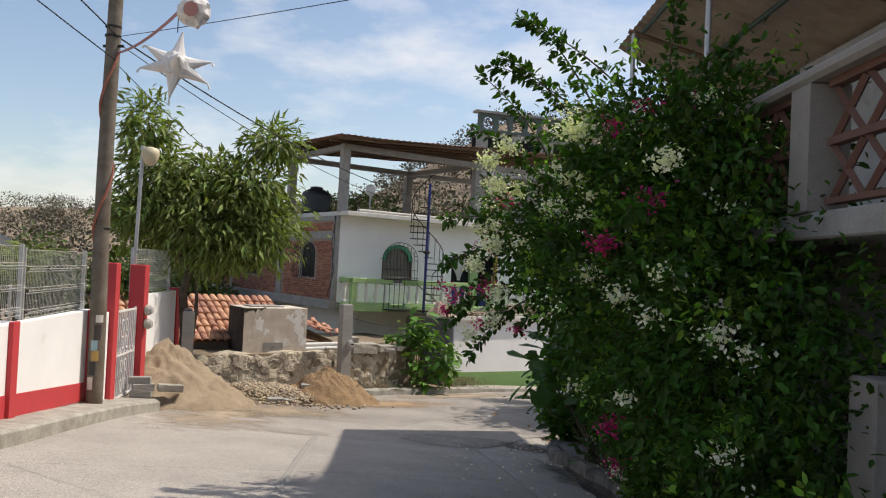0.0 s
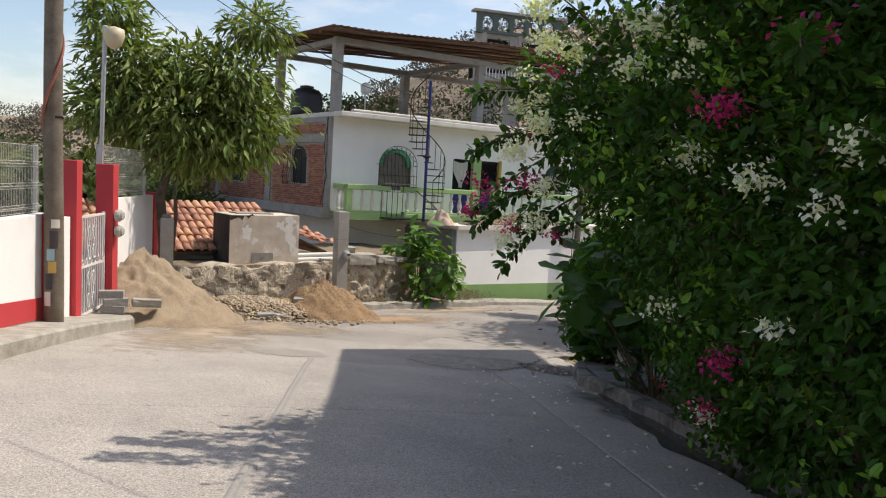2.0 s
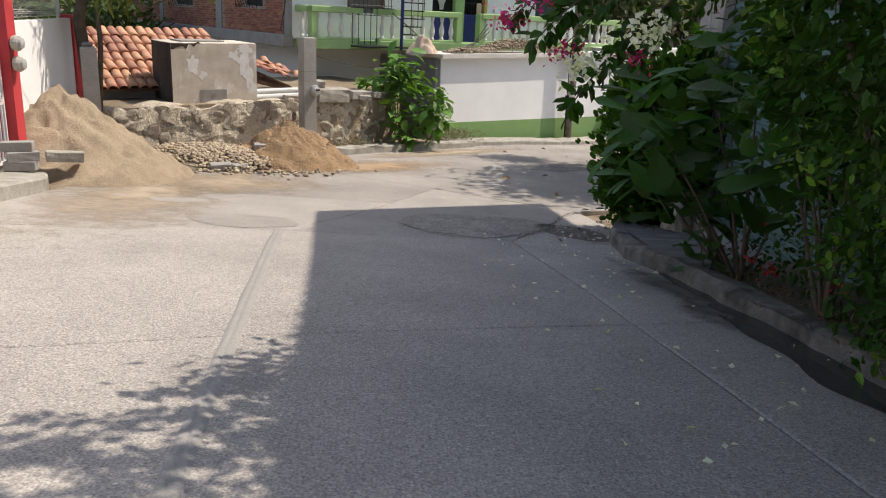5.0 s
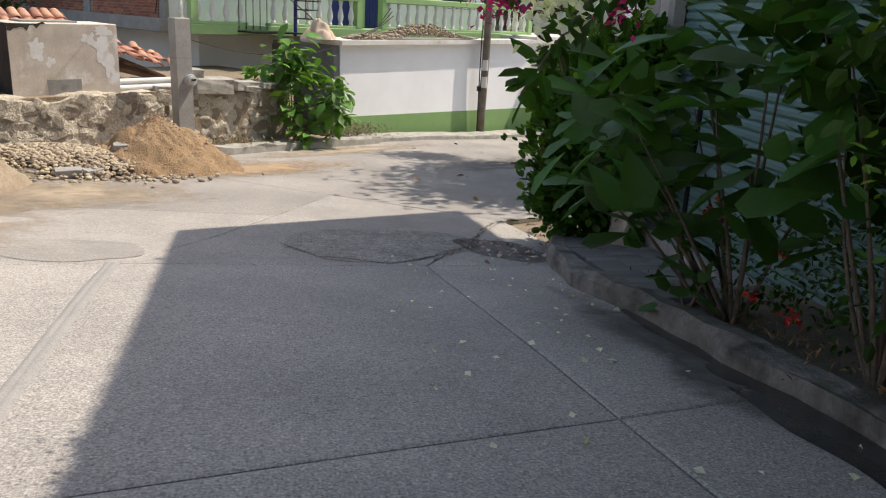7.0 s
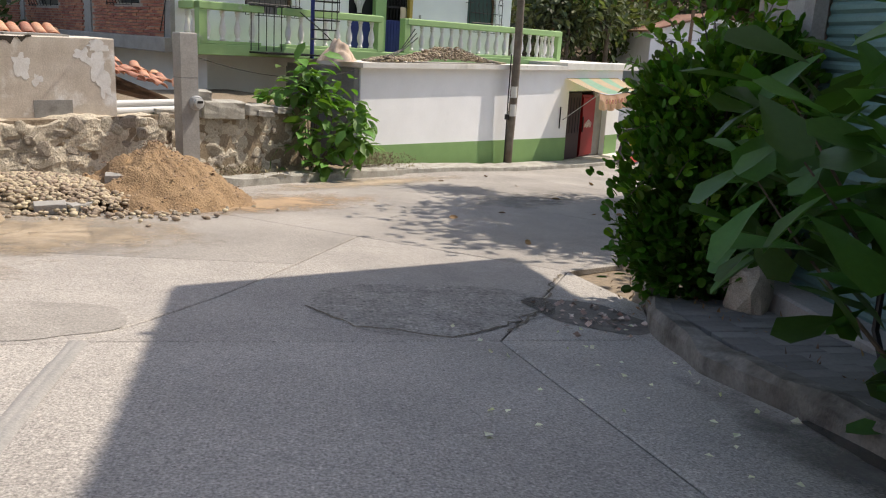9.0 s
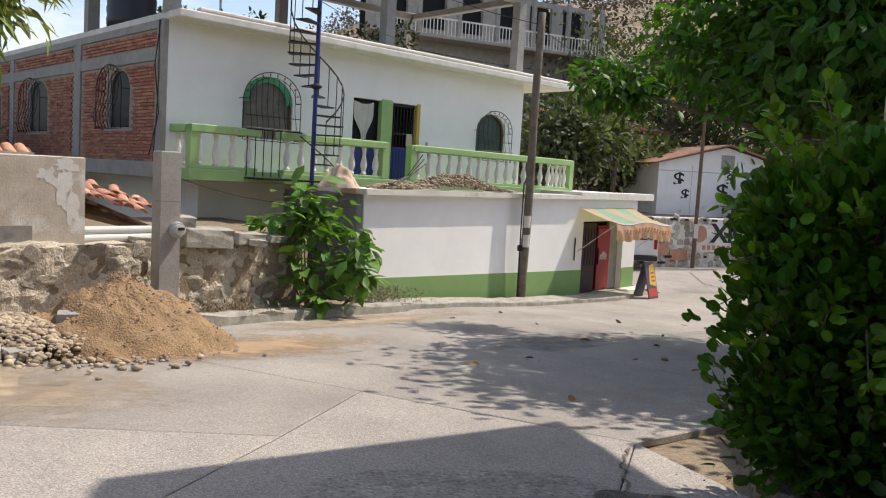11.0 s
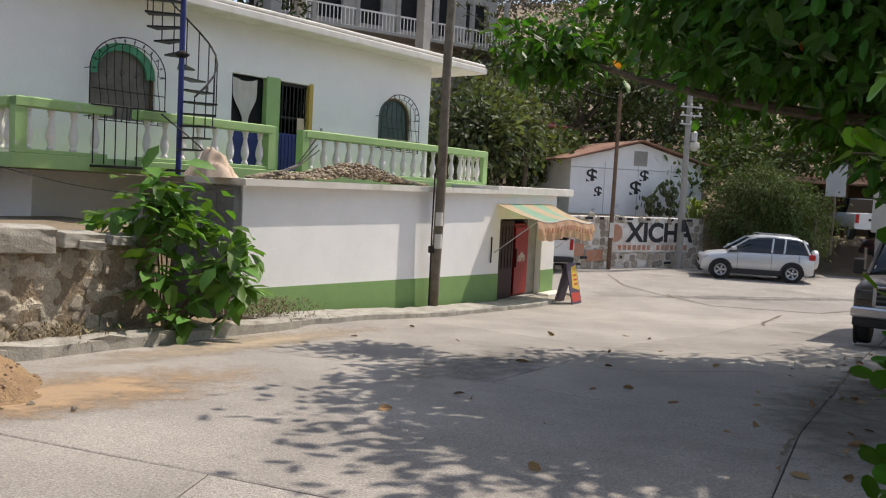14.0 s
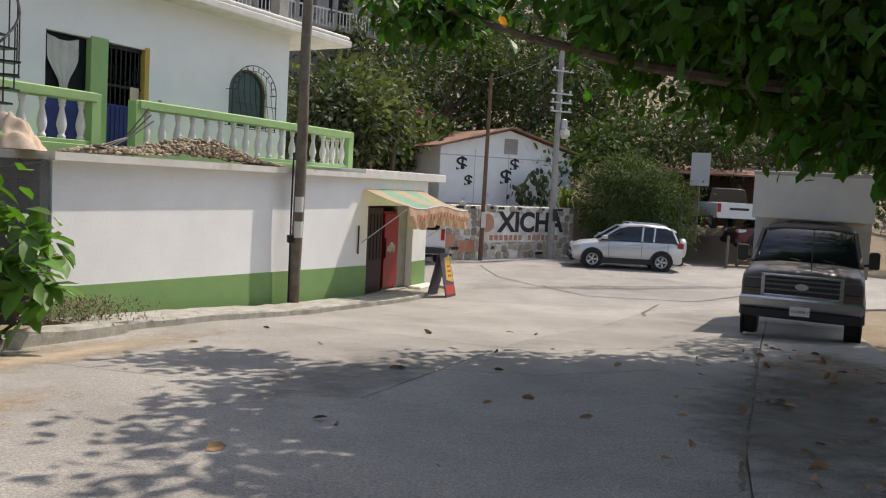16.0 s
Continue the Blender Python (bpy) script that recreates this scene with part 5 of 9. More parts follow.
# ---- piles ----
STONES = []      # loose stones round the earth heap
def heap(name, label, cx, cy, rx, ry, height, rot, mat, seed, power=1.15, cut=None, lift=0.0):
    mb = Mesh()
    v, f, rings, seg = [], [], 44, 96
    c, s = math.cos(rot), math.sin(rot)
    for i in range(rings + 1):
        for j in range(seg):
            t = 2 * math.pi * j / seg
            r = i / rings
            edge = 1 + 0.16 * noise.noise(Vector((math.cos(t) * 1.5, math.sin(t) * 1.5, seed)))
            x, y = r * rx * math.cos(t) * edge, r * ry * math.sin(t) * edge
            px, py = cx + x * c - y * s, cy + x * s + y * c
            h = height * max(0.0, 1 - r ** power) ** 1.1
            h *= 1 + 0.10 * noise.noise(Vector((px * 1.7, py * 1.7, seed)))
            h += (0.14 * noise.noise(Vector((px * 3.4, py * 3.4, seed))) + 0.07 * noise.noise(Vector((px * 8, py * 8, seed + 1)))) * min(1.0, height) * (r < 0.97) + 0.03 * noise.noise(Vector((px * 17, py * 17, seed + 3))) * (r < 0.97) * min(1.0, height * 8)
            v.append((px, py, gz(px, py) + lift + h - (0.05 if i == rings else 0.0)))
    for i in range(rings):
        for j in range(seg):
            f.append((i * seg + j, (i + 1) * seg + j, (i + 1) * seg + (j + 1) % seg, i * seg + (j + 1) % seg))
    return tagged(part(name, mb.add(v, f), mat, None, "", True), label, name.split("_")[-1], kind="stuff"), v


heap("sand_pile", "tan builders' sand heaped against the yard wall", -5.9, 17.9, 2.05, 1.95, 1.34, 0.3, sand, 1.0, 1.0)
_, dirt_v = heap("dirt_pile", "reddish brown dug earth heaped at the roadside", -2.75, 20.75, 1.55, 1.15, 0.86, 0.6, dirt, 2.0)
heap("dirt_spill", "thin orange earth spread over the road", -1.2, 21.0, 2.7, 1.25, 0.012, 0.72, thin_cover("dirt_dust", (0.40, 0.275, 0.165), (0.33, 0.24, 0.155), (-1.2, 21.0), (2.4, 1.0), 0.72), 5.0, lift=0.006)
heap("rubble_bed", "low bank of stony earth below the rubble wall", -4.2, 20.1, 1.7, 0.9, 0.42, 0.7, soil, 6.0)
heap("verge_soil", "dusty soil strip behind the kerb", -0.7, 25.3, 1.9, 0.6, 0.22, 0.8, earth, 8.0, lift=0.05)
spots = []
for _ in range(2600):
    x, y = rngq.normal(-4.0, 0.66), rngq.normal(19.78, 0.38)
    k = max(0.0, 1 - ((x + 4.2) / 1.7) ** 2 - ((y - 20.1) / 1.1) ** 2)
    spots.append((x, y, gz(x, y) + 0.36 * k + rngq.uniform(0, 0.05)))
pebbles("river_gravel", "loose heap of rounded river stones below the wall", spots, 0.038, pebble_mat)
spots = []
for _ in range(750):
    p = dirt_v[rngq.integers(len(dirt_v))]
    spots.append((p[0] + rngq.normal(0, 0.05), p[1] + rngq.normal(0, 0.05), p[2] + 0.005))
pebbles("dirt_stones", "small stones in the dug earth", spots, 0.014, material("earthy_pebbles", (0.36, 0.27, 0.19), 0.95, (0.26, 0.18, 0.12), 6, 0.7, 60, 0.4, island=0.35))
for x, y, r in ((-2.1, 19.75, 0.1), (-2.35, 19.6, 0.07), (-3.2, 19.75, 0.08), (-1.75, 20.2, 0.06), (-1.4, 20.5, 0.05), (-2.75, 19.55, 0.06), (-1.05, 20.3, 0.045), (-3.0, 20.3, 0.09)):
    STONES.append((x, y, gz(x, y) + (0.3 if y > 20.25 and x < -2.9 else 0.02), r))


def rough_block(name, label, x, y, z, size, rot, mat, category="block", group=""):
    sx, sy, sz = (k / 2 for k in size)
    bm = bmesh.new()
    bmesh.ops.create_cube(bm, size=1.0)
    bmesh.ops.subdivide_edges(bm, edges=bm.edges[:], cuts=2, use_grid_fill=True)
    for v in bm.verts:
        n = Vector((noise.noise(v.co * 3 + Vector((x, y, 0))), noise.noise(v.co * 3 + Vector((y, x, 3))), noise.noise(v.co * 3 + Vector((x, 7, y)))))
        v.co = Vector((v.co.x * 2 * sx, v.co.y * 2 * sy, (v.co.z + 0.5) * 2 * sz)) + n * 0.12 * min(sx, sy, sz)
    bmesh.ops.bevel(bm, geom=[e for e in bm.edges if e.calc_face_angle(0) > 1.0], offset=0.1 * min(sx, sy, sz), segments=1, affect="EDGES")
    d = bpy.data.meshes.new(name)
    bm.to_mesh(d)
    bm.free()
    d.materials.append(mat)
    ob = new(name, d)
    ob.matrix_basis = pose(x, y, z, *rot)
    return tagged(ob, label, category, group)


for k, (x, y, z, r) in enumerate(((-5.75, 16.0, gz(-5.75, 16.0) + 0.20, 10), (-5.72, 16.02, gz(-5.72, 16.02) + 0.33, 28), (-5.8, 16.05, gz(-5.8, 16.05) + 0.46, 15))):
    rough_block("concrete_block", "grey concrete block stacked by the gate", x, y, z, (0.40, 0.2, 0.13), (0, 0, r), grey_concrete, group="stacked blocks")
rough_block("kerb_stone", "loose pale slab lying on the sand", -5.3, 16.35, gz(-5.3, 16.35) + 0.34, (0.48, 0.2, 0.14), (0, 4, 25), kerb_concrete, "stone")
for x, y, r in ((-3.75, 19.15, 20), (-3.45, 19.35, 50), (-3.15, 20.2, 10), (-4.55, 18.6, 70)):
    rough_block("concrete_block", "broken grey block lying on the gravel", x, y, gz(x, y) + (0.32 if y > 20 else 0.02), (0.36, 0.18, 0.13), (8, 0, r), grey_concrete, group="loose blocks")

# ---- rubble wall, platform, tank ----
platform = Mesh().prism(((-6.5, 19.75), (-2.85, 22.85), (-0.85, 25.0), (-0.6, 26.8), (-2.6, 29.3), (-9.5, 24.6)), -2.8, -0.98)
structure("platform_ground", platform, earth, "raised earth platform behind the rubble wall", category="ground")
rubble_wall = thing("wall_rubble", "low rubble stone wall bedded in crumbling mortar", "wall", kind="structure")
stones = []
for k in range(6):
    bm = bmesh.new()
    bmesh.ops.create_icosphere(bm, subdivisions=2, radius=0.5)
    for v in bm.verts:
        v.co = Vector([math.copysign(abs(c * 2) ** 0.6 / 2, c) for c in v.co])
        v.co *= 1 + 0.32 * noise.noise(v.co * 2.2 + Vector((k * 5.1, 0, 0)))
        v.co.y *= 0.55
    d = bpy.data.meshes.new("stone")
    bm.to_mesh(d)
    bm.free()
    d.materials.append(rubble)
    stones.append(d)
rngs = np.random.default_rng(8)
for x, y, z, r in STONES:
    tagged(part("stone", stones[int(rngs.integers(6))], m=pose(x, y, z, 20, 30, 100 * x) @ Matrix.Diagonal((r * 1.2, r * 1.6, r * 1.0, 1))), "loose pale stone fallen from the earth heap", "stone", "loose stones")
for p, q, top in (((-6.6, 19.55), (-2.85, 22.78), -0.98), ((-2.85, 22.78), (-0.95, 24.85), -1.05)):
    L, fr = run_len(p, q), along(p, q, 0)
    nx, nz = int(L / 0.06), 30
    cv = []
    for i in range(nx + 1):
        for j in range(nz + 3):
            u, w = L * i / nx, -2.7 + (top + 2.7) * min(j, nz) / nz
            rag = 0.12 * noise.noise(Vector((u * 1.3, 0, top))) + 0.05 * noise.noise(Vector((u * 5, 2, top)))
            deep = 0.04 + 0.05 * noise.noise(Vector((u * 3, w * 3.5, top))) + 0.03 * noise.noise(Vector((u * 9, w * 9, 1)))
            cv.append((u, (deep, 0.16 + deep, 0.45)[max(0, j - nz)] + (0.05 if j == nz else 0.0), w + (rag * smooth(-1.7, top, w) if j <= nz else rag * 0.8 + 0.02)))
    part("core", Mesh().add(cv, [(i * (nz + 3) + j, (i + 1) * (nz + 3) + j, (i + 1) * (nz + 3) + j + 1, i * (nz + 3) + j + 1) for i in range(nx) for j in range(nz + 2)]), crumbling, rubble_wall, m=fr)
    x = 0.1
    while x < L - 0.05:
        z = gz(p[0], p[1]) - 0.45
        w = rngs.uniform(0.15, 0.33)
        while z < top - 0.04:
            h = rngs.uniform(0.10, 0.24)
            if rngs.uniform() < 0.22:
                z += h
                continue
            part("stone", stones[rngs.integers(6)], None, rubble_wall, m=fr @ pose(x + w / 2 + rngs.normal(0, 0.04), 0.065 + rngs.normal(0, 0.015), min(z + h / 2, top - 0.09), rngs.normal(0, 8), rngs.uniform(-35, 35), rngs.normal(0, 8)) @ Matrix.Diagonal((w * 1.05, 0.13, h * 1.1, 1)))
            z += h * 0.92
        x += w * 0.93
for x, y, z, s, r in ((-2.2, 23.6, -1.08, (0.9, 0.35, 0.3), 45), (-1.6, 24.2, -1.06, (0.6, 0.3, 0.18), 48), (-2.5, 23.4, -0.82, (0.35, 0.28, 0.22), 30), (-1.2, 24.7, -1.06, (0.4, 0.3, 0.12), 50)):
    rough_block("broken_concrete", "broken lump of old concrete on the rubble wall", x, y, z, s, (4, 3, r), kerb_concrete, "rubble", "broken concrete")

for x, y, z, sz, r, mt in ((-2.45, 23.75, -1.08, (0.5, 0.3, 0.28), 47, dark_concrete), (-2.05, 24.15, -1.10, (0.55, 0.28, 0.24), 49, kerb_concrete), (-1.65, 24.5, -1.12, (0.5, 0.28, 0.14), 46, dark_concrete), (-2.6, 23.25, -1.02, (0.3, 0.22, 0.12), 20, kerb_concrete), (-1.95, 23.85, -1.05, (0.28, 0.2, 0.1), 75, kerb_concrete), (-3.0, 22.95, -0.98, (0.4, 0.2, 0.08), 40, kerb_concrete), (-1.45, 24.15, -1.08, (0.32, 0.22, 0.1), 30, kerb_concrete)):
    rough_block("broken_concrete", "broken lump of old concrete on the rubble wall", x, y, z, sz, (3, 5, r), mt, "rubble", "broken concrete")

tank = thing("masonry_tank", "plastered masonry water tank stained black with mould", "tank", pose(-5.10, 21.38, -1.0, 0, 0, 32))
part("body", Mesh().box(0, 0, 0, 1.76, 1.25, 1.2, bevel=0.012), tank_plaster, tank, "tan plaster with pale patches")
part("mouldy_side", Mesh().box(-0.012, 0.005, 0.01, 0.0, 1.24, 1.19), mouldy, tank, "black mouldy plaster")
part("worn_base", Mesh().box(0.55, -0.006, 0.0, 1.1, 0.0, 0.28, bevel=0.002), grey_concrete, tank, "scraped plaster patch")
part("lid", Mesh().box(0.3, 0.3, 1.2, 1.2, 1.0, 1.23), grey_concrete, tank)
flaked = material("flaked_whitewash", (0.86, 0.85, 0.82), 0.9, (0.76, 0.73, 0.68), 7, 0.8, 40, 0.3, tone=0.08)
for cx, cz, rx, rz, seed in ((0.42, 0.78, 0.12, 0.16, 1), (1.48, 0.82, 0.13, 0.2, 2), (1.58, 0.52, 0.09, 0.24, 3), (1.28, 0.95, 0.1, 0.1, 4), (0.62, 0.58, 0.07, 0.09, 5), (1.5, 1.08, 0.17, 0.07, 6)):
    ts = np.linspace(0, 2 * math.pi, 36)[:-1]
    ks = [1 + 0.75 * noise.noise(Vector((math.cos(t) * 1.8, math.sin(t) * 1.8, seed * 3.1))) + 0.2 * noise.noise(Vector((math.cos(t) * 6, math.sin(t) * 6, seed))) for t in ts]
    part("flaked_patch", Mesh().add([(cx, -0.003, cz)] + [(cx + rx * k * math.cos(t), -0.003, cz + rz * k * math.sin(t)) for t, k in zip(ts, ks)], [(0, 1 + j, 1 + (j + 1) % 35) for j in range(35)]), flaked, tank, "flaking white patch")
part("mould_streak", Mesh().add([(0.0, -0.004, 1.19)] + [(0.05 * j, -0.004, 1.08 + 0.09 * noise.noise(Vector((j * 0.6, 1, 2))) + 0.008 * j) for j in range(12)] + [(0.6, -0.004, 1.19)], [tuple(range(14))]), mouldy, tank, "black mould along the top edge")
pvc = plain("pale_pvc", (0.62, 0.62, 0.60), 0.5)
for k, (dx, dz) in enumerate(((0, 0), (0.13, 0), (0.06, 0.11))):
    pipe = thing("plastic_pipe", "white plastic drain pipe lying on the wall", "pipe", pose(-3.35, 22.72 + dx, -0.92 + dz, 0, 0, 40), "drain pipes")
    part("tube", Mesh().lathe(((0.05, -0.62), (0.06, -0.62), (0.06, 0.62), (0.05, 0.62)), 14, pose(0, 0, 0, 0, 90, 0)), pvc, pipe)
    part("socket", Mesh().lathe(((0.064, -0.62), (0.07, -0.60), (0.07, -0.48), (0.062, -0.46)), 14, pose(0, 0, 0, 0, 90, 0)), pvc, pipe)

# ---- clay tile roofs ----
tile_v, tile_f = [], []
for i, x in enumerate((0.0, 0.44)):
    r = 0.105 - 0.02 * i
    for j in range(7):
        t = math.pi * j / 6
        tile_v += [(r * math.cos(t), x, r * 0.72 * math.sin(t)), ((r - 0.016) * math.cos(t), x, (r - 0.016) * 0.72 * math.sin(t))]
for j in range(6):
    a = 2 * j
    tile_f += [(a, a + 2, a + 16, a + 14), (a + 1, a + 15, a + 17, a + 3), (a, a + 1, a + 3, a + 2)]
tile_data = Mesh().add(tile_v, tile_f).data("tile", clay_tile, True)
tile_roof = thing("tiled_shed", "low shed roofed with sun-bleached clay tiles", "shed", pose(-5.30, 25.1, 0.30, 0, 0, 32))
part("shed_wall", Mesh().box(-5.1, -2.1, -2.2, 0.0, -1.9, -0.9), grey_concrete, tile_roof)
part("gable", Mesh().prism(((-0.1, -2.2), (0.05, -2.2), (0.05, 0.0), (-0.1, 0.0)), -2.2, -0.75), grey_concrete, tile_roof)
slope = math.degrees(math.atan2(1.05, 2.35))
roofm = pose(0, 0, 0, slope, 0, 0)
part("roof_deck", Mesh().box(-5.15, -2.6, -0.05, 0.1, 0.05, -0.01, m=roofm), dark_wood, tile_roof)
for c in range(25):
    for r in range(7):
        jz, jr = rngs.normal(0, 0.008), rngs.normal(0, 2.0)
        part("tile", tile_data, None, tile_roof, m=roofm @ pose(-0.05 - c * 0.205, -2.62 + r * 0.375, 0.005 + r * 0.002 + jz, -2.0, 0, jr))
broken = thing("fallen_tile_roof", "collapsed roof of clay tiles and dark timbers", "rubble", pose(-4.1, 24.6, -0.95, 0, 0, 30))
for k in range(5):
    part("timber", Mesh().box(-1.0, -0.04, 0.0, 1.0, 0.04, 0.07), dark_wood, broken, m=pose(0.1 * k - 0.2, -0.6 + 0.25 * k, 0.2 + 0.03 * k, 0, 14 + 2 * k, 4 * k - 8))
for c in range(9):
    for r in range(4):
        part("tile", tile_data, None, broken, m=pose(-1.0 + 0.22 * c + rngs.normal(0, 0.03), -0.9 + r * 0.36, 0.72 - 0.052 * c + 0.05 * r + rngs.normal(0, 0.02), 8 + rngs.normal(0, 4), 13 + rngs.normal(0, 6), rngs.normal(0, 9)))

# ---- hanging paper stars and wires ----
fringe = plain("white_paper_fringe", (0.74, 0.72, 0.70), 0.9)
star = thing("paper_star", "white fringed paper star hanging from a garland", "decoration", pose(-3.35, 9.9, 3.80, 0, 8, 20))
bm = bmesh.new()
bmesh.ops.create_icosphere(bm, subdivisions=3, radius=0.17)
for v in bm.verts:
    v.co *= 1 + 0.22 * noise.noise(v.co * 22)
d = bpy.data.meshes.new("ball")
bm.to_mesh(d)
bm.free()
d.materials.append(fringe)
part("ball", d, None, star)
for ax in ((0, 0, 1), (0, 0, -1), (0.95, 0, 0.35), (-0.95, 0, 0.35), (0.8, 0, -0.25), (-0.85, 0, -0.3), (0, -1, 0.1), (0, 1, 0.1)):
    dv = Vector(ax).normalized()
    part("spike", Mesh().tube([tuple(dv * t) for t in (0.12, 0.2, 0.3, 0.42)], 0.10, 10, 0.008), fringe, star)
    part("tassel", Mesh().tube([tuple(dv * 0.42), tuple(dv * 0.45 + Vector((0.01, 0, -0.05)))], 0.008, 4, 0.015), fringe, star)
ball = thing("paper_ball", "round white fringed paper ornament on a garland", "decoration", pose(-2.75, 8.6, 4.08))
bm = bmesh.new()
bmesh.ops.create_icosphere(bm, subdivisions=3, radius=0.16)
for v in bm.verts:
    v.co *= 1 + 0.35 * noise.noise(v.co * 26)
d = bpy.data.meshes.new("ball_body")
bm.to_mesh(d)
bm.free()
d.materials.append(fringe)
part("ball_body", d, None, ball)
part("mouth", Mesh().lathe(((0.07, 0.0), (0.08, 0.03), (0.05, 0.035)), 10, pose(0.02, -0.14, -0.02, 100, 0, 0)), plain("pink_paper", (0.5, 0.25, 0.22), 0.9), ball)


def sag(p, q, drop, n=18):
    p, q = Vector(p), Vector(q)
    return [tuple(p.lerp(q, t) - Vector((0, 0, drop * 4 * t * (1 - t)))) for t in np.linspace(0, 1, n)]


HP = HOUSE @ Vector((3.0, -0.55, 4.0))
for label, p, q, drop, r in (
        ("black power cable from pole to house", (-5.45, 13.3, 5.0), tuple(HP), 0.35, 0.014),
        ("black power cable from pole to house", (-5.45, 13.3, 4.9), tuple(HOUSE @ Vector((6.0, -0.4, 3.6))), 0.8, 0.008),
        ("thin wire from pole to tree", (-5.45, 13.3, 4.55), (-5.2, 21.0, 3.55), 0.1, 0.007),
        ("overhead cable crossing the road", (-5.45, 13.3, 5.02), (3.45, 6.0, 4.45), 0.06, 0.006),
        ("overhead cable along the road", (-5.45, 13.3, 5.0), (-4.6, -14.0, 9.0), 0.5, 0.012),
        ("overhead cable along the road", (-5.45, 13.3, 4.6), (-6.2, -14.0, 8.0), 0.4, 0.010),
        ("wire along the shop", tuple(SHOP @ Vector((-0.2, 0.02, -0.3))), (-2.5, 22.6, 0.0), 0.25, 0.006),
        ("cable from leaning pole to house", (4.95, 30.9, 4.1), tuple(HOUSE @ Vector((5.9, 0.0, 5.2))), 0.1, 0.010),
        ("cable from leaning pole across the street", (4.95, 30.9, 4.0), (15.2, 42.6, 3.6), 0.4, 0.010),
        ("street wires between poles", (15.2, 42.6, 3.7), (19.1, 43.6, 5.4), 0.15, 0.012),
        ("street wires between poles", (19.1, 43.6, 5.6), (36.0, 46.0, 4.5), 0.5, 0.014),
        ("street wires between poles", (19.1, 43.6, 5.2), (36.0, 46.0, 4.0), 0.7, 0.014),
        ("street wires between poles", (19.1, 43.6, 5.0), (4.0, 58.0, 7.5), 0.6, 0.014)):
    tagged(part("overhead_wire", Mesh().tube(sag(p, q, drop), r, 5), cable_mat), label, "wire", "overhead wires")
string = part("garland", Mesh().tube(sag((-5.45, 13.3, 4.75), (-2.75, 8.6, 4.25), 0.1) + sag((-2.75, 8.6, 4.25), (-1.9, 6.6, 5.2), 0.05)[1:], 0.02, 5), plain("garland_faded", (0.40, 0.22, 0.24), 0.9))
tagged(string, "faded paper garland that holds the ornaments", "garland")
tagged(part("star_string", Mesh().tube([(-3.35, 9.9, 4.2), (-3.3, 9.75, 4.45)], 0.006, 4), cable_mat), "string that holds the paper star", "string")

# ---- building beside the planting ----
right = thing("terrace_building", "concrete block building with terrace, shutters and sheet roof", "building", pose(0, 0, 0))
part("street_wall", Mesh().box(3.32, -12, -2.5, 3.5, 10.2, 1.85), grey_concrete, right)
part("street_wall", Mesh().box(3.32, 14.85, -2.5, 3.5, 15.75, 2.1), mortar, right)
part("upper_wall", Mesh().box(3.32, 10.2, 1.4, 3.5, 14.85, 2.1), grey_concrete, right)
part("end_wall", Mesh().box(3.5, 15.55, -2.5, 9.0, 15.75, 2.1), mortar, right)
part("far_side_wall", Mesh().box(8.8, -12, -2.5, 9.0, 15.55, 2.1), grey_concrete, right)
part("terrace_slab", Mesh().box(2.45, -12, 1.80, 9.2, 10.0, 1.98, bevel=0.015), grey_concrete, right)
part("terrace_slab", Mesh().box(2.9, 10.0, 2.1, 9.2, 16.1, 2.28, bevel=0.015), grey_concrete, right, "pale concrete eave slab")
part("inner_wall", Mesh().box(6.0, -12, 1.98, 6.2, 14.0, 5.2), grey_concrete, right)
pale_block = material("pale_block", (0.42, 0.40, 0.37), 0.95, (0.33, 0.315, 0.29), 5, 0.7, 50, 0.5, tone=0.14, single=0.12)
bdat = Mesh().box(0, 0, 0, 0.03, 0.385, 0.185, bevel=0.008).data("block", pale_block)
for r in range(20):
    for c in range(2):
        y = 14.93 + c * 0.4 - (r % 2) * 0.06
        part("block", bdat, None, right, m=pose(3.295, y, -1.85 + r * 0.197))
    for c in range(13):
        part("block", bdat, None, right, m=pose(3.34 + c * 0.4 + (r % 2) * 0.2 + 0.385, 15.745, -1.85 + r * 0.197, 0, 0, 90))
part("door_frame", Mesh().box(3.24, 14.78, -1.9, 3.36, 14.92, 2.1, bevel=0.01), grey_concrete, right)
shutter = part("shutter", Mesh().box(3.40, 10.2, -1.6, 3.43, 14.8, 1.4), teal_shutter, right, "blue-green ribbed metal roller shutter")
slat_v = [(-0.0, 0, 0), (-0.022, 0, 0.025), (-0.022, 0, 0.06), (0.0, 0, 0.085)]
slat = Mesh().add([(x, 10.22, z) for x, _, z in slat_v] + [(x, 14.78, z) for x, _, z in slat_v], [(4, 5, 1, 0), (5, 6, 2, 1), (6, 7, 3, 2)]).data("slat", teal_shutter)
for k in range(33):
    part("slat", slat, None, shutter, m=pose(3.395, 0, -1.5 + k * 0.088))
part("threshold", Mesh().box(3.05, 10.2, -1.75, 3.36, 15.0, -1.36, bevel=0.02), grey_concrete, right, "concrete door threshold")
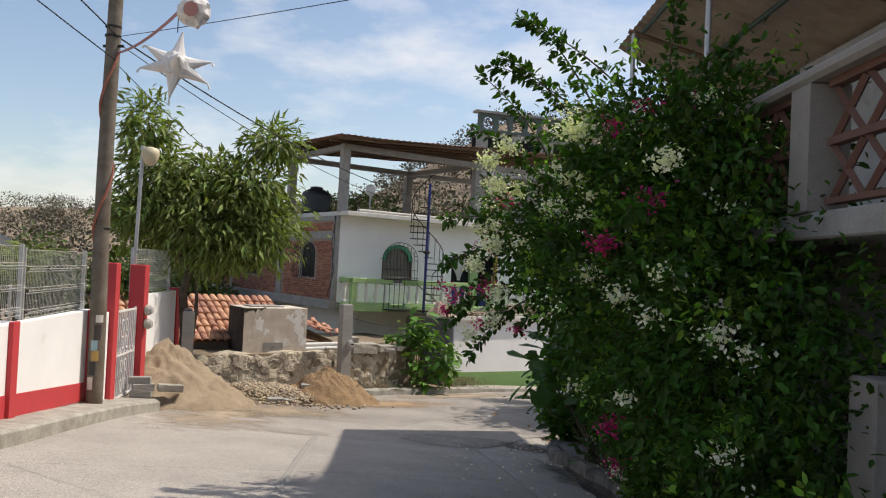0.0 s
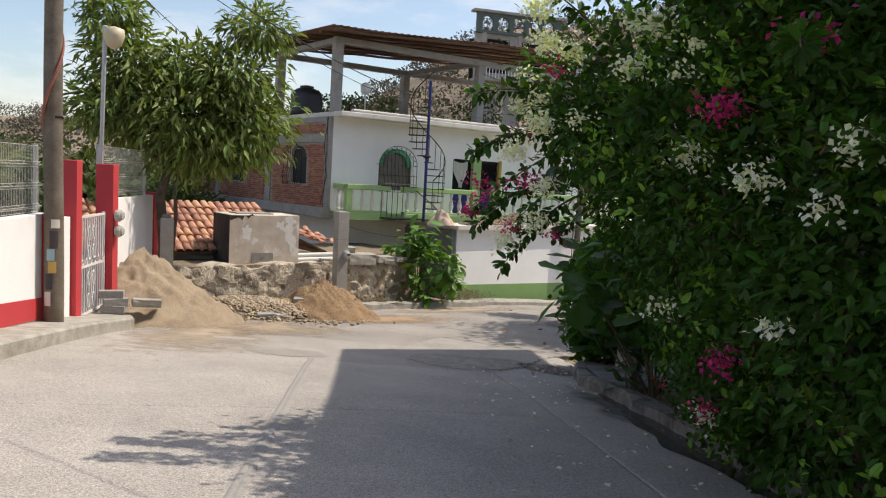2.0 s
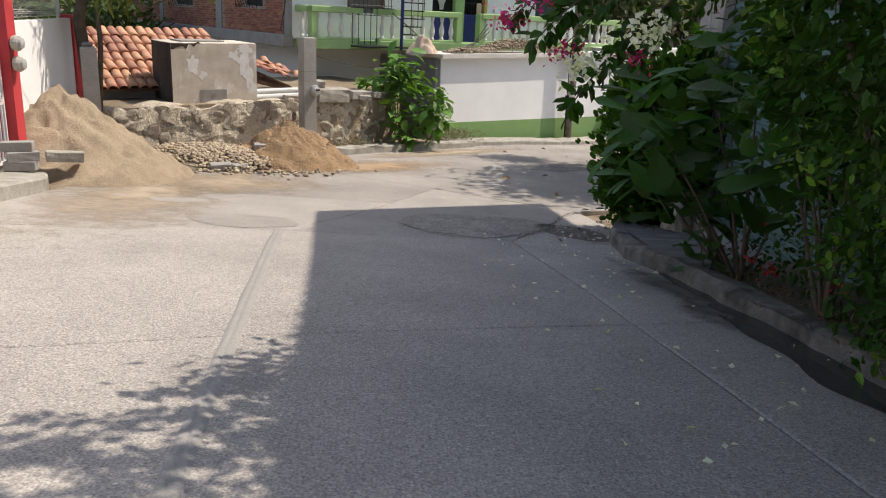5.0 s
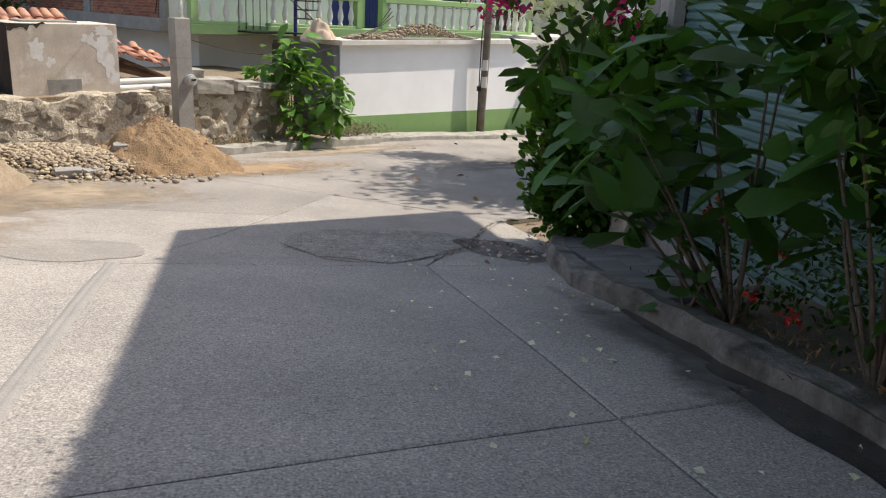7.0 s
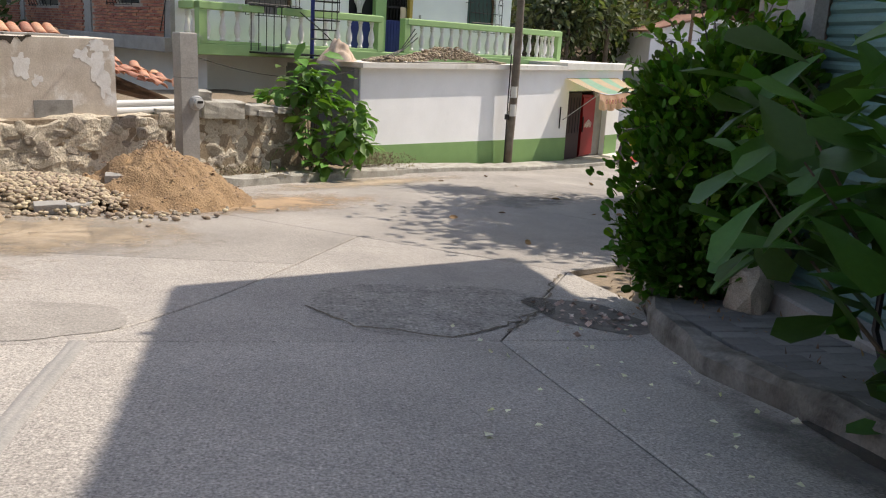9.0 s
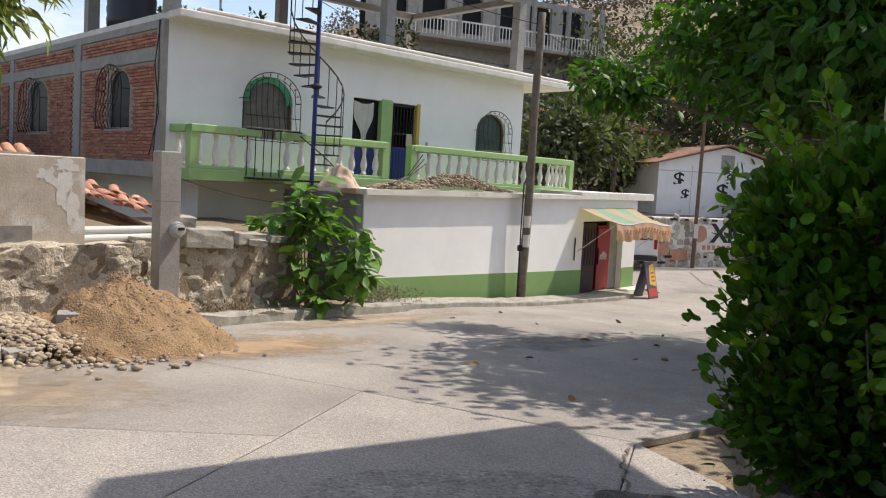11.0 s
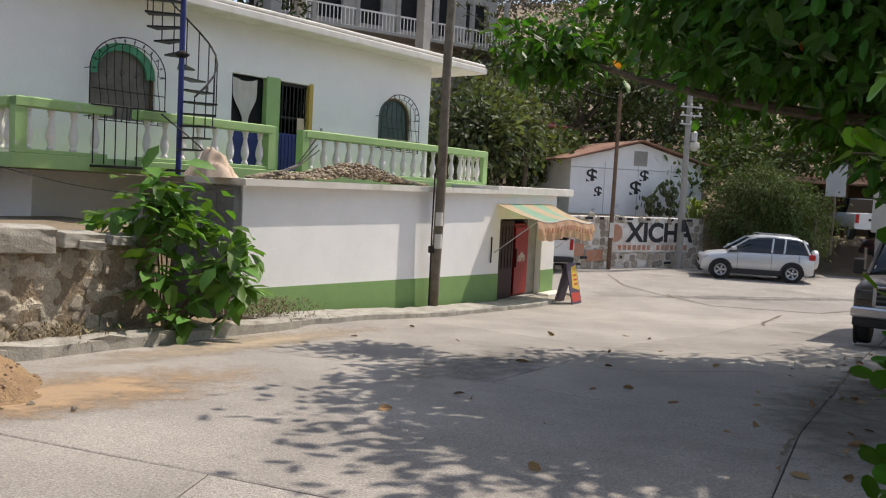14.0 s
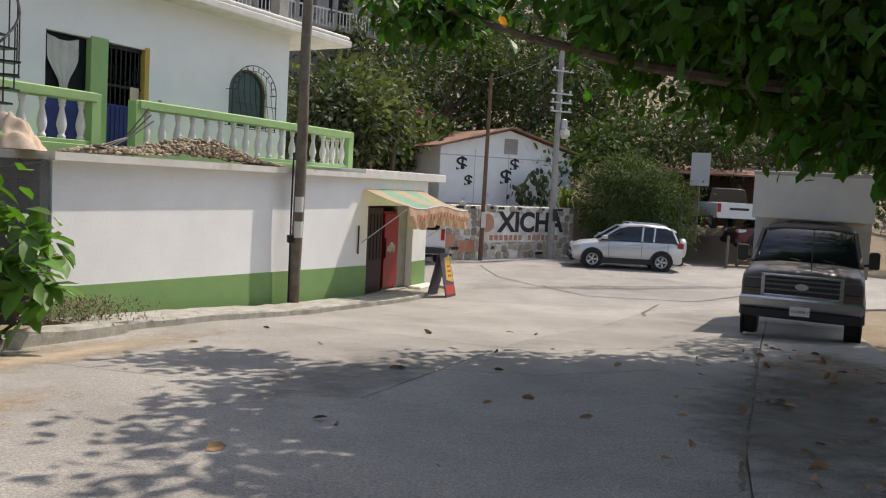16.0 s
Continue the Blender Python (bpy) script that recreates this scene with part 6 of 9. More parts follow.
# terrace rail with lattice panels
terracotta = plain("terracotta_lattice", (0.15, 0.075, 0.055), 0.85)
cream = material("cream_rail", (0.30, 0.275, 0.25), 0.85, (0.24, 0.22, 0.195), 3, 0.6, 40, 0.2, tone=0.1)
rail = part("terrace_rail", Mesh().box(2.40, -10, 2.86, 2.72, 9.0, 2.96, bevel=0.03), cream, right, "cream rail over terracotta lattice")
for y in (-7.0, -4.5, -2.0, 0.5, 3.0, 5.62, 8.6):
    part("rail_post", Mesh().box(2.42, y - 0.15, 1.98, 2.70, y + 0.15, 2.86, bevel=0.012), cream, rail)
for y0 in np.arange(3.2, 8.4, 0.44):
    if abs(y0 + 0.22 - 5.62) < 0.3:
        continue
    lat = Mesh()
    for z0 in (2.06, 2.45):
        lat.tube([(2.55, y0 + 0.02, z0), (2.55, y0 + 0.42, z0 + 0.36)], 0.03, 4).tube([(2.55, y0 + 0.42, z0), (2.55, y0 + 0.02, z0 + 0.36)], 0.03, 4)
    lat.box(2.51, y0, 2.03, 2.59, y0 + 0.44, 2.07).box(2.51, y0, 2.42, 2.59, y0 + 0.44, 2.47).box(2.51, y0, 2.81, 2.59, y0 + 0.44, 2.86)
    part("lattice", lat, terracotta, rail, "terracotta lattice block")
part("garden_pier", Mesh().box(2.34, 4.35, -1.2, 2.64, 4.65, 1.0, bevel=0.015), cream, right, "pale concrete pier")
# sheet roof on pipes
def sheet_z(x):
    return 6.3 - 0.30 * (x - 3.5)


rs = Mesh()
nr = 340
rows_y = np.linspace(-10, 17.2, nr)
rs.add([(x, y + (0.66 * (x - 3.5) if y > 14 and x > 3.5 else 0) * smooth(14, 17.2, y), sheet_z(x) + 0.016 * math.cos(i * math.pi / 2)) for i, y in enumerate(rows_y) for x in (3.5, 4.9, 6.5)], [(i * 3 + a, i * 3 + a + 1, i * 3 + a + 4, i * 3 + a + 3) for i in range(nr - 1) for a in range(2)])
rs.add([(x, y, sheet_z(x)) for y in (-10, 16.5) for x in (6.5, 9.2)], [(0, 1, 3, 2)])
part("sheet_roof", rs, pale_sheet, right, "weathered corrugated metal roof")
for x in (3.65, 5.0, 6.4):
    part("purlin", Mesh().tube([(x, -10, sheet_z(x) - 0.07), (x, 16.9, sheet_z(x) - 0.07)], 0.045, 6), plain("dark_green_steel", (0.03, 0.07, 0.06), 0.6), right)
for y in (-4, 1, 6, 11, 15.5):
    part("roof_pipe", Mesh().tube([(3.45, y, 1.98), (3.45, y, 6.15)], 0.045, 8), galvanised, right)
    part("roof_beam", Mesh().tube([(3.35, y, 6.16), (9.0, y, 4.47)], 0.05, 6), dark_wood, right)
# pavers behind the kerb
paver_mat = material("paver_grey", (0.20, 0.195, 0.185), 0.9, (0.14, 0.137, 0.13), 5, 0.7, 50, 0.4, single=0.2)
paving = thing("pavement_pavers", "dark grey paving bricks behind the kerb", "pavement", kind="structure")
pd = Mesh().box(0, 0, -0.06, 0.285, 0.145, 0.0, bevel=0.006).data("paver", paver_mat)
for i in range(3):
    for j in range(18):
        x, y = 2.14 + i * 0.295 + (j % 2) * 0.0, 12.0 + j * 0.152
        part("paver", pd, None, paving, m=pose(x, y, gz(x, y) + 0.175 + rngs.normal(0, 0.004), -5.0, 0, rngs.normal(0, 0.7)))
tagged(part("boulder", stones[2], m=pose(2.85, 14.45, gz(2.85, 14.45) + 0.32, 0, 12, 40) @ Matrix.Diagonal((0.42, 0.60, 0.46, 1))), "rough grey boulder beside the shutter", "stone")
hose = part("black_hose", Mesh().tube([(2.45, 12.3, gz(2.45, 12.3) + 0.18), (2.5, 12.55, -1.0), (2.55, 12.65, -0.45), (2.6, 12.7, 0.1)], 0.022, 6), cable_mat)
tagged(hose, "stiff black hose standing out of the pavers", "hose")
# water in the gutter, patches, grit
def road_patch(name, label, cx, cy, rx, ry, rot, mat, seed, lift=0.004, category="road"):
    v, f, seg, rings = [(cx, cy, gz(cx, cy) + lift)], [], 40, 4
    for i in range(1, rings + 1):
        for j in range(seg):
            t = 2 * math.pi * j / seg
            k = (1 + 0.22 * noise.noise(Vector((math.cos(t) * 1.4, math.sin(t) * 1.4, seed)))) * i / rings
            x, y = rx * k * math.cos(t), ry * k * math.sin(t)
            px, py = cx + x * math.cos(rot) - y * math.sin(rot), cy + x * math.sin(rot) + y * math.cos(rot)
            v.append((px, py, gz(px, py) + lift))
    for j in range(seg):
        f.append((0, 1 + j, 1 + (j + 1) % seg))
    for i in range(rings - 1):
        for j in range(seg):
            f.append((1 + i * seg + j, 1 + (i + 1) * seg + j, 1 + (i + 1) * seg + (j + 1) % seg, 1 + i * seg + (j + 1) % seg))
    return structure(name, Mesh().add(v, f), mat, label, True, category)


wet = material("wet_concrete", (0.05, 0.047, 0.043), 0.25, (0.07, 0.065, 0.06), 3, 0.7, 60, 0.2, tone=0.15)
grit = material("grit", (0.20, 0.18, 0.155), 0.95, (0.12, 0.11, 0.095), 8, 0.8, 60, 0.8, tone=0.3)
gw_pts = [(float(np.interp(y, [6, 9.6, 12.2, 13.6], [2.3, 2.14, 2.0, 1.9])), y) for y in np.arange(7.0, 12.3, 0.12)]
gutter = Mesh()
gutter.add([(x - k * (0.06 + 0.36 * math.sin(math.pi * (y - 6.95) / 5.3) * (0.7 + 0.5 * noise.noise(Vector((y * 1.3, 0, 0))))), y, gz(x, y) + 0.016) for x, y in gw_pts for k in (1.0, 0.5, -0.02)], [(j * 3 + a, j * 3 + a + 1, j * 3 + a + 4, j * 3 + a + 3) for j in range(len(gw_pts) - 1) for a in range(2)])
structure("gutter_water", gutter, wet, "dark wet streak in the gutter", False, "water")
road_patch("gutter_grit", "patch of washed grit by the kerb", 1.65, 14.75, 0.38, 0.62, 0.5, grit, 2.0)
road_patch("road_patch_1", "round smooth concrete patch in the road", -2.4, 13.98, 0.62, 0.62, 0.2, darker_concrete, 7.0)
road_patch("road_patch_2", "rough darker concrete patch with a broken rim", 0.35, 14.85, 1.05, 0.85, 0.5, material("rough_patch", (0.345, 0.32, 0.285), 0.95, (0.26, 0.24, 0.215), 3, 0.9, 34, 1.0, tone=0.35, depth=0.03, speck=0.4, speck_scale=30), 9.0)
for label, cx, cy, rx, ry, turn, tint, cut in (
        ("tan dust washed along the yard pavement", -4.1, 15.5, 1.6, 5.0, 0.1, ((0.42, 0.34, 0.25), (0.36, 0.29, 0.21)), 0.35),
        ("tan sand scattered over the road", -3.6, 17.6, 2.4, 1.9, 0.5, ((0.43, 0.35, 0.255), (0.37, 0.295, 0.21)), 0.45),
        # Damp by the gutter, spread wider and darkened for the kerbside shade.
        ("dark film for damp and shade beside the gutter", 1.85, 11.2, 0.45, 2.6, 0.06, ((0.15, 0.14, 0.128), (0.19, 0.178, 0.16)), 0.3),
        # Dark broken cover along the road edge beneath the tree.
        ("dark patchy film beneath the spreading tree", 6.8, 20.2, 1.6, 4.6, -0.82, ((0.15, 0.13, 0.105), (0.2, 0.175, 0.14)), 0.3),
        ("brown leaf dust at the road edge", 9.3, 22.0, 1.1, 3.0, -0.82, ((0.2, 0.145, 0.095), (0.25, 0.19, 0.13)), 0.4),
        ("tan dust along the shop pavement", 0.6, 24.6, 4.2, 0.8, 0.8, ((0.42, 0.335, 0.235), (0.37, 0.3, 0.22)), 0.35),
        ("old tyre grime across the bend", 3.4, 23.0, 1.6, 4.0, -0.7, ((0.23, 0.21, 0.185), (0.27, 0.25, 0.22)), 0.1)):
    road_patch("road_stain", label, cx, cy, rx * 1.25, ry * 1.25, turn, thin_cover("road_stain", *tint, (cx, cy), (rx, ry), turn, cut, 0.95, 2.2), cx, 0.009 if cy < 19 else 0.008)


def crack(points, width, seed):
    """A dirt-filled crack that wanders along points."""
    g = np.random.default_rng(seed)
    pts = ring_path(points, 0.09)
    v = []
    for k, (x, y) in enumerate(pts):
        x1, y1 = pts[min(k + 1, len(pts) - 1)]
        x0, y0 = pts[max(k - 1, 0)]
        d = Vector((x1 - x0, y1 - y0, 0)).normalized()
        o, w = g.normal(0, 0.018), width * g.uniform(0.3, 1.0)
        v += [(x - d.y * (o + e * w), y + d.x * (o + e * w), gz(x, y) + 0.011) for e in (-0.5, 0.5)]
    tagged(part("road_crack", Mesh().add(v, [(2 * k, 2 * k + 2, 2 * k + 3, 2 * k + 1) for k in range(len(pts) - 1)]), soil), "dirt-filled crack in the concrete road", "crack", "road cracks", "structure")


for k, (points, width) in enumerate((
        (((-0.61, 14.76), (-0.28, 14.18), (0.38, 13.94), (0.86, 14.33), (1.23, 14.8)), 0.03), (((0.8, 14.12), (1.32, 14.91), (1.7, 15.95), (1.93, 16.48)), 0.03),
        (((13.73, 35.68), (13.56, 35.11), (13.8, 33.48), (15.02, 32.82), (16.42, 32.16), (18.89, 32.96)), 0.12), (((12.6, 29.62), (13.2, 30.4), (14.77, 31.71)), 0.10),
        (((12.47, 28.54), (12.93, 27.53), (13.3, 26.9)), 0.06), (((14.26, 40.66), (13.26, 37.62), (13.47, 35.12)), 0.07), (((4.24, 18.57), (6.2, 20.4), (8.1, 22.1), (10.02, 23.91)), 0.05),
        (((2.0, 24.9), (3.6, 23.4), (5.3, 22.4), (7.0, 22.5)), 0.025))):
    crack(points, width, 40 + k)
road_patch("road_stain", "damp dark strip across the street", 16.8, 34.9, 6.5, 0.75, -0.06, thin_cover("damp_strip", (0.15, 0.135, 0.12), (0.20, 0.18, 0.16), (16.8, 34.9), (6.2, 0.55), -0.06, 0.4, 0.8, 1.6), 5.0, 0.008)

# ---- retaining wall, shed and street beyond ----
RET = along((12.3, 42.0), (20.6, 44.3), 0)
RL = run_len((12.3, 42.0), (20.6, 44.3))
mural_white = material("flaking_mural_paint", (0.78, 0.76, 0.72), 0.9, (0.60, 0.53, 0.46), 2.2, 0.9, 30, 0.4, tone=0.15, stain=(0.20, 0.16, 0.13), stain_scale=1.6, stain_cut=0.55)
mural_orange = material("faded_orange_paint", (0.50, 0.20, 0.11), 0.9, (0.46, 0.30, 0.22), 5, 0.8, 30, 0.3)
mural_black = plain("black_sign_paint", (0.03, 0.03, 0.032), 0.8)
ret = thing("wall_retaining", "stone retaining wall with flaking painted lettering", "wall", RET, kind="structure")
part("core", Mesh().box(0, 0, -4.0, RL, 0.4, -1.02, bevel=0.03), mural_white, ret)
for i in range(26):
    for j in range(7):
        if rngs.uniform() < 0.25:
            continue
        part("stone", stones[rngs.integers(6)], None, ret, m=pose(0.2 + i * RL / 26 + rngs.normal(0, 0.05), -0.005, -2.95 + j * 0.3 + rngs.normal(0, 0.04), 0, rngs.uniform(-25, 25), 0) @ Matrix.Diagonal((0.30, 0.09 if 1.0 < j < 6 else 0.16, 0.27, 1)))
part("sign_field", Mesh().box(3.3, -0.075, -2.45, 7.6, -0.06, -1.3, bevel=0.01), mural_white, ret, "whitewashed field behind the lettering")
letters("mural_lettering", "XICHA", 1.08, mural_black, ret, pose(5.95, -0.082, -1.68, 90, 0, 0) @ Matrix.Diagonal((1.14, 1, 1, 1)), 0.004, "bold black letters", 0.035)
part("mural_emblem", Mesh().lathe(((0.36, 0), (0.36, 0.006), (0.02, 0.008)), 20, pose(3.45, -0.078, -1.68, 90, 0, 0)), mural_orange, ret, "faded orange disc")
for k in range(15):
    if k == 7:
        continue
    part("mural_line", Mesh().box(3.6 + k * 0.27, -0.085, -2.36, 3.78 + k * 0.27, -0.078, -2.16), mural_orange, ret)
for k in range(16):
    x, z = rngs.uniform(0.3, 7.6), rngs.choice([-2.7, -2.95, -1.15])
    part("faded_writing", Mesh().box(x, -0.09, z, x + rngs.uniform(0.12, 0.4), -0.082, z + 0.1), mural_black, ret)
for x, z, w, h in ((0.6, -2.6, 1.2, 0.5), (1.9, -2.8, 0.9, 0.45)):
    part("orange_patch", Mesh().box(x, -0.088, z, x + w, -0.08, z + h, bevel=0.002), mural_orange, ret)

shed = thing("graffiti_shed", "white sheet-walled shed with black graffiti and low gable roof", "shed", pose(14.9, 45.85, -1.05, 0, 0, 0))
SW = 6.5
shed_white = material("shed_sheet", (0.84, 0.85, 0.86), 0.6, (0.76, 0.76, 0.76), 1.5, 0.7, 30, 0.1, tone=0.05, stain=(0.45, 0.43, 0.40), stain_scale=1.4, stain_cut=0.63)
part("front_wall", Mesh().prism(((0, 0), (SW, 0), (SW, 0.1), (0, 0.1)), 0, 2.35), shed_white, shed)
gab = Mesh()
gab.add([(0, 0, 2.35), (SW, 0, 2.35), (SW * 0.5, 0, 3.2), (0, 0.1, 2.35), (SW, 0.1, 2.35), (SW * 0.5, 0.1, 3.2)], [(0, 1, 2), (5, 4, 3), (0, 2, 5, 3), (2, 1, 4, 5)])
part("gable", gab, shed_white, shed)
part("side_wall", Mesh().box(0, 0.1, 0, 0.1, 5, 2.35), shed_white, shed)
part("side_wall", Mesh().box(SW - 0.1, 0.1, 0, SW, 5, 2.35), shed_white, shed)
for s in (0, 1):
    x0 = -0.35 if s == 0 else SW + 0.35
    rf = Mesh()
    zz = 2.30
    rf.add([(x0, -0.35, zz), (SW / 2, -0.35, 3.27), (SW / 2, 5.2, 3.27), (x0, 5.2, zz), (x0, -0.35, zz + 0.07), (SW / 2, -0.35, 3.34), (SW / 2, 5.2, 3.34), (x0, 5.2, zz + 0.07)], [(0, 1, 2, 3), (7, 6, 5, 4), (0, 4, 5, 1), (1, 5, 6, 2), (2, 6, 7, 3), (3, 7, 4, 0)])
    part("roof", rf, rust_sheet, shed, "dark roof edge")
part("vent_panel", Mesh().box(3.0, -0.02, 2.2, 3.65, 0.0, 2.85, bevel=0.004), grey_concrete, shed, "grey vent panel")
for x in (1.62, 3.25, 4.88):
    part("sheet_seam", Mesh().box(x - 0.012, -0.012, 0.05, x + 0.012, 0.0, 2.3), galvanised, shed)
part("rail_line", Mesh().box(0, -0.015, 2.0, SW, 0.0, 2.04), galvanised, shed)
for x, z, s in ((1.0, 1.62, 0.66), (1.35, 0.95, 0.5), (3.15, 1.15, 0.72), (3.55, 1.72, 0.58)):
    letters("graffiti", "$", s * 1.35, mural_black, shed, pose(x, -0.014, z, 90, 0, 0) @ Matrix.Diagonal((1.25, 1, 1, 1)), 0.002, "black sprayed sign")

steel_pole = thing("street_pole", "dark slim timber pole with a paper notice", "pole", pose(15.2, 42.45, -3.15))
part("shaft", Mesh().tube([(0, 0, 0), (0.05, 0, 7.0)], 0.09, 8, 0.07), dark_wood, steel_pole)
part("notice", Mesh().box(-0.1, -0.10, 1.3, 0.1, -0.09, 1.9), notices[0][0], steel_pole)
conc_pole = thing("concrete_utility_pole", "pale concrete utility pole with lamp and insulators", "pole", pose(18.9, 43.35, -3.15))
part("shaft", Mesh().tube([(0, 0, 0), (0, 0, 9.2)], 0.15, 10, 0.1), grey_concrete, conc_pole)
part("stencil", Mesh().box(-0.1, -0.22, 1.6, 0.1, -0.205, 2.1), mural_black, conc_pole)
part("lamp_head", Mesh().lathe(((0.05, 0.15), (0.2, 0.1), (0.22, -0.1), (0.12, -0.25)), 12, pose(0.28, -0.1, 5.2)), plain("street_lamp_head", (0.6, 0.57, 0.5), 0.4), conc_pole)
part("lamp_can", Mesh().lathe(((0.14, 0), (0.14, 0.35), (0.05, 0.4)), 12, pose(0.24, -0.1, 5.35)), galvanised, conc_pole)
for z in (6.0, 6.35, 6.7, 7.6):
    part("crossarm", Mesh().box(-0.5, -0.2, z, 0.5, -0.14, z + 0.06), galvanised, conc_pole)
    for x in (-0.4, 0.0, 0.4):
        part("insulator", Mesh().lathe(((0.03, 0), (0.05, 0.06), (0.03, 0.12)), 8, pose(x, -0.17, z + 0.06)), old_white, conc_pole)

# timber lean-to and sheet behind the parked cars
leanto = thing("timber_shelter", "dark open timber shelter with a sheet roof", "shelter", pose(29.0, 45.5, -1.7, 0, 0, -35))
for x in (-3.0, 0.0, 3.0):
    part("post", Mesh().tube([(x, 0, 0), (x, 0, 2.6)], 0.09, 8), dark_wood, leanto)
part("sheet_roof", Mesh().box(-3.6, -0.8, 2.6, 3.6, 4.0, 2.68, m=pose(0, 0, 0, 6, 0, 0)), rust_sheet, leanto)
part("back_wall", Mesh().box(-3.4, 3.6, 0, 3.4, 3.7, 2.9), dark_wood, leanto)
post_sheet = thing("metal_sheet_sign", "pale blank metal sheet on a post", "sign", pose(24.6, 41.2, -2.2, 0, 0, -35))
part("post", Mesh().tube([(0, 0.05, 0), (0, 0.05, 3.6)], 0.05, 6), wood_pole, post_sheet)
part("sheet", Mesh().box(-0.38, 0, 2.4, 0.38, 0.03, 3.75, bevel=0.004), plain("pale_sheet_metal", (0.34, 0.36, 0.37), 0.6), post_sheet)
for x, y, h in ((25.2, 40.0, 1.5), (26.4, 40.6, 1.4), (23.9, 41.4, 2.6)):
    fp = thing("fence_stake", "leaning grey timber stake on the verge", "stake", pose(x, y, terrain(x, y) - 0.1), "verge stakes")
    part("stake", Mesh().tube([(0, 0, 0), (0.06, 0.03, h)], 0.07, 7, 0.06), wood_pole, fp)

# hillside house behind
hh = thing("hillside_house", "grey multi-storey house with railed galleries on the hillside", "house", pose(2.0, 56.0, 1.0, 0, 0, 18))
part("wall", walling(Mesh(), 15.0, 0.0, 9.9, 0.0, 0.25, tuple((0.8 + k * 2.4, 2.4 + k * 2.4, 7.4, 9.6) for k in range(6))), grey_concrete, hh)
# Black panel painted as room shade behind the gallery openings.
part("dark_room", Mesh().box(0.3, 1.8, 6.8, 14.8, 1.9, 9.8), room_shade, hh)
for z in (6.9,):
    part("gallery_slab", Mesh().box(-0.3, -1.4, z - 0.2, 15.3, 0.0, z, bevel=0.02), grey_concrete, hh)
    part("gallery_rail", Mesh().box(-0.2, -1.35, z + 0.85, 15.2, -1.27, z + 0.93), white_iron, hh)
    for k in range(7):
        part("gallery_column", Mesh().box(0.0 + k * 2.45, -1.35, z, 0.22 + k * 2.45, -1.13, z + 2.8), grey_concrete, hh)
    rr = Mesh()
    for x in np.arange(0.1, 15.2, 0.22):
        rr.box(x, -1.33, z, x + 0.04, -1.29, z + 0.86)
    tagged(part("rail_infill", rr, white_iron, hh), kind="stuff")
for k in range(6):
    part("window", Mesh().box(0.9 + k * 2.4, 0.28, 7.4, 2.3 + k * 2.4, 0.32, 9.6), dark_glass, hh)
arc = walling(Mesh(), 6.0, 9.9, 11.2, -0.2, 0.1, tuple((0.35 + k * 1.1, 1.15 + k * 1.1, 10.1, 11.0, 1.0) for k in range(5)))
part("roof_arcade", arc, plain("dark_green_arcade", (0.10, 0.13, 0.12), 0.8), hh, "dark arcade on the roof")
part("roof_cap", Mesh().box(-0.3, -0.4, 11.2, 6.3, 0.3, 11.35), grey_concrete, hh)
red_house = thing("red_roof_house", "small house with a red roof on the slope behind", "house", pose(13.5, 52.0, 1.2, 0, 0, 20))
part("wall", Mesh().box(0, 0, 0, 5, 4, 2.0), plain("ochre_house", (0.30, 0.16, 0.09), 0.9), red_house)
part("roof", Mesh().add([(-0.4, -0.5, 1.9), (5.4, -0.5, 1.9), (5.4, 4.4, 3.0), (-0.4, 4.4, 3.0), (-0.4, -0.5, 2.0), (5.4, -0.5, 2.0), (5.4, 4.4, 3.1), (-0.4, 4.4, 3.1)], [(3, 2, 1, 0), (4, 5, 6, 7), (0, 1, 5, 4), (1, 2, 6, 5), (2, 3, 7, 6), (3, 0, 4, 7)]), plain("red_roof", (0.33, 0.06, 0.045), 0.7), red_house, "faded red roof")
# Flat black panel on the wall, painted as a shaded opening.
part("opening", Mesh().box(0.8, -0.02, 0.3, 4.2, 0.0, 1.6), room_shade, red_house)
tarp = thing("dark_canopy", "dark plastic canopy in the yard beyond the fence", "canopy", pose(-15.5, 26.0, -1.8))
part("canopy", Mesh().lathe(((1.7, 3.3), (1.5, 3.6), (0.6, 3.95), (0.1, 4.0)), 14), plain("dark_canopy_plastic", (0.03, 0.033, 0.04), 0.6), tarp)
for x, y in ((-1.2, -1.2), (1.2, -1.2), (1.2, 1.2), (-1.2, 1.2)):
    part("leg", Mesh().tube([(x, y, 0), (x, y, 3.4)], 0.04, 6), galvanised, tarp)
goal = thing("goal_post", "thin pipe goal post standing in the yard", "goal post", pose(-11.5, 20.5, -2.0))
part("upright", Mesh().tube([(0, 0, 0), (0, 0, 3.6)], 0.03, 6), galvanised, goal)
part("upright", Mesh().tube([(-2.2, 0.5, 0), (-2.2, 0.5, 3.6)], 0.03, 6), galvanised, goal)
part("crossbar", Mesh().tube([(0, 0, 3.55), (-2.2, 0.5, 3.55)], 0.03, 6), galvanised, goal)
for x, y, w in ((-8.5, 12.5, 2.2), (-9.5, 16.0, 2.6)):
    low = thing("yard_shelter", "pale low shelter behind the wire fence", "shelter", pose(x, y, gz(x, y) - 0.5, 0, 0, 80))
    part("sheet", Mesh().box(-w, -1.0, 1.55, w, 1.0, 1.6), galvanised, low)
    for px in (-w + 0.2, w - 0.2):
        for py in (-0.9, 0.9):
            part("leg", Mesh().tube([(px, py, 0), (px, py, 1.55)], 0.04, 6), galvanised, low)

# ---- planting ----
rng = np.random.default_rng(11)


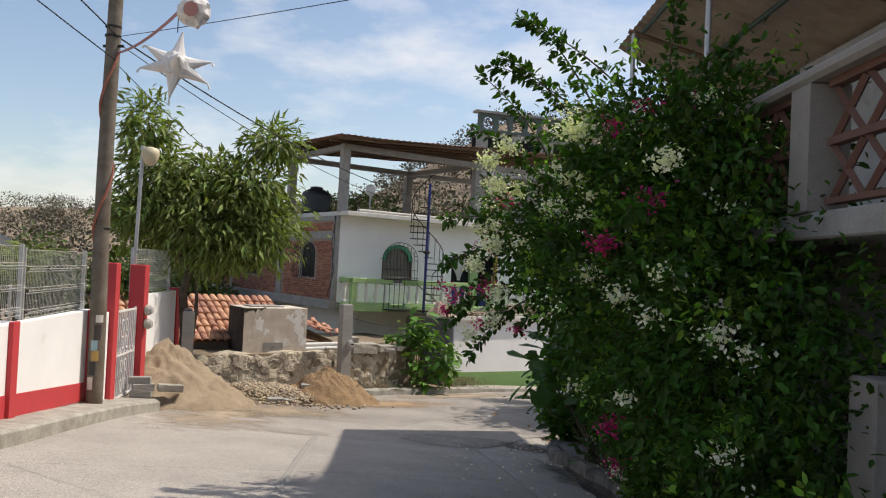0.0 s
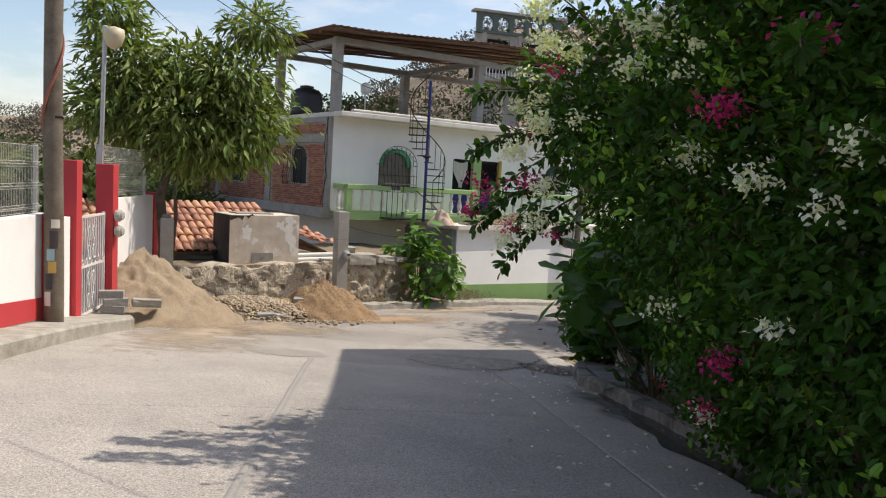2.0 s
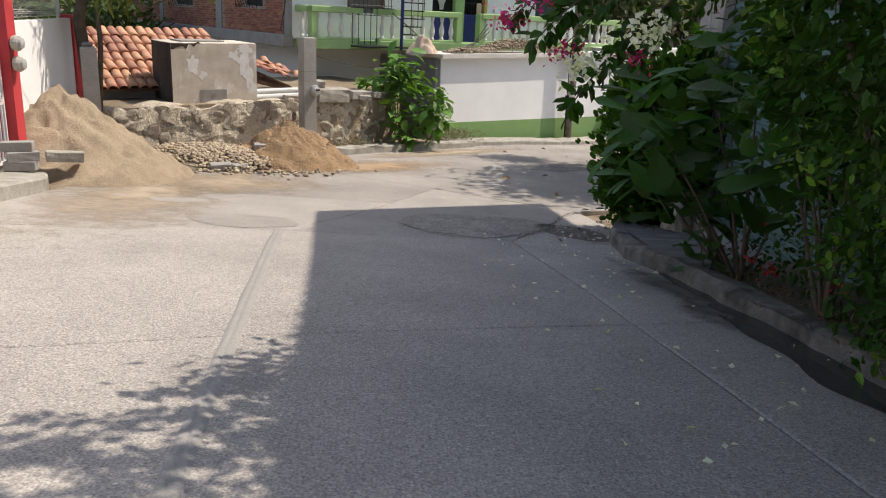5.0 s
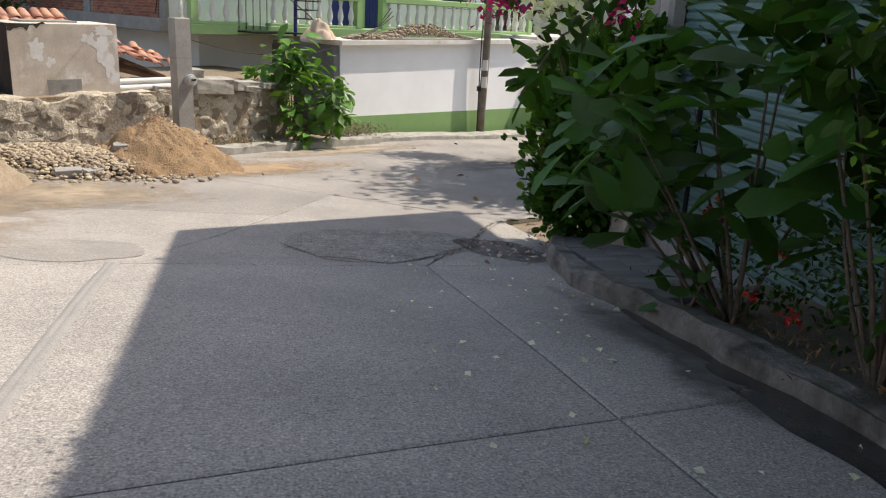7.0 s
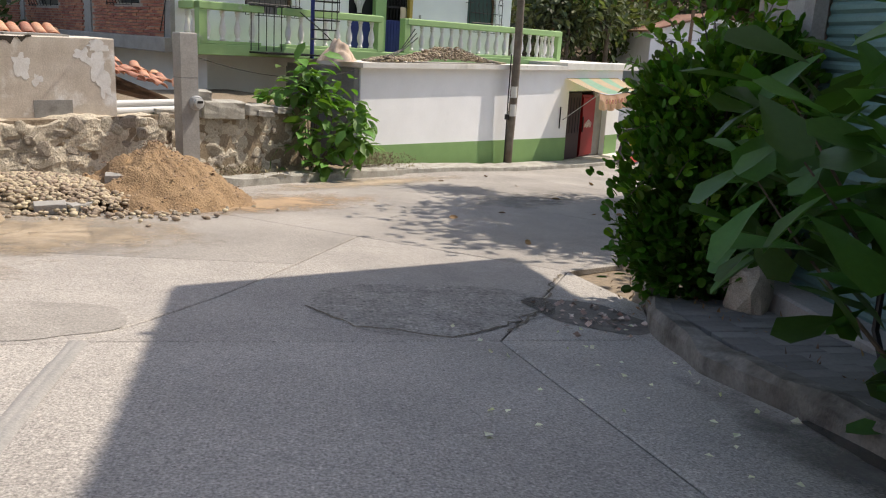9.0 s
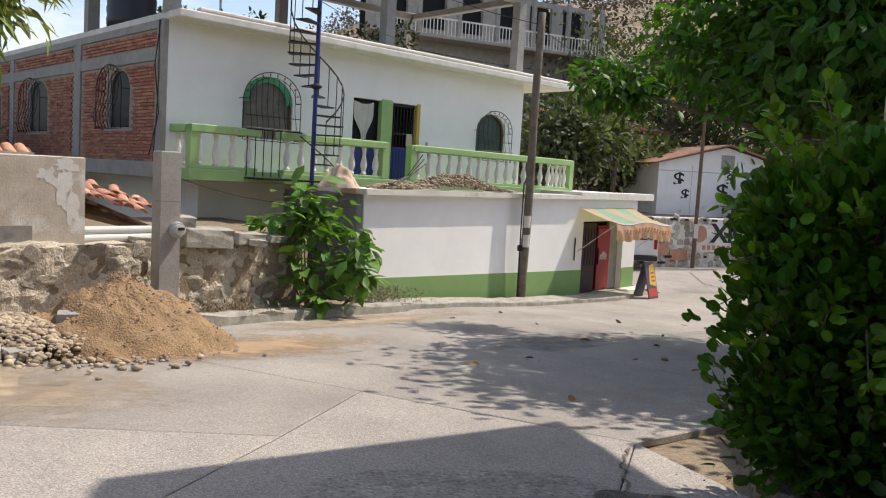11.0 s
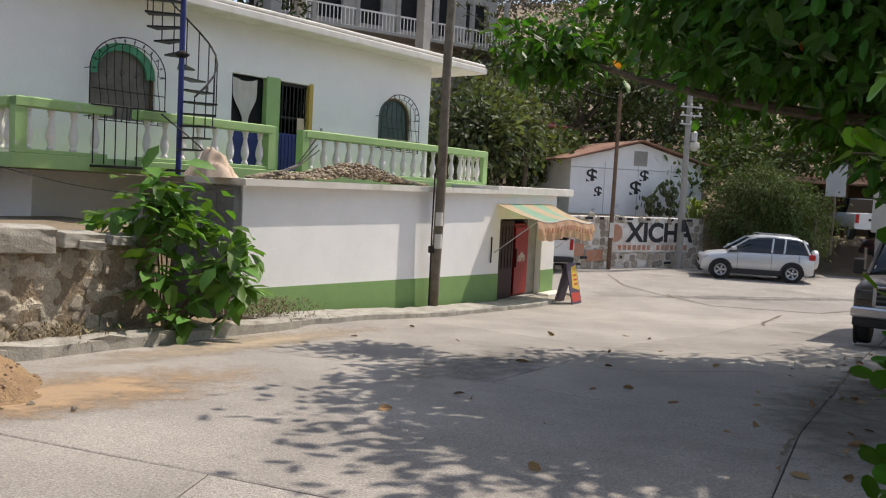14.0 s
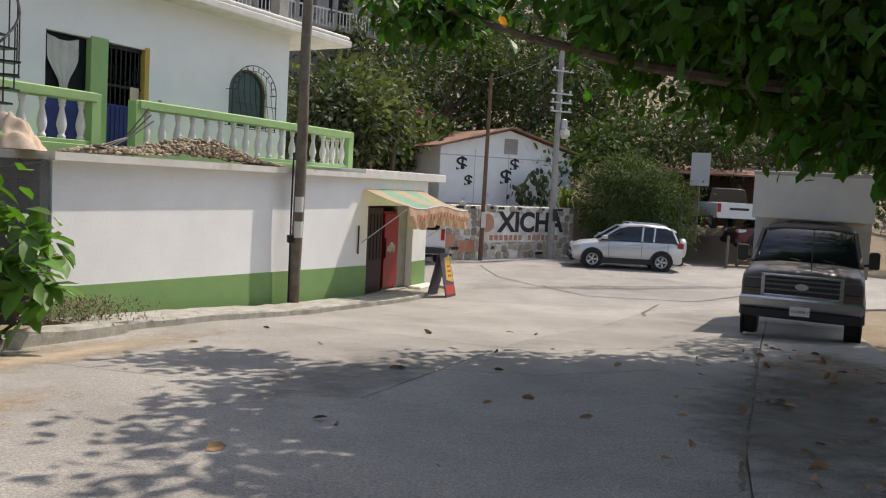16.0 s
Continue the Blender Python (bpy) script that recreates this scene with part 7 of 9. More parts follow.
def leaf_data(name, shape, size, mat, curl=0.12):
    lv, lf = LEAF[shape]
    d = Mesh().add([(x * size, y * size, (z - curl * x * x) * size) for x, y, z in lv], lf).data(name, mat, True)
    return d


def sprig(mb, rng, start, end, lift, n_leaves, size, shape="oval", r=0.012, stems=None, drop=0.25):
    """A bowed shoot with leaves along it."""
    a, b = Vector(start), Vector(end)
    pts = [a.lerp(b, t) + Vector((0, 0, lift * 4 * t * (1 - t))) for t in np.linspace(0, 1, 10)]
    if stems is not None:
        stems.tube(pts, r, 5, r * 0.3)
    ps, aims = [], []
    for _ in range(n_leaves):
        t = rng.uniform(0.1, 1.0) ** 0.8
        k = min(8, int(t * 9))
        p = pts[k].lerp(pts[k + 1], t * 9 - k)
        d = (pts[k + 1] - pts[k]).normalized()
        side = Vector(rng.normal(0, 1, 3)).cross(d).normalized()
        ps.append(p + side * 0.02)
        aims.append(side * 0.9 + d * 0.5)
    leaf_mesh(mb, rng, np.array(ps), np.array(aims), size, shape, 0.35, drop)
    return pts


boug = thing("bougainvillea_bush", "tall bougainvillea bush with white and magenta bracts", "bush", pose(0, 0, 0))
boug_blobs = [(2.25, 6.3, 1.7, 0.65, 0.8, 0.9), (2.5, 7.3, 2.6, 0.8, 0.9, 0.8), (2.3, 4.9, 0.35, 0.6, 0.9, 1.0), (2.05, 5.7, 0.8, 0.75, 1.0, 1.15), (2.0, 7.0, 1.1, 1.0, 1.2, 1.6), (1.75, 8.3, 1.2, 1.1, 1.2, 1.5), (1.45, 8.9, 1.85, 0.95, 0.9, 0.75), (2.3, 8.8, 0.1, 0.6, 0.8, 1.2), (2.2, 7.1, 2.45, 0.85, 1.0, 0.75), (2.0, 8.2, 2.8, 0.85, 1.0, 0.75), (1.15, 9.4, 2.0, 0.75, 0.6, 0.5), (2.3, 7.6, -0.4, 0.6, 1.5, 0.7)]
p, a = crown_points(rng, boug_blobs, 1150, 0.55, 0.42)
keep = p[:, 2] > 0.95 - (p[:, 0] - 1.0) * 1.7
p, a = p[keep], a[keep]
leaves, stems = Mesh(), Mesh()
leaf_mesh(leaves, rng, p, a, 0.085, "oval", 0.8, 0.35)
tips = []
SPRAYS = (((1.4, 8.6, 3.0), (0.5, 8.6, 3.75)), ((1.5, 8.4, 3.2), (0.72, 8.3, 4.1)), ((1.2, 8.9, 2.6), (0.30, 8.6, 3.55)), ((1.3, 9.0, 2.3), (0.25, 8.8, 3.0)), ((0.9, 9.3, 1.9), (0.0, 8.9, 2.0)), ((0.9, 9.3, 1.7), (-0.02, 9.0, 1.5)), ((0.9, 9.5, 1.3), (0.05, 9.2, 0.85)), ((1.1, 9.6, 1.2), (0.35, 9.6, 0.45)), ((1.5, 9.5, 1.9), (0.05, 10.3, 0.95)), ((1.6, 9.6, 1.8), (0.55, 10.8, 0.8)), ((1.9, 9.3, 1.6), (1.0, 10.6, 0.7)), ((1.9, 8.2, 3.2), (0.62, 8.2, 4.05)), ((1.6, 8.6, 3.0), (0.42, 8.6, 3.65)), ((2.0, 7.6, 2.9), (1.9, 6.9, 3.9)), ((2.1, 7.2, 2.8), (2.3, 6.6, 3.4)), ((2.0, 7.0, 2.6), (1.7, 6.0, 2.9)), ((1.6, 6.4, 1.9), (1.2, 5.4, 1.9)), ((1.7, 6.2, 1.5), (1.45, 5.1, 1.45)), ((1.6, 7.2, 2.2), (0.95, 6.5, 2.4)), ((1.4, 7.6, 1.6), (0.8, 6.9, 1.7)))
for s, e in SPRAYS:
    tips.append(sprig(leaves, rng, s, e, 0.12, 120, 0.10, "oval", 0.012, stems))
part("foliage", leaves, leaf_boug, boug)
# Brighter copy of the leaf colour, scattered to stand for sunlit leaves.
young = Mesh()
pick = rng.integers(0, len(p), 480)
for q in p[pick][:, None, :] + a[pick][:, None, :] * 0.06:
    leaf_mesh(young, rng, q + rng.normal(0, 0.06, (12, 3)), rng.normal(0, 0.7, (12, 3)) + np.array([-0.4, -0.4, 0.4]), 0.075, "oval", 0.5, 0.1)
part("young_foliage", young, material("lit_bougainvillea_leaf", (0.19, 0.33, 0.05), 0.5, (0.12, 0.23, 0.035), 2, 0.6, 30, 0.0, tone=0.1, island=0.4, spec=0.2, trans=0.35), boug, "yellow-green leaves coloured as if sunlit")
limbs(stems, rng, (2.5, 6.8, gz(2.5, 6.8)), [(b[0], b[1], b[2] + b[5] * 0.4) for b in boug_blobs], 0.05)
limbs(stems, rng, (2.45, 8.6, gz(2.45, 8.6)), [(1.4, 9.0, 1.8), (1.7, 8.4, 2.6), (2.2, 9.2, 1.0), (1.9, 9.6, 0.8)], 0.045)
part("branch_frame", stems, bark, boug)
mesh_w, mesh_p = Mesh(), Mesh()


def bracts(mb, c, n, spread, size):
    q = np.array(c) + rng.normal(0, 1, (n, 3)) * np.array([spread, spread, spread * 0.7])
    leaf_mesh(mb, rng, q, rng.normal(0, 1, (n, 3)), size, "bract", 0.6, 0.0)


for k in range(30):
    x, y, z, rx, ry, rz = boug_blobs[rng.integers(len(boug_blobs))]
    t, f_ = rng.uniform(-2.9, -1.1), rng.uniform(-0.5, 0.95)
    c = (x + rx * math.cos(f_) * math.sin(t) * 1.02, y - ry * math.cos(f_) * abs(math.cos(t)) * rng.uniform(-0.6, 1.0), z + rz * math.sin(f_) * 1.0)
    white = rng.uniform() < 0.66
    bracts(mesh_w if white else mesh_p, c, int(rng.integers(50, 110)), rng.uniform(0.04, 0.08), 0.036)
for c, white, n in (((1.24, 7.55, 2.8), True, 120), ((1.1, 7.6, 2.85), True, 100), ((1.15, 7.6, 2.4), True, 110), ((0.42, 8.3, 2.6), True, 120), ((0.5, 8.3, 2.35), True, 110), ((0.62, 8.2, 2.75), True, 90), ((0.5, 8.5, 1.75), True, 110), ((0.45, 9.1, 1.95), True, 90), ((0.35, 8.9, 1.55), True, 90), ((0.75, 8.6, 2.35), True, 110), ((1.1, 8.0, 2.5), True, 90), ((0.6, 8.7, 1.25), True, 80), ((0.5, 9.0, 1.3), False, 50), ((0.55, 8.8, 0.95), True, 60), ((0.35, 9.3, 0.75), True, 60), ((0.08, 8.9, 1.25), False, 30), ((0.05, 10.25, 0.98), False, 45), ((0.55, 10.75, 0.78), False, 60), ((1.0, 10.5, 0.75), False, 40), ((0.2, 10.0, 1.1), False, 30), ((1.3, 6.6, 1.75), False, 80), ((1.45, 5.9, 2.05), False, 60), ((1.35, 6.2, 1.35), True, 60), ((1.5, 5.4, 1.5), True, 60), ((1.25, 7.0, 1.5), True, 70), ((1.7, 5.0, 1.15), True, 50), ((1.4, 6.6, 0.3), False, 50), ((1.8, 4.6, 0.2), True, 50), ((1.0, 7.6, 2.1), True, 80), ((1.5, 5.6, 2.3), True, 70)):
    bracts(mesh_w if white else mesh_p, c, n * 2, 0.065, 0.038)
tagged(part("white_bloom", mesh_w, flower_white, boug, "papery white bracts"), kind="stuff")
tagged(part("magenta_bloom", mesh_p, flower_pink, boug, "papery magenta bracts"), kind="stuff")


def glossy_bush(name, label, blobs, foot, density=1500, size=0.10):
    b = thing(name, label, "bush", pose(0, 0, 0))
    p, a = crown_points(rng, blobs, density, 0.45, 0.3)
    mb = Mesh()
    a = a * 0.8 + np.array([0, 0, 0.7])
    leaf_mesh(mb, rng, p, a, size, "round", 0.45, 0.0)
    part("foliage", mb, leaf_glossy, b)
    st = Mesh()
    limbs(st, rng, foot, [(x + rng.normal(0, rx * 0.4), y + rng.normal(0, ry * 0.4), z + rz * rng.uniform(0.0, 0.7)) for x, y, z, rx, ry, rz in blobs for _ in range(4)], 0.03)
    part("stem_frame", st, bark, b)
    return b


glossy_bush("clusia_bush", "dense bush with rounded glossy leaves at the kerb corner", [(2.72, 14.98, -0.75, 0.72, 0.55, 0.72), (2.75, 15.0, -0.2, 0.62, 0.5, 0.66), (2.5, 14.9, -1.1, 0.5, 0.45, 0.42), (3.0, 14.95, 0.25, 0.38, 0.38, 0.42), (2.4, 15.3, 0.0, 0.3, 0.38, 0.3)], (2.75, 15.0, gz(2.75, 15.0)), 2500, 0.095)


def broadleaf(name, label, foot, stems_to, n_per, size, group="", mat_leaf=None, shape="oval", r=0.018, rosette=0.16, tilt=(-15, 55)):
    """A plant with leaf rosettes at its branch tips; every leaf is a part."""
    b = thing(name, label, "plant", pose(0, 0, 0), group)
    st = Mesh()
    limbs(st, rng, foot, stems_to, r, 0.15)
    part("stem_frame", st, bark, b)
    dat = [leaf_data("leaf", shape, size * k, mat_leaf or leaf_big) for k in (0.75, 1.0, 1.2)]
    for tip in stems_to:
        for k in range(n_per):
            yaw, pitch = rng.uniform(0, 360), rng.uniform(*tilt)
            off = rng.normal(0, rosette, 3)
            part("leaf", dat[rng.integers(3)], None, b, m=pose(tip[0] + off[0] * 0.6, tip[1] + off[1] * 0.6, tip[2] + off[2], rng.normal(0, 18), pitch, yaw))
    return b


broadleaf("almond_sapling", "young almond sapling with large dull green leaves", (2.45, 11.55, gz(2.45, 11.55)), [(1.55, 12.0, 0.0), (1.75, 12.5, 0.25), (1.5, 11.4, 0.15), (2.0, 12.2, -0.35), (1.9, 11.4, 0.5), (2.4, 12.2, 0.6), (2.2, 11.2, -0.1), (2.6, 11.6, 0.95), (2.1, 11.0, 0.8), (2.75, 11.0, 0.4), (1.75, 12.7, -0.2), (2.0, 11.9, -0.6), (1.8, 11.8, -0.2), (2.4, 12.4, 0.1)], 18, 0.36, "kerbside saplings", None, "obovate", 0.018, 0.24, (-30, 48))
broadleaf("almond_sapling", "young almond sapling with large dull green leaves", (2.5, 10.2, gz(2.5, 10.2)), [(2.1, 10.3, 0.55), (2.1, 10.6, 0.8), (2.4, 10.6, 0.35), (2.6, 9.9, 0.9), (2.35, 9.9, 0.4), (2.9, 10.5, 0.7), (2.3, 10.4, 1.2), (2.75, 10.3, 0.2), (2.4, 9.8, 0.7), (2.5, 10.8, 0.1)], 24, 0.36, "kerbside saplings", None, "obovate", 0.018, 0.24, (-30, 48))
broadleaf("low_broadleaf_plant", "low plant with a few broad leaves at the kerb", (2.2, 11.75, gz(2.2, 11.75) + 0.1), [(2.15, 11.8, -0.98), (2.25, 11.6, -0.85)], 7, 0.24, "", None, "obovate")
ixora = thing("red_flower_bush", "small dark bush with red flowers under the saplings", "bush", pose(0, 0, 0))
p, a = crown_points(rng, [(2.75, 11.5, -0.75, 0.45, 0.6, 0.5), (2.8, 10.4, -0.6, 0.4, 0.7, 0.5), (2.75, 9.4, -0.45, 0.35, 0.6, 0.5)], 700)
part("foliage", leaf_mesh(Mesh(), rng, p, a, 0.06), leaf_boug, ixora)
fl = Mesh()
for c in ((2.35, 11.9, -0.55), (2.3, 11.7, -0.5), (2.4, 11.3, -0.95), (2.3, 10.7, -0.85), (2.35, 9.8, -0.7), (2.4, 11.1, -0.6)):
    bracts(fl, c, 26, 0.03, 0.035)
part("red_bloom", fl, flower_red, ixora, "bright red flowers")

corner_sprigs, corner_stems = Mesh(), Mesh()
for e in ((1.95, 15.6, 0.35), (2.1, 15.9, 0.1), (2.0, 15.3, 0.6), (2.3, 15.7, 0.75), (1.8, 15.2, 0.1), (2.6, 15.5, 0.95), (2.35, 15.2, 0.85), (1.75, 15.0, -0.2), (2.9, 15.0, 0.9), (1.85, 14.7, 0.2), (2.1, 14.45, 0.15), (2.4, 14.4, 0.4), (2.0, 14.5, -0.5), (2.5, 14.3, -0.1), (1.75, 14.8, -0.7), (2.2, 14.35, -0.8), (3.0, 14.5, 0.5), (2.7, 14.5, 0.7), (1.8, 15.25, -0.5), (2.0, 15.6, -0.4), (2.3, 15.6, 0.4), (1.8, 15.1, -1.1), (2.8, 14.35, 0.1)):
    sprig(corner_sprigs, rng, (2.7, 15.0, -0.3), (e[0] + 0.14, e[1], e[2]), 0.1, 42, 0.092, "round", 0.012, corner_stems, -0.5)
corner = thing("clusia_shoots", "upright yellow-green glossy shoots at the kerb corner", "bush", pose(0, 0, 0))
# Yellower and paler than the glossy leaf of the bush itself.
part("foliage", corner_sprigs, material("yellow_green_leaf", (0.13, 0.25, 0.02), 0.4, (0.09, 0.19, 0.015), 2, 0.6, 30, 0.0, tone=0.1, island=0.35, spec=0.3, trans=0.35), corner)
part("stem_frame", corner_stems, bark, corner)

# leafy plant by the grey block wall
broadleaf("roadside_shrub", "bright green shrub with big soft leaves by the kerb", (-0.62, 25.45, gz(-0.62, 25.45)), [(-0.6 + math.cos(t) * r_ * 1.15, 25.3 + math.sin(t) * r_, z) for t, r_, z in ((0, 0.0, -0.42), (0.6, 0.5, -0.75), (1.9, 0.4, -0.6), (3.0, 0.65, -0.85), (4.0, 0.5, -0.65), (5.0, 0.55, -0.9), (5.8, 0.75, -1.1), (3.5, 0.7, -1.35), (4.6, 0.75, -1.4), (5.5, 0.65, -1.55), (2.4, 0.5, -1.2), (4.3, 0.3, -0.35), (5.3, 0.25, -0.5), (3.8, 0.85, -1.8), (4.9, 0.8, -1.85), (5.6, 0.95, -1.3), (3.3, 0.95, -1.5), (0.2, 0.9, -1.2), (2.9, 0.9, -1.15), (5.9, 0.9, -1.75))], 26, 0.35, "", material("soft_leaf", (0.13, 0.25, 0.05), 0.5, (0.075, 0.18, 0.03), 3, 0.6, 30, 0.05, tone=0.1, single=0.35, trans=0.25), "oval", 0.02, 0.19, (-20, 50))
def tuft(name, label, cx, cy, rx, ry, h, n, mat, size=0.07, seed=1):
    g = np.random.default_rng(seed)
    q = np.stack([g.normal(cx, rx * 0.5, n), g.normal(cy, ry * 0.5, n), np.zeros(n)], 1)
    for row in q:
        row[2] = gz(row[0], row[1]) + 0.12 + g.uniform(0, h)
    return tagged(part(name, leaf_mesh(Mesh(), g, q, g.normal(0, 0.6, (n, 3)) + np.array([0, 0, 0.7]), size, "slim", 0.5, 0.0), mat), label, "weeds", kind="stuff")


weed_mat = material("dry_weed", (0.17, 0.16, 0.08), 0.8, (0.26, 0.20, 0.12), 3, 0.7, 30, 0.0, island=0.4)
tuft("verge_weeds", "dry weeds on the kerb strip", 0.85, 26.75, 0.8, 0.55, 0.30, 1500, weed_mat)
tuft("kerb_weeds", "sparse weeds at the foot of the wall", -1.9, 23.6, 0.8, 0.5, 0.16, 500, weed_mat, 0.08, 2)
tuft("leaf_litter", "dry fallen leaves behind the kerb", 2.5, 14.7, 0.5, 0.9, 0.05, 350, leaf_dry, 0.06, 3)
tuft("leaf_litter_strip", "dry fallen leaves under the bushes", 2.5, 9.0, 0.35, 6.0, 0.05, 900, leaf_dry, 0.06, 4)

# olive-leaved tree by the yard wall
yard_tree = thing("yard_tree", "small tree with drooping olive leaves beside the yard wall", "tree", pose(0, 0, 0))
TB = (-6.25, 20.0, -1.7)
yblobs = [(-6.0, 20.1, 2.45, 1.75, 1.2, 0.95), (-7.0, 19.9, 3.4, 0.9, 0.9, 0.85), (-7.35, 19.8, 4.5, 0.62, 0.6, 0.85), (-4.9, 20.3, 3.2, 1.05, 0.9, 0.7), (-4.35, 20.5, 4.35, 0.75, 0.65, 0.5), (-4.6, 20.4, 2.2, 1.05, 0.9, 0.75), (-7.4, 19.7, 2.5, 0.7, 0.8, 0.6), (-5.5, 20.0, 1.7, 1.0, 0.8, 0.6), (-5.8, 20.2, 3.4, 0.8, 0.8, 0.6)]
p, a = crown_points(rng, yblobs, 520, 0.6, 0.4)
part("crown", leaf_mesh(Mesh(), rng, p, a, 0.30, "slim", 0.5, 0.55), leaf_olive, yard_tree)
tk = Mesh().tube([TB, (-6.2, 20.0, -0.5), (-6.3, 20.0, 0.6), (-6.1, 20.05, 1.4)], 0.13, 9, 0.09)
tk.tube([(-6.05, 20.0, -1.0), (-5.95, 20.0, 0.2), (-6.0, 20.05, 1.1)], 0.05, 7, 0.04)
part("trunk", tk, bark, yard_tree, smooth=True)
part("limb_frame", limbs(Mesh(), rng, (-6.15, 20.03, 1.2), [(b[0], b[1], b[2] + 0.3) for b in yblobs], 0.06), bark, yard_tree)

# spreading tree over the road
almond = thing("almond_tree", "spreading roadside tree with broad drooping leaves", "tree", pose(0, 0, 0))
# Clumps at x 15.5 and 13.6 are added out of view to cast shade.
ab = [(8.2, 21.6, 3.4, 3.1, 2.8, 1.9), (6.5, 22.8, 2.6, 1.7, 1.6, 1.2), (4.9, 25.0, 2.0, 0.9, 0.8, 0.5), (8.2, 20.7, 0.5, 1.1, 1.0, 0.45), (10.2, 22.2, 1.0, 1.3, 1.1, 0.5), (15.5, 24.5, 3.4, 2.6, 2.4, 1.4), (13.6, 23.0, 3.8, 2.4, 2.2, 1.2), (7.2, 20.2, 1.9, 2.2, 1.8, 1.1), (10.0, 20.5, 2.2, 2.6, 2.4, 1.5), (7.8, 21.0, 4.2, 2.4, 2.2, 1.4), (8.6, 23.6, 2.2, 2.4, 1.6, 1.1), (9.3, 22.6, 1.2, 1.7, 1.4, 0.8), (10.5, 22.5, 4.2, 2.5, 2.4, 1.6), (11.5, 18.2, 2.8, 2.8, 2.6, 1.5), (9.0, 17.6, 3.8, 2.4, 2.2, 1.2), (13.2, 21.0, 3.2, 2.6, 2.6, 1.5), (8.0, 21.5, 2.2, 2.6, 2.2, 0.8)]
p, a = crown_points(rng, ab, 340, 0.85, 0.3)
part("crown", leaf_mesh(Mesh(), rng, p, a * 0.5, 0.24, "oval", 0.7, 0.55), leaf_almond, almond)
odd = p[rng.integers(0, len(p), 160)]
part("red_foliage", leaf_mesh(Mesh(), rng, odd, rng.normal(0, 1, (160, 3)), 0.2, "oval", 0.6, 0.6), material("red_old_leaf", (0.45, 0.10, 0.03), 0.6, (0.5, 0.22, 0.05), 3, 0.6, 30, 0.0, island=0.4, trans=0.3), almond, "old red leaves")
AT = (9.6, 20.6, gz(9.6, 20.6) - 0.2)
part("trunk", Mesh().tube([AT, (9.55, 20.65, -1.2), (9.4, 20.8, 0.4), (9.2, 21.0, 1.6)], 0.28, 12, 0.18), bark, almond, smooth=True)
part("limb_frame", limbs(Mesh(), rng, (9.3, 20.9, 1.0), [(b[0], b[1], b[2]) for b in ab], 0.12), bark, almond)


def far_tree(x, y, z, h, spread, mat, label, n=900, group="hillside trees", leaf=0.34):
    t = thing("hill_tree", label, "tree", pose(0, 0, 0), group)
    bl = [(x + rng.normal(0, spread * 0.45), y + rng.normal(0, spread * 0.4), z + h * rng.uniform(0.42, 0.9), spread * rng.uniform(0.35, 0.6), spread * rng.uniform(0.35, 0.6), h * rng.uniform(0.16, 0.26)) for _ in range(7)]
    area = sum(b[3] * b[4] + b[4] * b[5] + b[3] * b[5] for b in bl) / 3 * 4
    q, w = crown_points(rng, bl, n / area, 0.7, 0.4)
    part("crown", leaf_mesh(Mesh(), rng, q, w, leaf, "oval", 0.8, 0.2), mat, t)
    st = Mesh().tube([(x, y, z - 0.5), (x + 0.1, y, z + h * 0.45)], 0.05 * spread, 7, 0.03 * spread)
    limbs(st, rng, (x + 0.1, y, z + h * 0.4), [(b[0], b[1], b[2]) for b in bl], 0.03 * spread, 0.2, 5)
    part("trunk", st, bark, t)
    return t


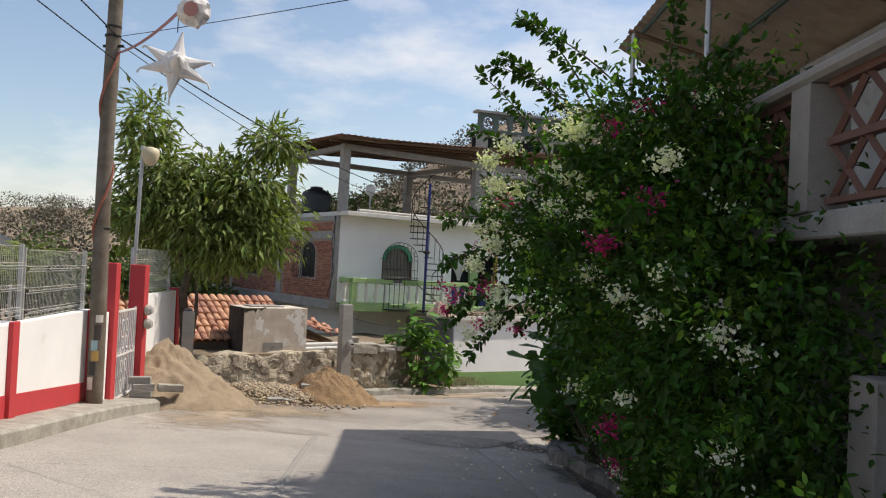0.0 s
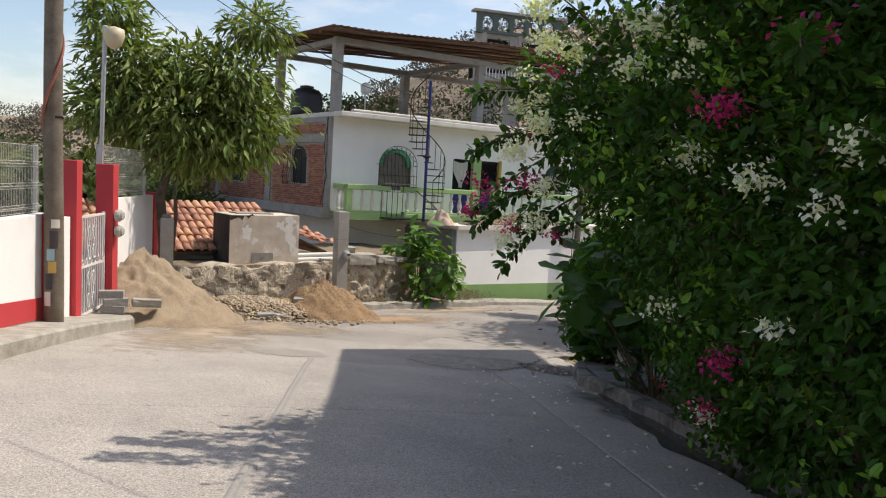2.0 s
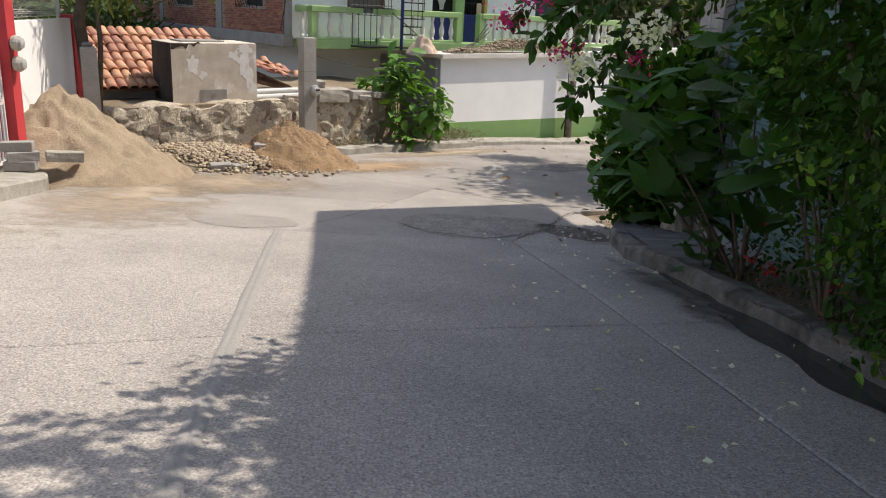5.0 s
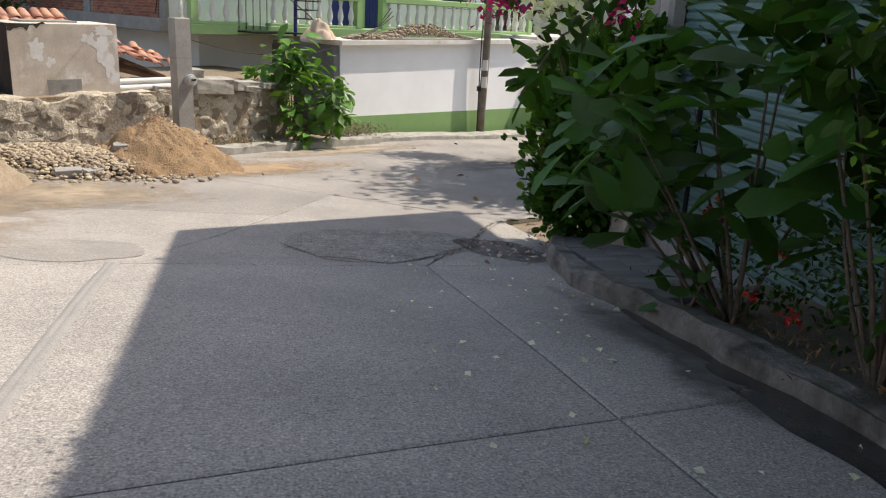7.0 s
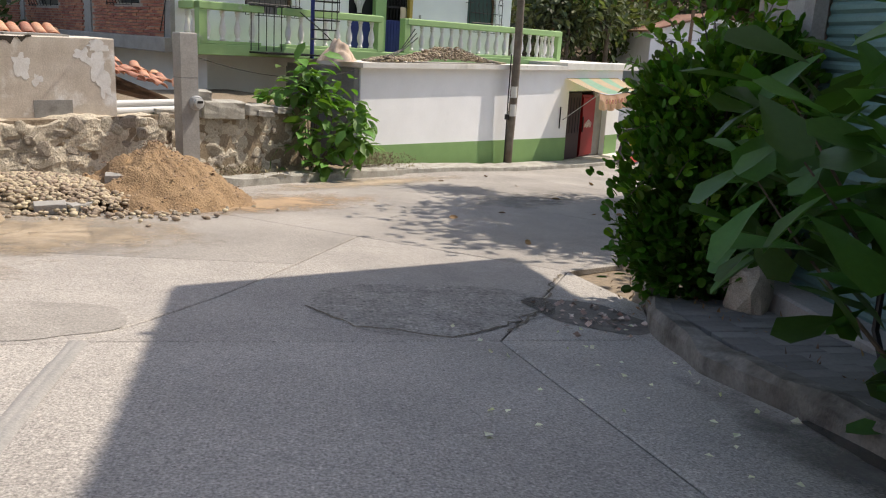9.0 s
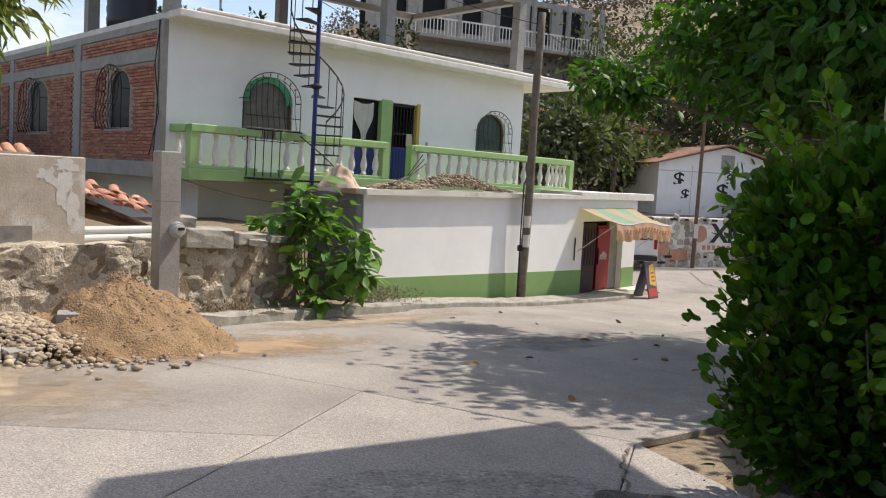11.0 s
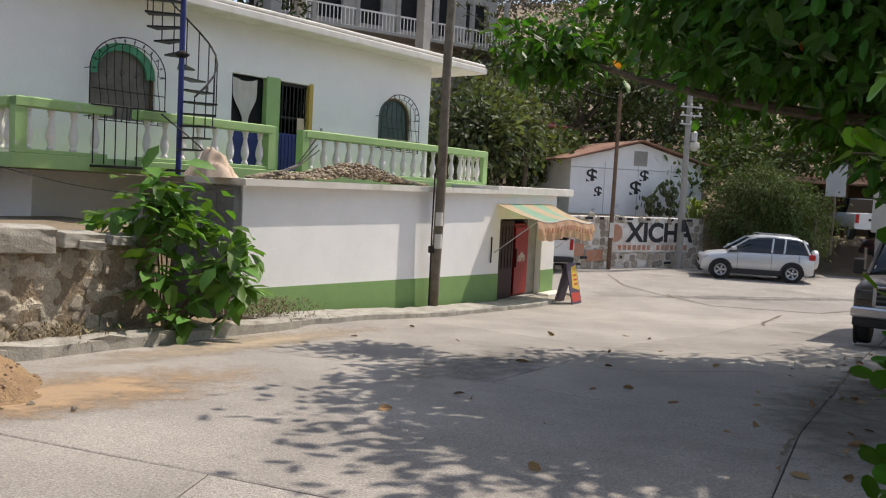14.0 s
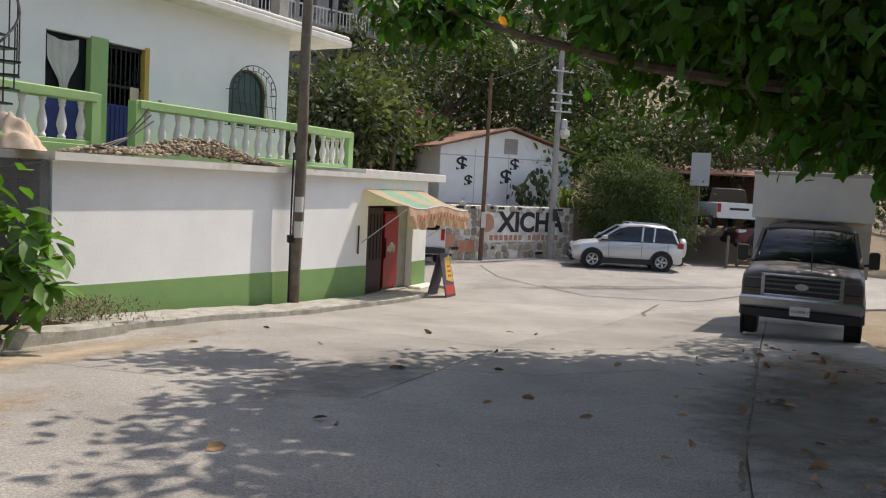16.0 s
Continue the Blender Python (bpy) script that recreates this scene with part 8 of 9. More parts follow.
leaf_pale = material("pale_tree_leaf", (0.14, 0.16, 0.065), 0.7, (0.11, 0.12, 0.06), 0.5, 0.8, 10, 0.0, tone=0.1, island=0.45, trans=0.2)
leaf_dull = material("dull_tree_leaf", (0.06, 0.085, 0.035), 0.7, (0.09, 0.10, 0.05), 0.5, 0.8, 10, 0.0, tone=0.1, island=0.5, trans=0.15)
for x, y, h, s, mt, n in ((12.6, 45.5, 5.6, 2.8, leaf_pale, 2600), (10.4, 44.5, 5.0, 2.6, leaf_dull, 2200), (14.0, 51.0, 6.5, 3.2, leaf_dull, 2200), (8.5, 49.0, 7.5, 3.2, leaf_pale, 2200), (18.5, 54.0, 8.5, 4.0, leaf_hill, 2600), (23.0, 52.0, 8.5, 4.0, leaf_dull, 2600), (27.5, 50.0, 8.0, 4.0, leaf_hill, 2600), (32.0, 47.0, 7.5, 3.8, leaf_dull, 2400), (12.0, 58.0, 8.5, 4.0, leaf_pale, 2200), (17.0, 62.0, 9.5, 4.5, leaf_dull, 2200), (24.0, 60.0, 9.5, 4.5, leaf_hill, 2200), (31.0, 57.0, 9.5, 4.5, leaf_dull, 2200), (38.0, 48.0, 8.0, 4.2, leaf_hill, 2200), (36.0, 38.0, 6.5, 3.4, leaf_hill, 2000), (-1.0, 62.0, 7.5, 4.0, leaf_hill, 1800), (6.0, 66.0, 8.5, 4.5, leaf_dull, 1800),
                         (-13.5, 36.0, 5.2, 2.8, leaf_hill, 1700), (-17.0, 33.0, 4.6, 2.6, leaf_dull, 1700), (-20.5, 38.0, 5.4, 3.0, leaf_hill, 1700), (-10.8, 33.0, 4.6, 2.2, leaf_hill, 1700), (-24.0, 44.0, 6.0, 3.6, leaf_dull, 1500), (-14.0, 45.0, 6.0, 3.6, leaf_dull, 1500), (-9.6, 23.5, 4.4, 1.5, leaf_hill, 1500), (25.5, 46.5, 4.0, 2.6, leaf_dull, 2200), (22.0, 48.0, 4.5, 2.8, leaf_hill, 2200), (28.5, 49.0, 5.0, 3.0, leaf_dull, 2200), (26.0, 54.0, 7.0, 3.8, leaf_hill, 2400), (20.5, 57.0, 8.0, 4.2, leaf_dull, 2400), (33.0, 51.0, 6.5, 3.6, leaf_hill, 2200), (15.5, 49.5, 4.2, 2.6, leaf_hill, 2200), (35.0, 43.0, 6.0, 3.2, leaf_dull, 2200), (29.0, 63.0, 10.0, 5.0, leaf_dull, 2400), (21.0, 67.0, 10.0, 5.0, leaf_hill, 2400), (13.0, 66.0, 9.0, 4.6, leaf_dull, 2200)):
    far_tree(x, y, terrain(x, y), h, s, mt, "leafy tree on the slope behind the houses", n)
# big rounded shrub behind the silver car
shrub = thing("dense_shrub", "dense dark green shrub overhanging the parked car", "bush", pose(0, 0, 0))
p, a = crown_points(rng, [(22.7, 43.0, -0.9, 1.9, 1.5, 1.7), (21.6, 43.7, -0.7, 1.1, 1.0, 1.4), (23.6, 42.2, -1.0, 1.5, 1.4, 1.5), (22.3, 42.8, 0.5, 1.4, 1.2, 0.8)], 750, 0.5, 0.3)
part("foliage", leaf_mesh(Mesh(), rng, p, a, 0.2, "slim", 0.6, 0.4), leaf_hill, shrub)
part("stem_frame", limbs(Mesh(), rng, (22.3, 43.2, -3.0), [(21.0, 43.5, -0.7), (22.2, 43.0, 0.4), (23.6, 42.3, -0.8)], 0.08), bark, shrub)
for x, y, h, w in ((18.9, 44.9, 1.15, 0.7), (19.5, 45.0, 0.95, 0.6), (18.3, 45.0, 0.6, 0.5)):
    cact = thing("prickly_pear", "tall prickly pear in front of the shed", "cactus", pose(x, y, -1.05), "prickly pears")
    pad = Mesh().lathe(((0.02, 0), (0.1, 0.05), (0.16, 0.18), (0.15, 0.3), (0.06, 0.4), (0.01, 0.41)), 10, Matrix.Diagonal((0.62, 0.16, 0.62, 1))).data("pad", leaf_dull, True)
    for k in range(44):
        part("pad", pad, None, cact, m=pose(rng.normal(0, w * 0.45), rng.normal(0, 0.2), rng.uniform(0.0, h * 1.25), rng.normal(0, 14), rng.normal(0, 28), rng.uniform(0, 180)))
agave = thing("strap_leaf_plant", "clump of long strap leaves on the retaining wall", "plant", pose(20.3, 44.6, -1.05))
blade = Mesh().add([(0, -0.05, 0), (0, 0.05, 0), (0.5, -0.06, 0.45), (0.5, 0.06, 0.45), (1.0, -0.04, 0.45), (1.0, 0.04, 0.45), (1.35, 0, 0.15)], [(0, 2, 3, 1), (2, 4, 5, 3), (4, 6, 5)]).data("blade", leaf_olive)
for k in range(40):
    part("blade", blade, None, agave, m=pose(rng.normal(0, 0.1), rng.normal(0, 0.1), 0, 0, rng.uniform(-40, 10), rng.uniform(0, 360)))
palm = thing("palm", "low palm beyond the fence", "palm", pose(-12.6, 24.5, -1.8))
frond = Mesh()
for t in np.linspace(0.15, 1, 22):
    x, z = 1.6 * t, 0.9 * math.sin(t * 2.2) * 1.1
    for s in (1, -1):
        frond.add([(x, 0, z), (x + 0.06, 0, z), (x + 0.25, s * 0.45 * (1.1 - t * 0.6), z - 0.12)], [(0, 1, 2)])
fd = frond.data("frond", leaf_olive)
part("trunk", Mesh().tube([(0, 0, 0), (0, 0, 2.0)], 0.16, 9), bark, palm)
for k in range(16):
    part("frond", fd, None, palm, m=pose(0, 0, 1.9, 0, rng.uniform(-35, 20), k * 22.5))

# far woods: clumps over the slopes
wood_pts, wood_aim = [], []
gw = np.random.default_rng(77)
for _ in range(2300):
    ang, rad = radians(gw.uniform(-48, 62)), gw.uniform(62, 420)
    x, y = rad * math.sin(ang), rad * math.cos(ang)
    if noise.noise(Vector((x * 0.02, y * 0.02, 4))) < -0.25 or (0 < x < 20 and y < 64):
        continue
    s = gw.uniform(1.3, 2.6) * (1 + rad / 500)
    n = 90
    d = gw.normal(0, 1, (n, 3))
    d /= np.linalg.norm(d, axis=1)[:, None]
    wood_pts.append(d * np.array([s, s, s * 0.75]) * gw.uniform(0.5, 1.05, (n, 1)) + np.array([x, y, terrain(x, y) + s * 0.5]))
    wood_aim.append(d)
woods = leaf_mesh(Mesh(), gw, np.concatenate(wood_pts), np.concatenate(wood_aim), 0.6, "bract", 0.8, 0.1)
# Dry scrub brown, greyed in the colour itself for distance haze.
tagged(part("far_woods", woods, material("hazy_wood_leaf", (0.155, 0.135, 0.105), 0.9, (0.105, 0.10, 0.075), 0.03, 0.9, 0.4, 0.0, tone=0.15, island=0.18, spec=0.1), None), "dry scrub and woods on the far hills", "woods", kind="stuff")

# litter
gl = np.random.default_rng(9)
n = 130
q = np.stack([gl.uniform(0.2, 2.2, n), gl.uniform(3.5, 14.5, n), np.zeros(n)], 1)
for row in q:
    row[2] = gz(row[0], row[1]) + 0.012
tagged(part("fallen_petals", leaf_mesh(Mesh(), gl, q, gl.normal(0, 1, (n, 3)) * np.array([1, 1, 0.1]), 0.05, "bract", 0.1, 0.0), flower_white), "white petals fallen on the road", "petals", kind="stuff")
n = 26
q = np.stack([gl.uniform(0.0, 9.0, n), gl.uniform(16.5, 27.0, n), np.zeros(n)], 1)
for row in q:
    row[2] = gz(row[0], row[1]) + 0.02
tagged(part("fallen_leaves", leaf_mesh(Mesh(), gl, q, gl.normal(0, 1, (n, 3)) * np.array([1, 1, 0.1]), 0.17, "oval", 0.15, 0.0), leaf_dry), "curled brown leaves fallen on the road", "leaves", kind="stuff")

n = 60
q = np.stack([gl.normal(1.62, 0.18, n), gl.normal(14.65, 0.3, n), np.zeros(n)], 1)
for row in q:
    row[2] = gz(row[0], row[1]) + 0.018
tagged(part("gutter_litter", leaf_mesh(Mesh(), gl, q, gl.normal(0, 1, (n, 3)) * np.array([1, 1, 0.1]), 0.06, "bract", 0.1, 0.0), material("faded_petal", (0.50, 0.42, 0.36), 0.8, (0.36, 0.24, 0.18), 9, 0.9, 30, 0.0, island=0.4)), "faded petals and leaf scraps by the kerb", "petals", kind="stuff")
n = 90
q = np.stack([gl.uniform(3.5, 11.0, n), np.zeros(n), np.zeros(n)], 1)
q[:, 1] = 17.4 + (q[:, 0] - 3.5) * 0.9 + gl.normal(0, 0.9, n)
for row in q:
    row[2] = gz(row[0], row[1]) + 0.022
tagged(part("roadside_leaves", leaf_mesh(Mesh(), gl, q, gl.normal(0, 1, (n, 3)) * np.array([1, 1, 0.1]), 0.14, "oval", 0.15, 0.0), leaf_dry), "curled brown leaves under the spreading tree", "leaves", kind="stuff")

# ---- vehicles ----
tyre_mat, rim_mat = plain("tyre_rubber", (0.018, 0.018, 0.018), 0.85), plain("alloy_rim", (0.55, 0.56, 0.57), 0.35, 0.8)
glass_mat = plain("vehicle_glass", (0.012, 0.014, 0.016), 0.06, 0.0, 0.7, 0.0)
chrome, lamp_glass = plain("chrome", (0.65, 0.65, 0.66), 0.18, 1.0), plain("headlamp_glass", (0.55, 0.56, 0.58), 0.12, 0.3, 0.8)
tail_red, black_trim, plate_white = plain("tail_lamp_red", (0.35, 0.01, 0.01), 0.25), plain("black_trim", (0.02, 0.02, 0.022), 0.6), plain("number_plate", (0.72, 0.72, 0.70), 0.5)


def loft(sections, mat, name, parent, smooth_shade=True, label="", mirror=True):
    """A body shell from cross sections: each (x, [(y, z) from keel to roof])."""
    mb = Mesh()
    n = len(sections[0][1])
    v, f = [], []
    for x, pr in sections:
        v += [(x, y, z) for y, z in pr] + [(x, -y, z) for y, z in reversed(pr)]
    m = 2 * n
    for k in range(len(sections) - 1):
        for j in range(m):
            f.append((k * m + j, (k + 1) * m + j, (k + 1) * m + (j + 1) % m, k * m + (j + 1) % m))
    f.append(tuple(range(m)))
    f.append(tuple(reversed(range((len(sections) - 1) * m, len(sections) * m))))
    mb.add(v, f)
    ob = part(name, mb, mat, parent, label)
    bm = bmesh.new()
    bm.from_mesh(ob.data)
    bmesh.ops.recalc_face_normals(bm, faces=bm.faces[:])
    bm.to_mesh(ob.data)
    bm.free()
    if smooth_shade:
        ob.data.shade_smooth()
        for p in ob.data.polygons:
            if len(p.vertices) > 4:
                p.use_smooth = False
    return ob


def wheel(parent, x, y, r, width, spokes=5):
    s = 1 if y > 0 else -1
    m = pose(x, y, r, -90 * s, 0, 0)
    w = part("wheel", Mesh().lathe(((r * 0.6, -width / 2), (r * 0.94, -width / 2), (r, -width / 4), (r, width / 4), (r * 0.94, width / 2), (r * 0.66, width / 2), (r * 0.64, width / 4)), 24), tyre_mat, parent, "black tyre", True, m)
    part("rim", Mesh().lathe(((r * 0.3, width * 0.2), (r * 0.63, width * 0.26), (r * 0.66, width * 0.48), (r * 0.6, width * 0.5), (r * 0.58, width * 0.36), (r * 0.15, width * 0.3), (r * 0.1, width * 0.42), (0.01, width * 0.44)), 24), rim_mat if spokes else plain("steel_rim", (0.3, 0.3, 0.3), 0.5, 0.5), w, "silver rim", True)
    dark = Mesh()
    for k in range(spokes):
        t0 = 2 * math.pi * k / spokes
        a = [(rr * r * math.cos(t0 + d), rr * r * math.sin(t0 + d), width * (0.345 + 0.05 * (rr > 0.4))) for rr, d in ((0.24, -0.25), (0.54, -0.42), (0.54, 0.42), (0.24, 0.25))]
        dark.add(a, [(0, 1, 2, 3)])
    if spokes:
        part("rim_gap", dark, black_trim, w)


def car(name, label, m, paint, length, width, height, wheelbase, r, kind="suv"):
    c = thing(name, label, "car", m)
    h = width / 2
    front, rear = length / 2, -length / 2
    zb, belt = r * 0.75, height * 0.62
    if kind == "suv":
        prof = ((front, 0.80, 0.62), (front - 0.08, 0.92, 0.80), (front - 0.35, 0.97, 0.93), (front - 1.0, 1.0, 1.02), (front - 1.25, 1.0, 1.06), (0, 1.0, 1.07), (rear + 0.5, 1.0, 1.09), (rear + 0.08, 0.97, 1.08), (rear, 0.90, 0.98))
    else:
        prof = ((front, 0.80, 0.60), (front - 0.1, 0.92, 0.76), (front - 0.4, 0.97, 0.85), (front - 1.1, 1.0, 0.92), (0, 1.0, 0.95), (rear + 0.6, 1.0, 0.98), (rear + 0.1, 0.97, 0.96), (rear, 0.90, 0.85))
    secs = []
    for x, k, top in prof:
        w = h * k
        secs.append((x, [(w * 0.86, zb), (w * 0.98, zb + 0.08), (w, (zb + top) / 2), (w * 0.985, top - 0.12), (w * 0.90, top - 0.02), (w * 0.5, top + 0.015)]))
    loft(secs, paint, "body", c)
    wf, wr = front - 1.0, rear + (0.12 if kind == "suv" else 0.9)
    cab = []
    for x, z, k in ((wf, prof[3][2], 0.93), (wf - 0.75, height - 0.10, 0.76), (wf - 1.1, height - 0.02, 0.74), (0 - 0.5, height, 0.74), (wr + 0.5, height - 0.05, 0.73), (wr + 0.12, height - 0.18, 0.76), (wr - 0.02, prof[5][2] + 0.02, 0.90)):
        base = prof[5][2] - 0.03
        w = h * k
        cab.append((x, [(h * 0.93, base), (h * 0.92, base + 0.02), (w + (h * 0.92 - w) * 0.4, base + (z - base) * 0.55), (w + 0.02, base + max(0.03, (z - base) - 0.06)), (w * 0.9, base + max(0.04, (z - base) - 0.01)), (w * 0.5, base + max(0.05, z - base))]))
    loft(cab, glass_mat, "glasshouse", c, label="dark tinted windows")
    roof = [(x, [(pr[3][0] * 1.0, pr[3][1] - 0.02), (pr[3][0] * 1.005, pr[3][1] + 0.01), (pr[4][0], pr[4][1] + 0.015), (pr[5][0], pr[5][1] + 0.018)]) for x, pr in cab[1:-1]]
    loft(roof, paint, "roof", c)
    for s in (1, -1):
        for xa, xb in ((wf + 0.02, wf - 0.78), (wf - 1.55, wf - 1.6), (wr + 0.95, wr + 0.9), (wr + 0.06, wr + 0.3)):
            za = prof[5][2] - 0.01
            part("pillar", Mesh().tube([(xa, s * h * 0.93, za), (xb, s * h * 0.765, height - 0.10)], 0.035, 5), paint, c)
        part("sill", Mesh().box(-wheelbase / 2 + r, s * h - 0.05, zb - 0.04, wheelbase / 2 - r, s * h + 0.012, zb + 0.16, bevel=0.02), black_trim, c)
        part("mirror", Mesh().box(wf - 0.28, s * (h + 0.02) - 0.08, prof[5][2] + 0.02, wf - 0.1, s * (h + 0.02) + 0.12, prof[5][2] + 0.17, bevel=0.03), paint, c)
        part("headlight", Mesh().box(front - 0.36, s * h * 0.78 - 0.15, prof[1][2] - 0.08, front - 0.02, s * h * 0.78 + 0.13, prof[1][2] + 0.06, bevel=0.03), lamp_glass, c, "clear headlight")
        part("tail_light", Mesh().box(rear - 0.01, s * h * 0.82 - 0.1, prof[-2][2] - 0.22, rear + 0.2, s * h * 0.82 + 0.15, prof[-2][2] + 0.0, bevel=0.03), tail_red, c, "red tail light")
        part("handle", Mesh().box(wf - 1.45, s * (h + 0.0) - 0.01, prof[5][2] - 0.16, wf - 1.27, s * h + 0.02, prof[5][2] - 0.13), paint, c)
        part("handle", Mesh().box(wf - 2.4, s * (h + 0.0) - 0.01, prof[5][2] - 0.15, wf - 2.22, s * h + 0.02, prof[5][2] - 0.12), paint, c)
        gap = Mesh()
        for x in (wf - 0.35, wf - 1.55, wf - 2.5):
            gap.box(x - 0.006, s * (h + 0.003) - 0.004, zb + 0.2, x + 0.006, s * (h + 0.003) + 0.004, prof[5][2] - 0.05)
        part("door_gap", gap, black_trim, c)
        for x in (wheelbase / 2, -wheelbase / 2):
            arch = [(x + (r + 0.05) * math.cos(t), s * (h + 0.005), r + (r + 0.05) * math.sin(t)) for t in np.linspace(-0.2, math.pi + 0.2, 16)]
            part("wheel_arch", Mesh().tube(arch, 0.045, 6), black_trim, c)
            well = Mesh().lathe(((0.01, -0.02), (r + 0.05, -0.02), (r + 0.05, 0.006), (0.01, 0.006)), 20, pose(x, s * h * 0.995, r, -90 * s, 0, 0))
            part("wheel_well", well, black_trim, c)
            wheel(c, x, s * (h - 0.06), r, 0.2)
        if kind == "suv":
            part("roof_rail", Mesh().tube([(wf - 1.0, s * h * 0.68, height + 0.01), (wf - 1.1, s * h * 0.68, height + 0.05), (wr + 0.6, s * h * 0.68, height + 0.03), (wr + 0.45, s * h * 0.68, height - 0.03)], 0.018, 6), galvanised, c)
    part("bumper", Mesh().box(front - 0.15, -h * 0.86, zb - 0.02, front + 0.05, h * 0.86, zb + 0.22, bevel=0.05), black_trim, c)
    part("grille", Mesh().box(front - 0.1, -h * 0.5, 0.55, front + 0.012, h * 0.5, 0.68, bevel=0.01), black_trim, c)
    part("rear_bumper", Mesh().box(rear - 0.05, -h * 0.88, zb - 0.02, rear + 0.2, h * 0.88, zb + 0.24, bevel=0.05), black_trim, c)
    if kind == "suv":
        spare = part("spare_wheel", Mesh().lathe(((0.05, -0.1), (0.33, -0.1), (0.36, -0.04), (0.36, 0.06), (0.30, 0.1), (0.05, 0.11)), 20, pose(rear - 0.13, 0.05, 0.86, 0, -90, 0)), paint, c, "covered spare wheel")
    return c


silver = material("silver_paint", (0.60, 0.61, 0.62), 0.3, (0.56, 0.57, 0.58), 3, 0.4, 40, 0.0, metal=0.35, tone=0.02, spec=0.6)
maroon = plain("maroon_paint", (0.10, 0.015, 0.02), 0.35)
white_body = plain("white_vehicle_paint", (0.72, 0.73, 0.74), 0.35)
car("compact_suv", "silver compact car with a spare wheel parked by the wall", pose(20.1, 40.1, -3.09, 0, 0, 150), silver, 4.05, 1.77, 1.68, 2.52, 0.34)
car("maroon_car", "dark red saloon parked on the dirt verge", pose(28.6, 40.6, -2.35, 0, 0, 160), maroon, 4.3, 1.72, 1.42, 2.55, 0.31, "saloon")

# pickup with a box body
truck = thing("box_truck", "bronze heavy pickup truck with a white cargo box", "truck", pose(13.0, 25.72, -2.78, 0, 0, -141))
bronze = material("bronze_paint", (0.10, 0.084, 0.072), 0.38, (0.085, 0.073, 0.063), 3, 0.4, 40, 0.0, metal=0.15, tone=0.03, spec=0.6)
# local x forwards; the nose at x = 0.95
loft([(x, [(w * 0.92, 0.62), (w, 0.70), (w, 1.0), (w * 0.985, t - 0.10), (w * 0.9, t - 0.02), (w * 0.45, t + 0.03)]) for x, w, t in ((0.93, 0.96, 1.17), (0.85, 0.99, 1.24), (0.2, 1.0, 1.30), (-0.55, 1.0, 1.33), (-0.6, 1.0, 1.33), (-2.3, 1.0, 1.33))], bronze, "body", truck)
cabs = []
for x, z, w in ((-0.35, 1.34, 0.93), (-0.95, 1.95, 0.80), (-1.2, 2.02, 0.78), (-2.0, 2.02, 0.78), (-2.28, 1.95, 0.80)):
    cabs.append((x, [(0.95, 1.30), (0.94, 1.33), (w + (0.94 - w) * 0.4, 1.3 + (z - 1.3) * 0.55 + 0.01), (w + 0.02, max(1.35, z - 0.06)), (w * 0.9, max(1.36, z - 0.01)), (w * 0.5, z + 0.02)]))
loft(cabs, glass_mat, "cab_glass", truck, label="dark windscreen and windows")
loft([(x, [(pr[3][0], pr[3][1] - 0.04), (pr[3][0] * 1.01, pr[3][1] + 0.01), (pr[4][0], pr[4][1] + 0.02), (pr[5][0], pr[5][1] + 0.02)]) for x, pr in cabs[1:]], bronze, "cab_roof", truck)
for s in (1, -1):
    part("pillar", Mesh().tube([(-0.33, s * 0.94, 1.32), (-0.95, s * 0.82, 1.92)], 0.04, 6), bronze, truck)
    part("headlight", Mesh().box(0.86, s * 0.80 - 0.14, 0.92, 0.965, s * 0.80 + 0.14, 1.12, bevel=0.02), plain("smoked_lamp", (0.10, 0.10, 0.10), 0.15, 0.3, 0.6), truck, "smoked square headlight")
    part("indicator", Mesh().box(0.86, s * 0.80 - 0.13, 0.86, 0.955, s * 0.80 + 0.13, 0.915), plain("smoked_indicator", (0.12, 0.08, 0.06), 0.25), truck)
    mir = part("mirror", Mesh().box(-0.55, s * 1.14 - 0.09, 1.30, -0.47, s * 1.14 + 0.09, 1.62, bevel=0.03), black_trim, truck, "tall black towing mirror")
    part("mirror_arm", Mesh().tube([(-0.5, s * 0.95, 1.36), (-0.5, s * 1.08, 1.38)], 0.025, 5), black_trim, mir)
    for x in (0.15, -3.4):
        wheel(truck, x, s * 0.86, 0.39, 0.26, 6 if x > 0 else 0)
    arch = [(0.15 + 0.46 * math.cos(t), s * 1.0, 0.40 + 0.46 * math.sin(t)) for t in np.linspace(0, math.pi, 14)]
    part("wheel_arch", Mesh().tube(arch, 0.03, 6), bronze, truck)
    part("wheel_well", Mesh().lathe(((0.01, -0.03), (0.45, -0.03), (0.45, 0.006), (0.01, 0.006)), 20, pose(0.15, s * 0.995, 0.42, -90 * s, 0, 0)), black_trim, truck)
    part("tow_hook", Mesh().box(0.9, s * 0.42 - 0.03, 0.55, 1.02, s * 0.42 + 0.03, 0.60), black_trim, truck)
grille = part("grille", Mesh().box(0.80, -0.62, 0.84, 0.955, 0.62, 1.17, bevel=0.02), black_trim, truck)
gf = Mesh()
for a, b, c, d in ((-0.66, -0.60, 0.80, 1.20), (0.60, 0.66, 0.80, 1.20), (-0.66, 0.66, 1.155, 1.205), (-0.66, 0.66, 0.80, 0.845)):
    gf.box(0.9, a, c, 0.985, b, d, bevel=0.012)
part("grille_surround", gf, chrome, grille, "chrome grille surround")
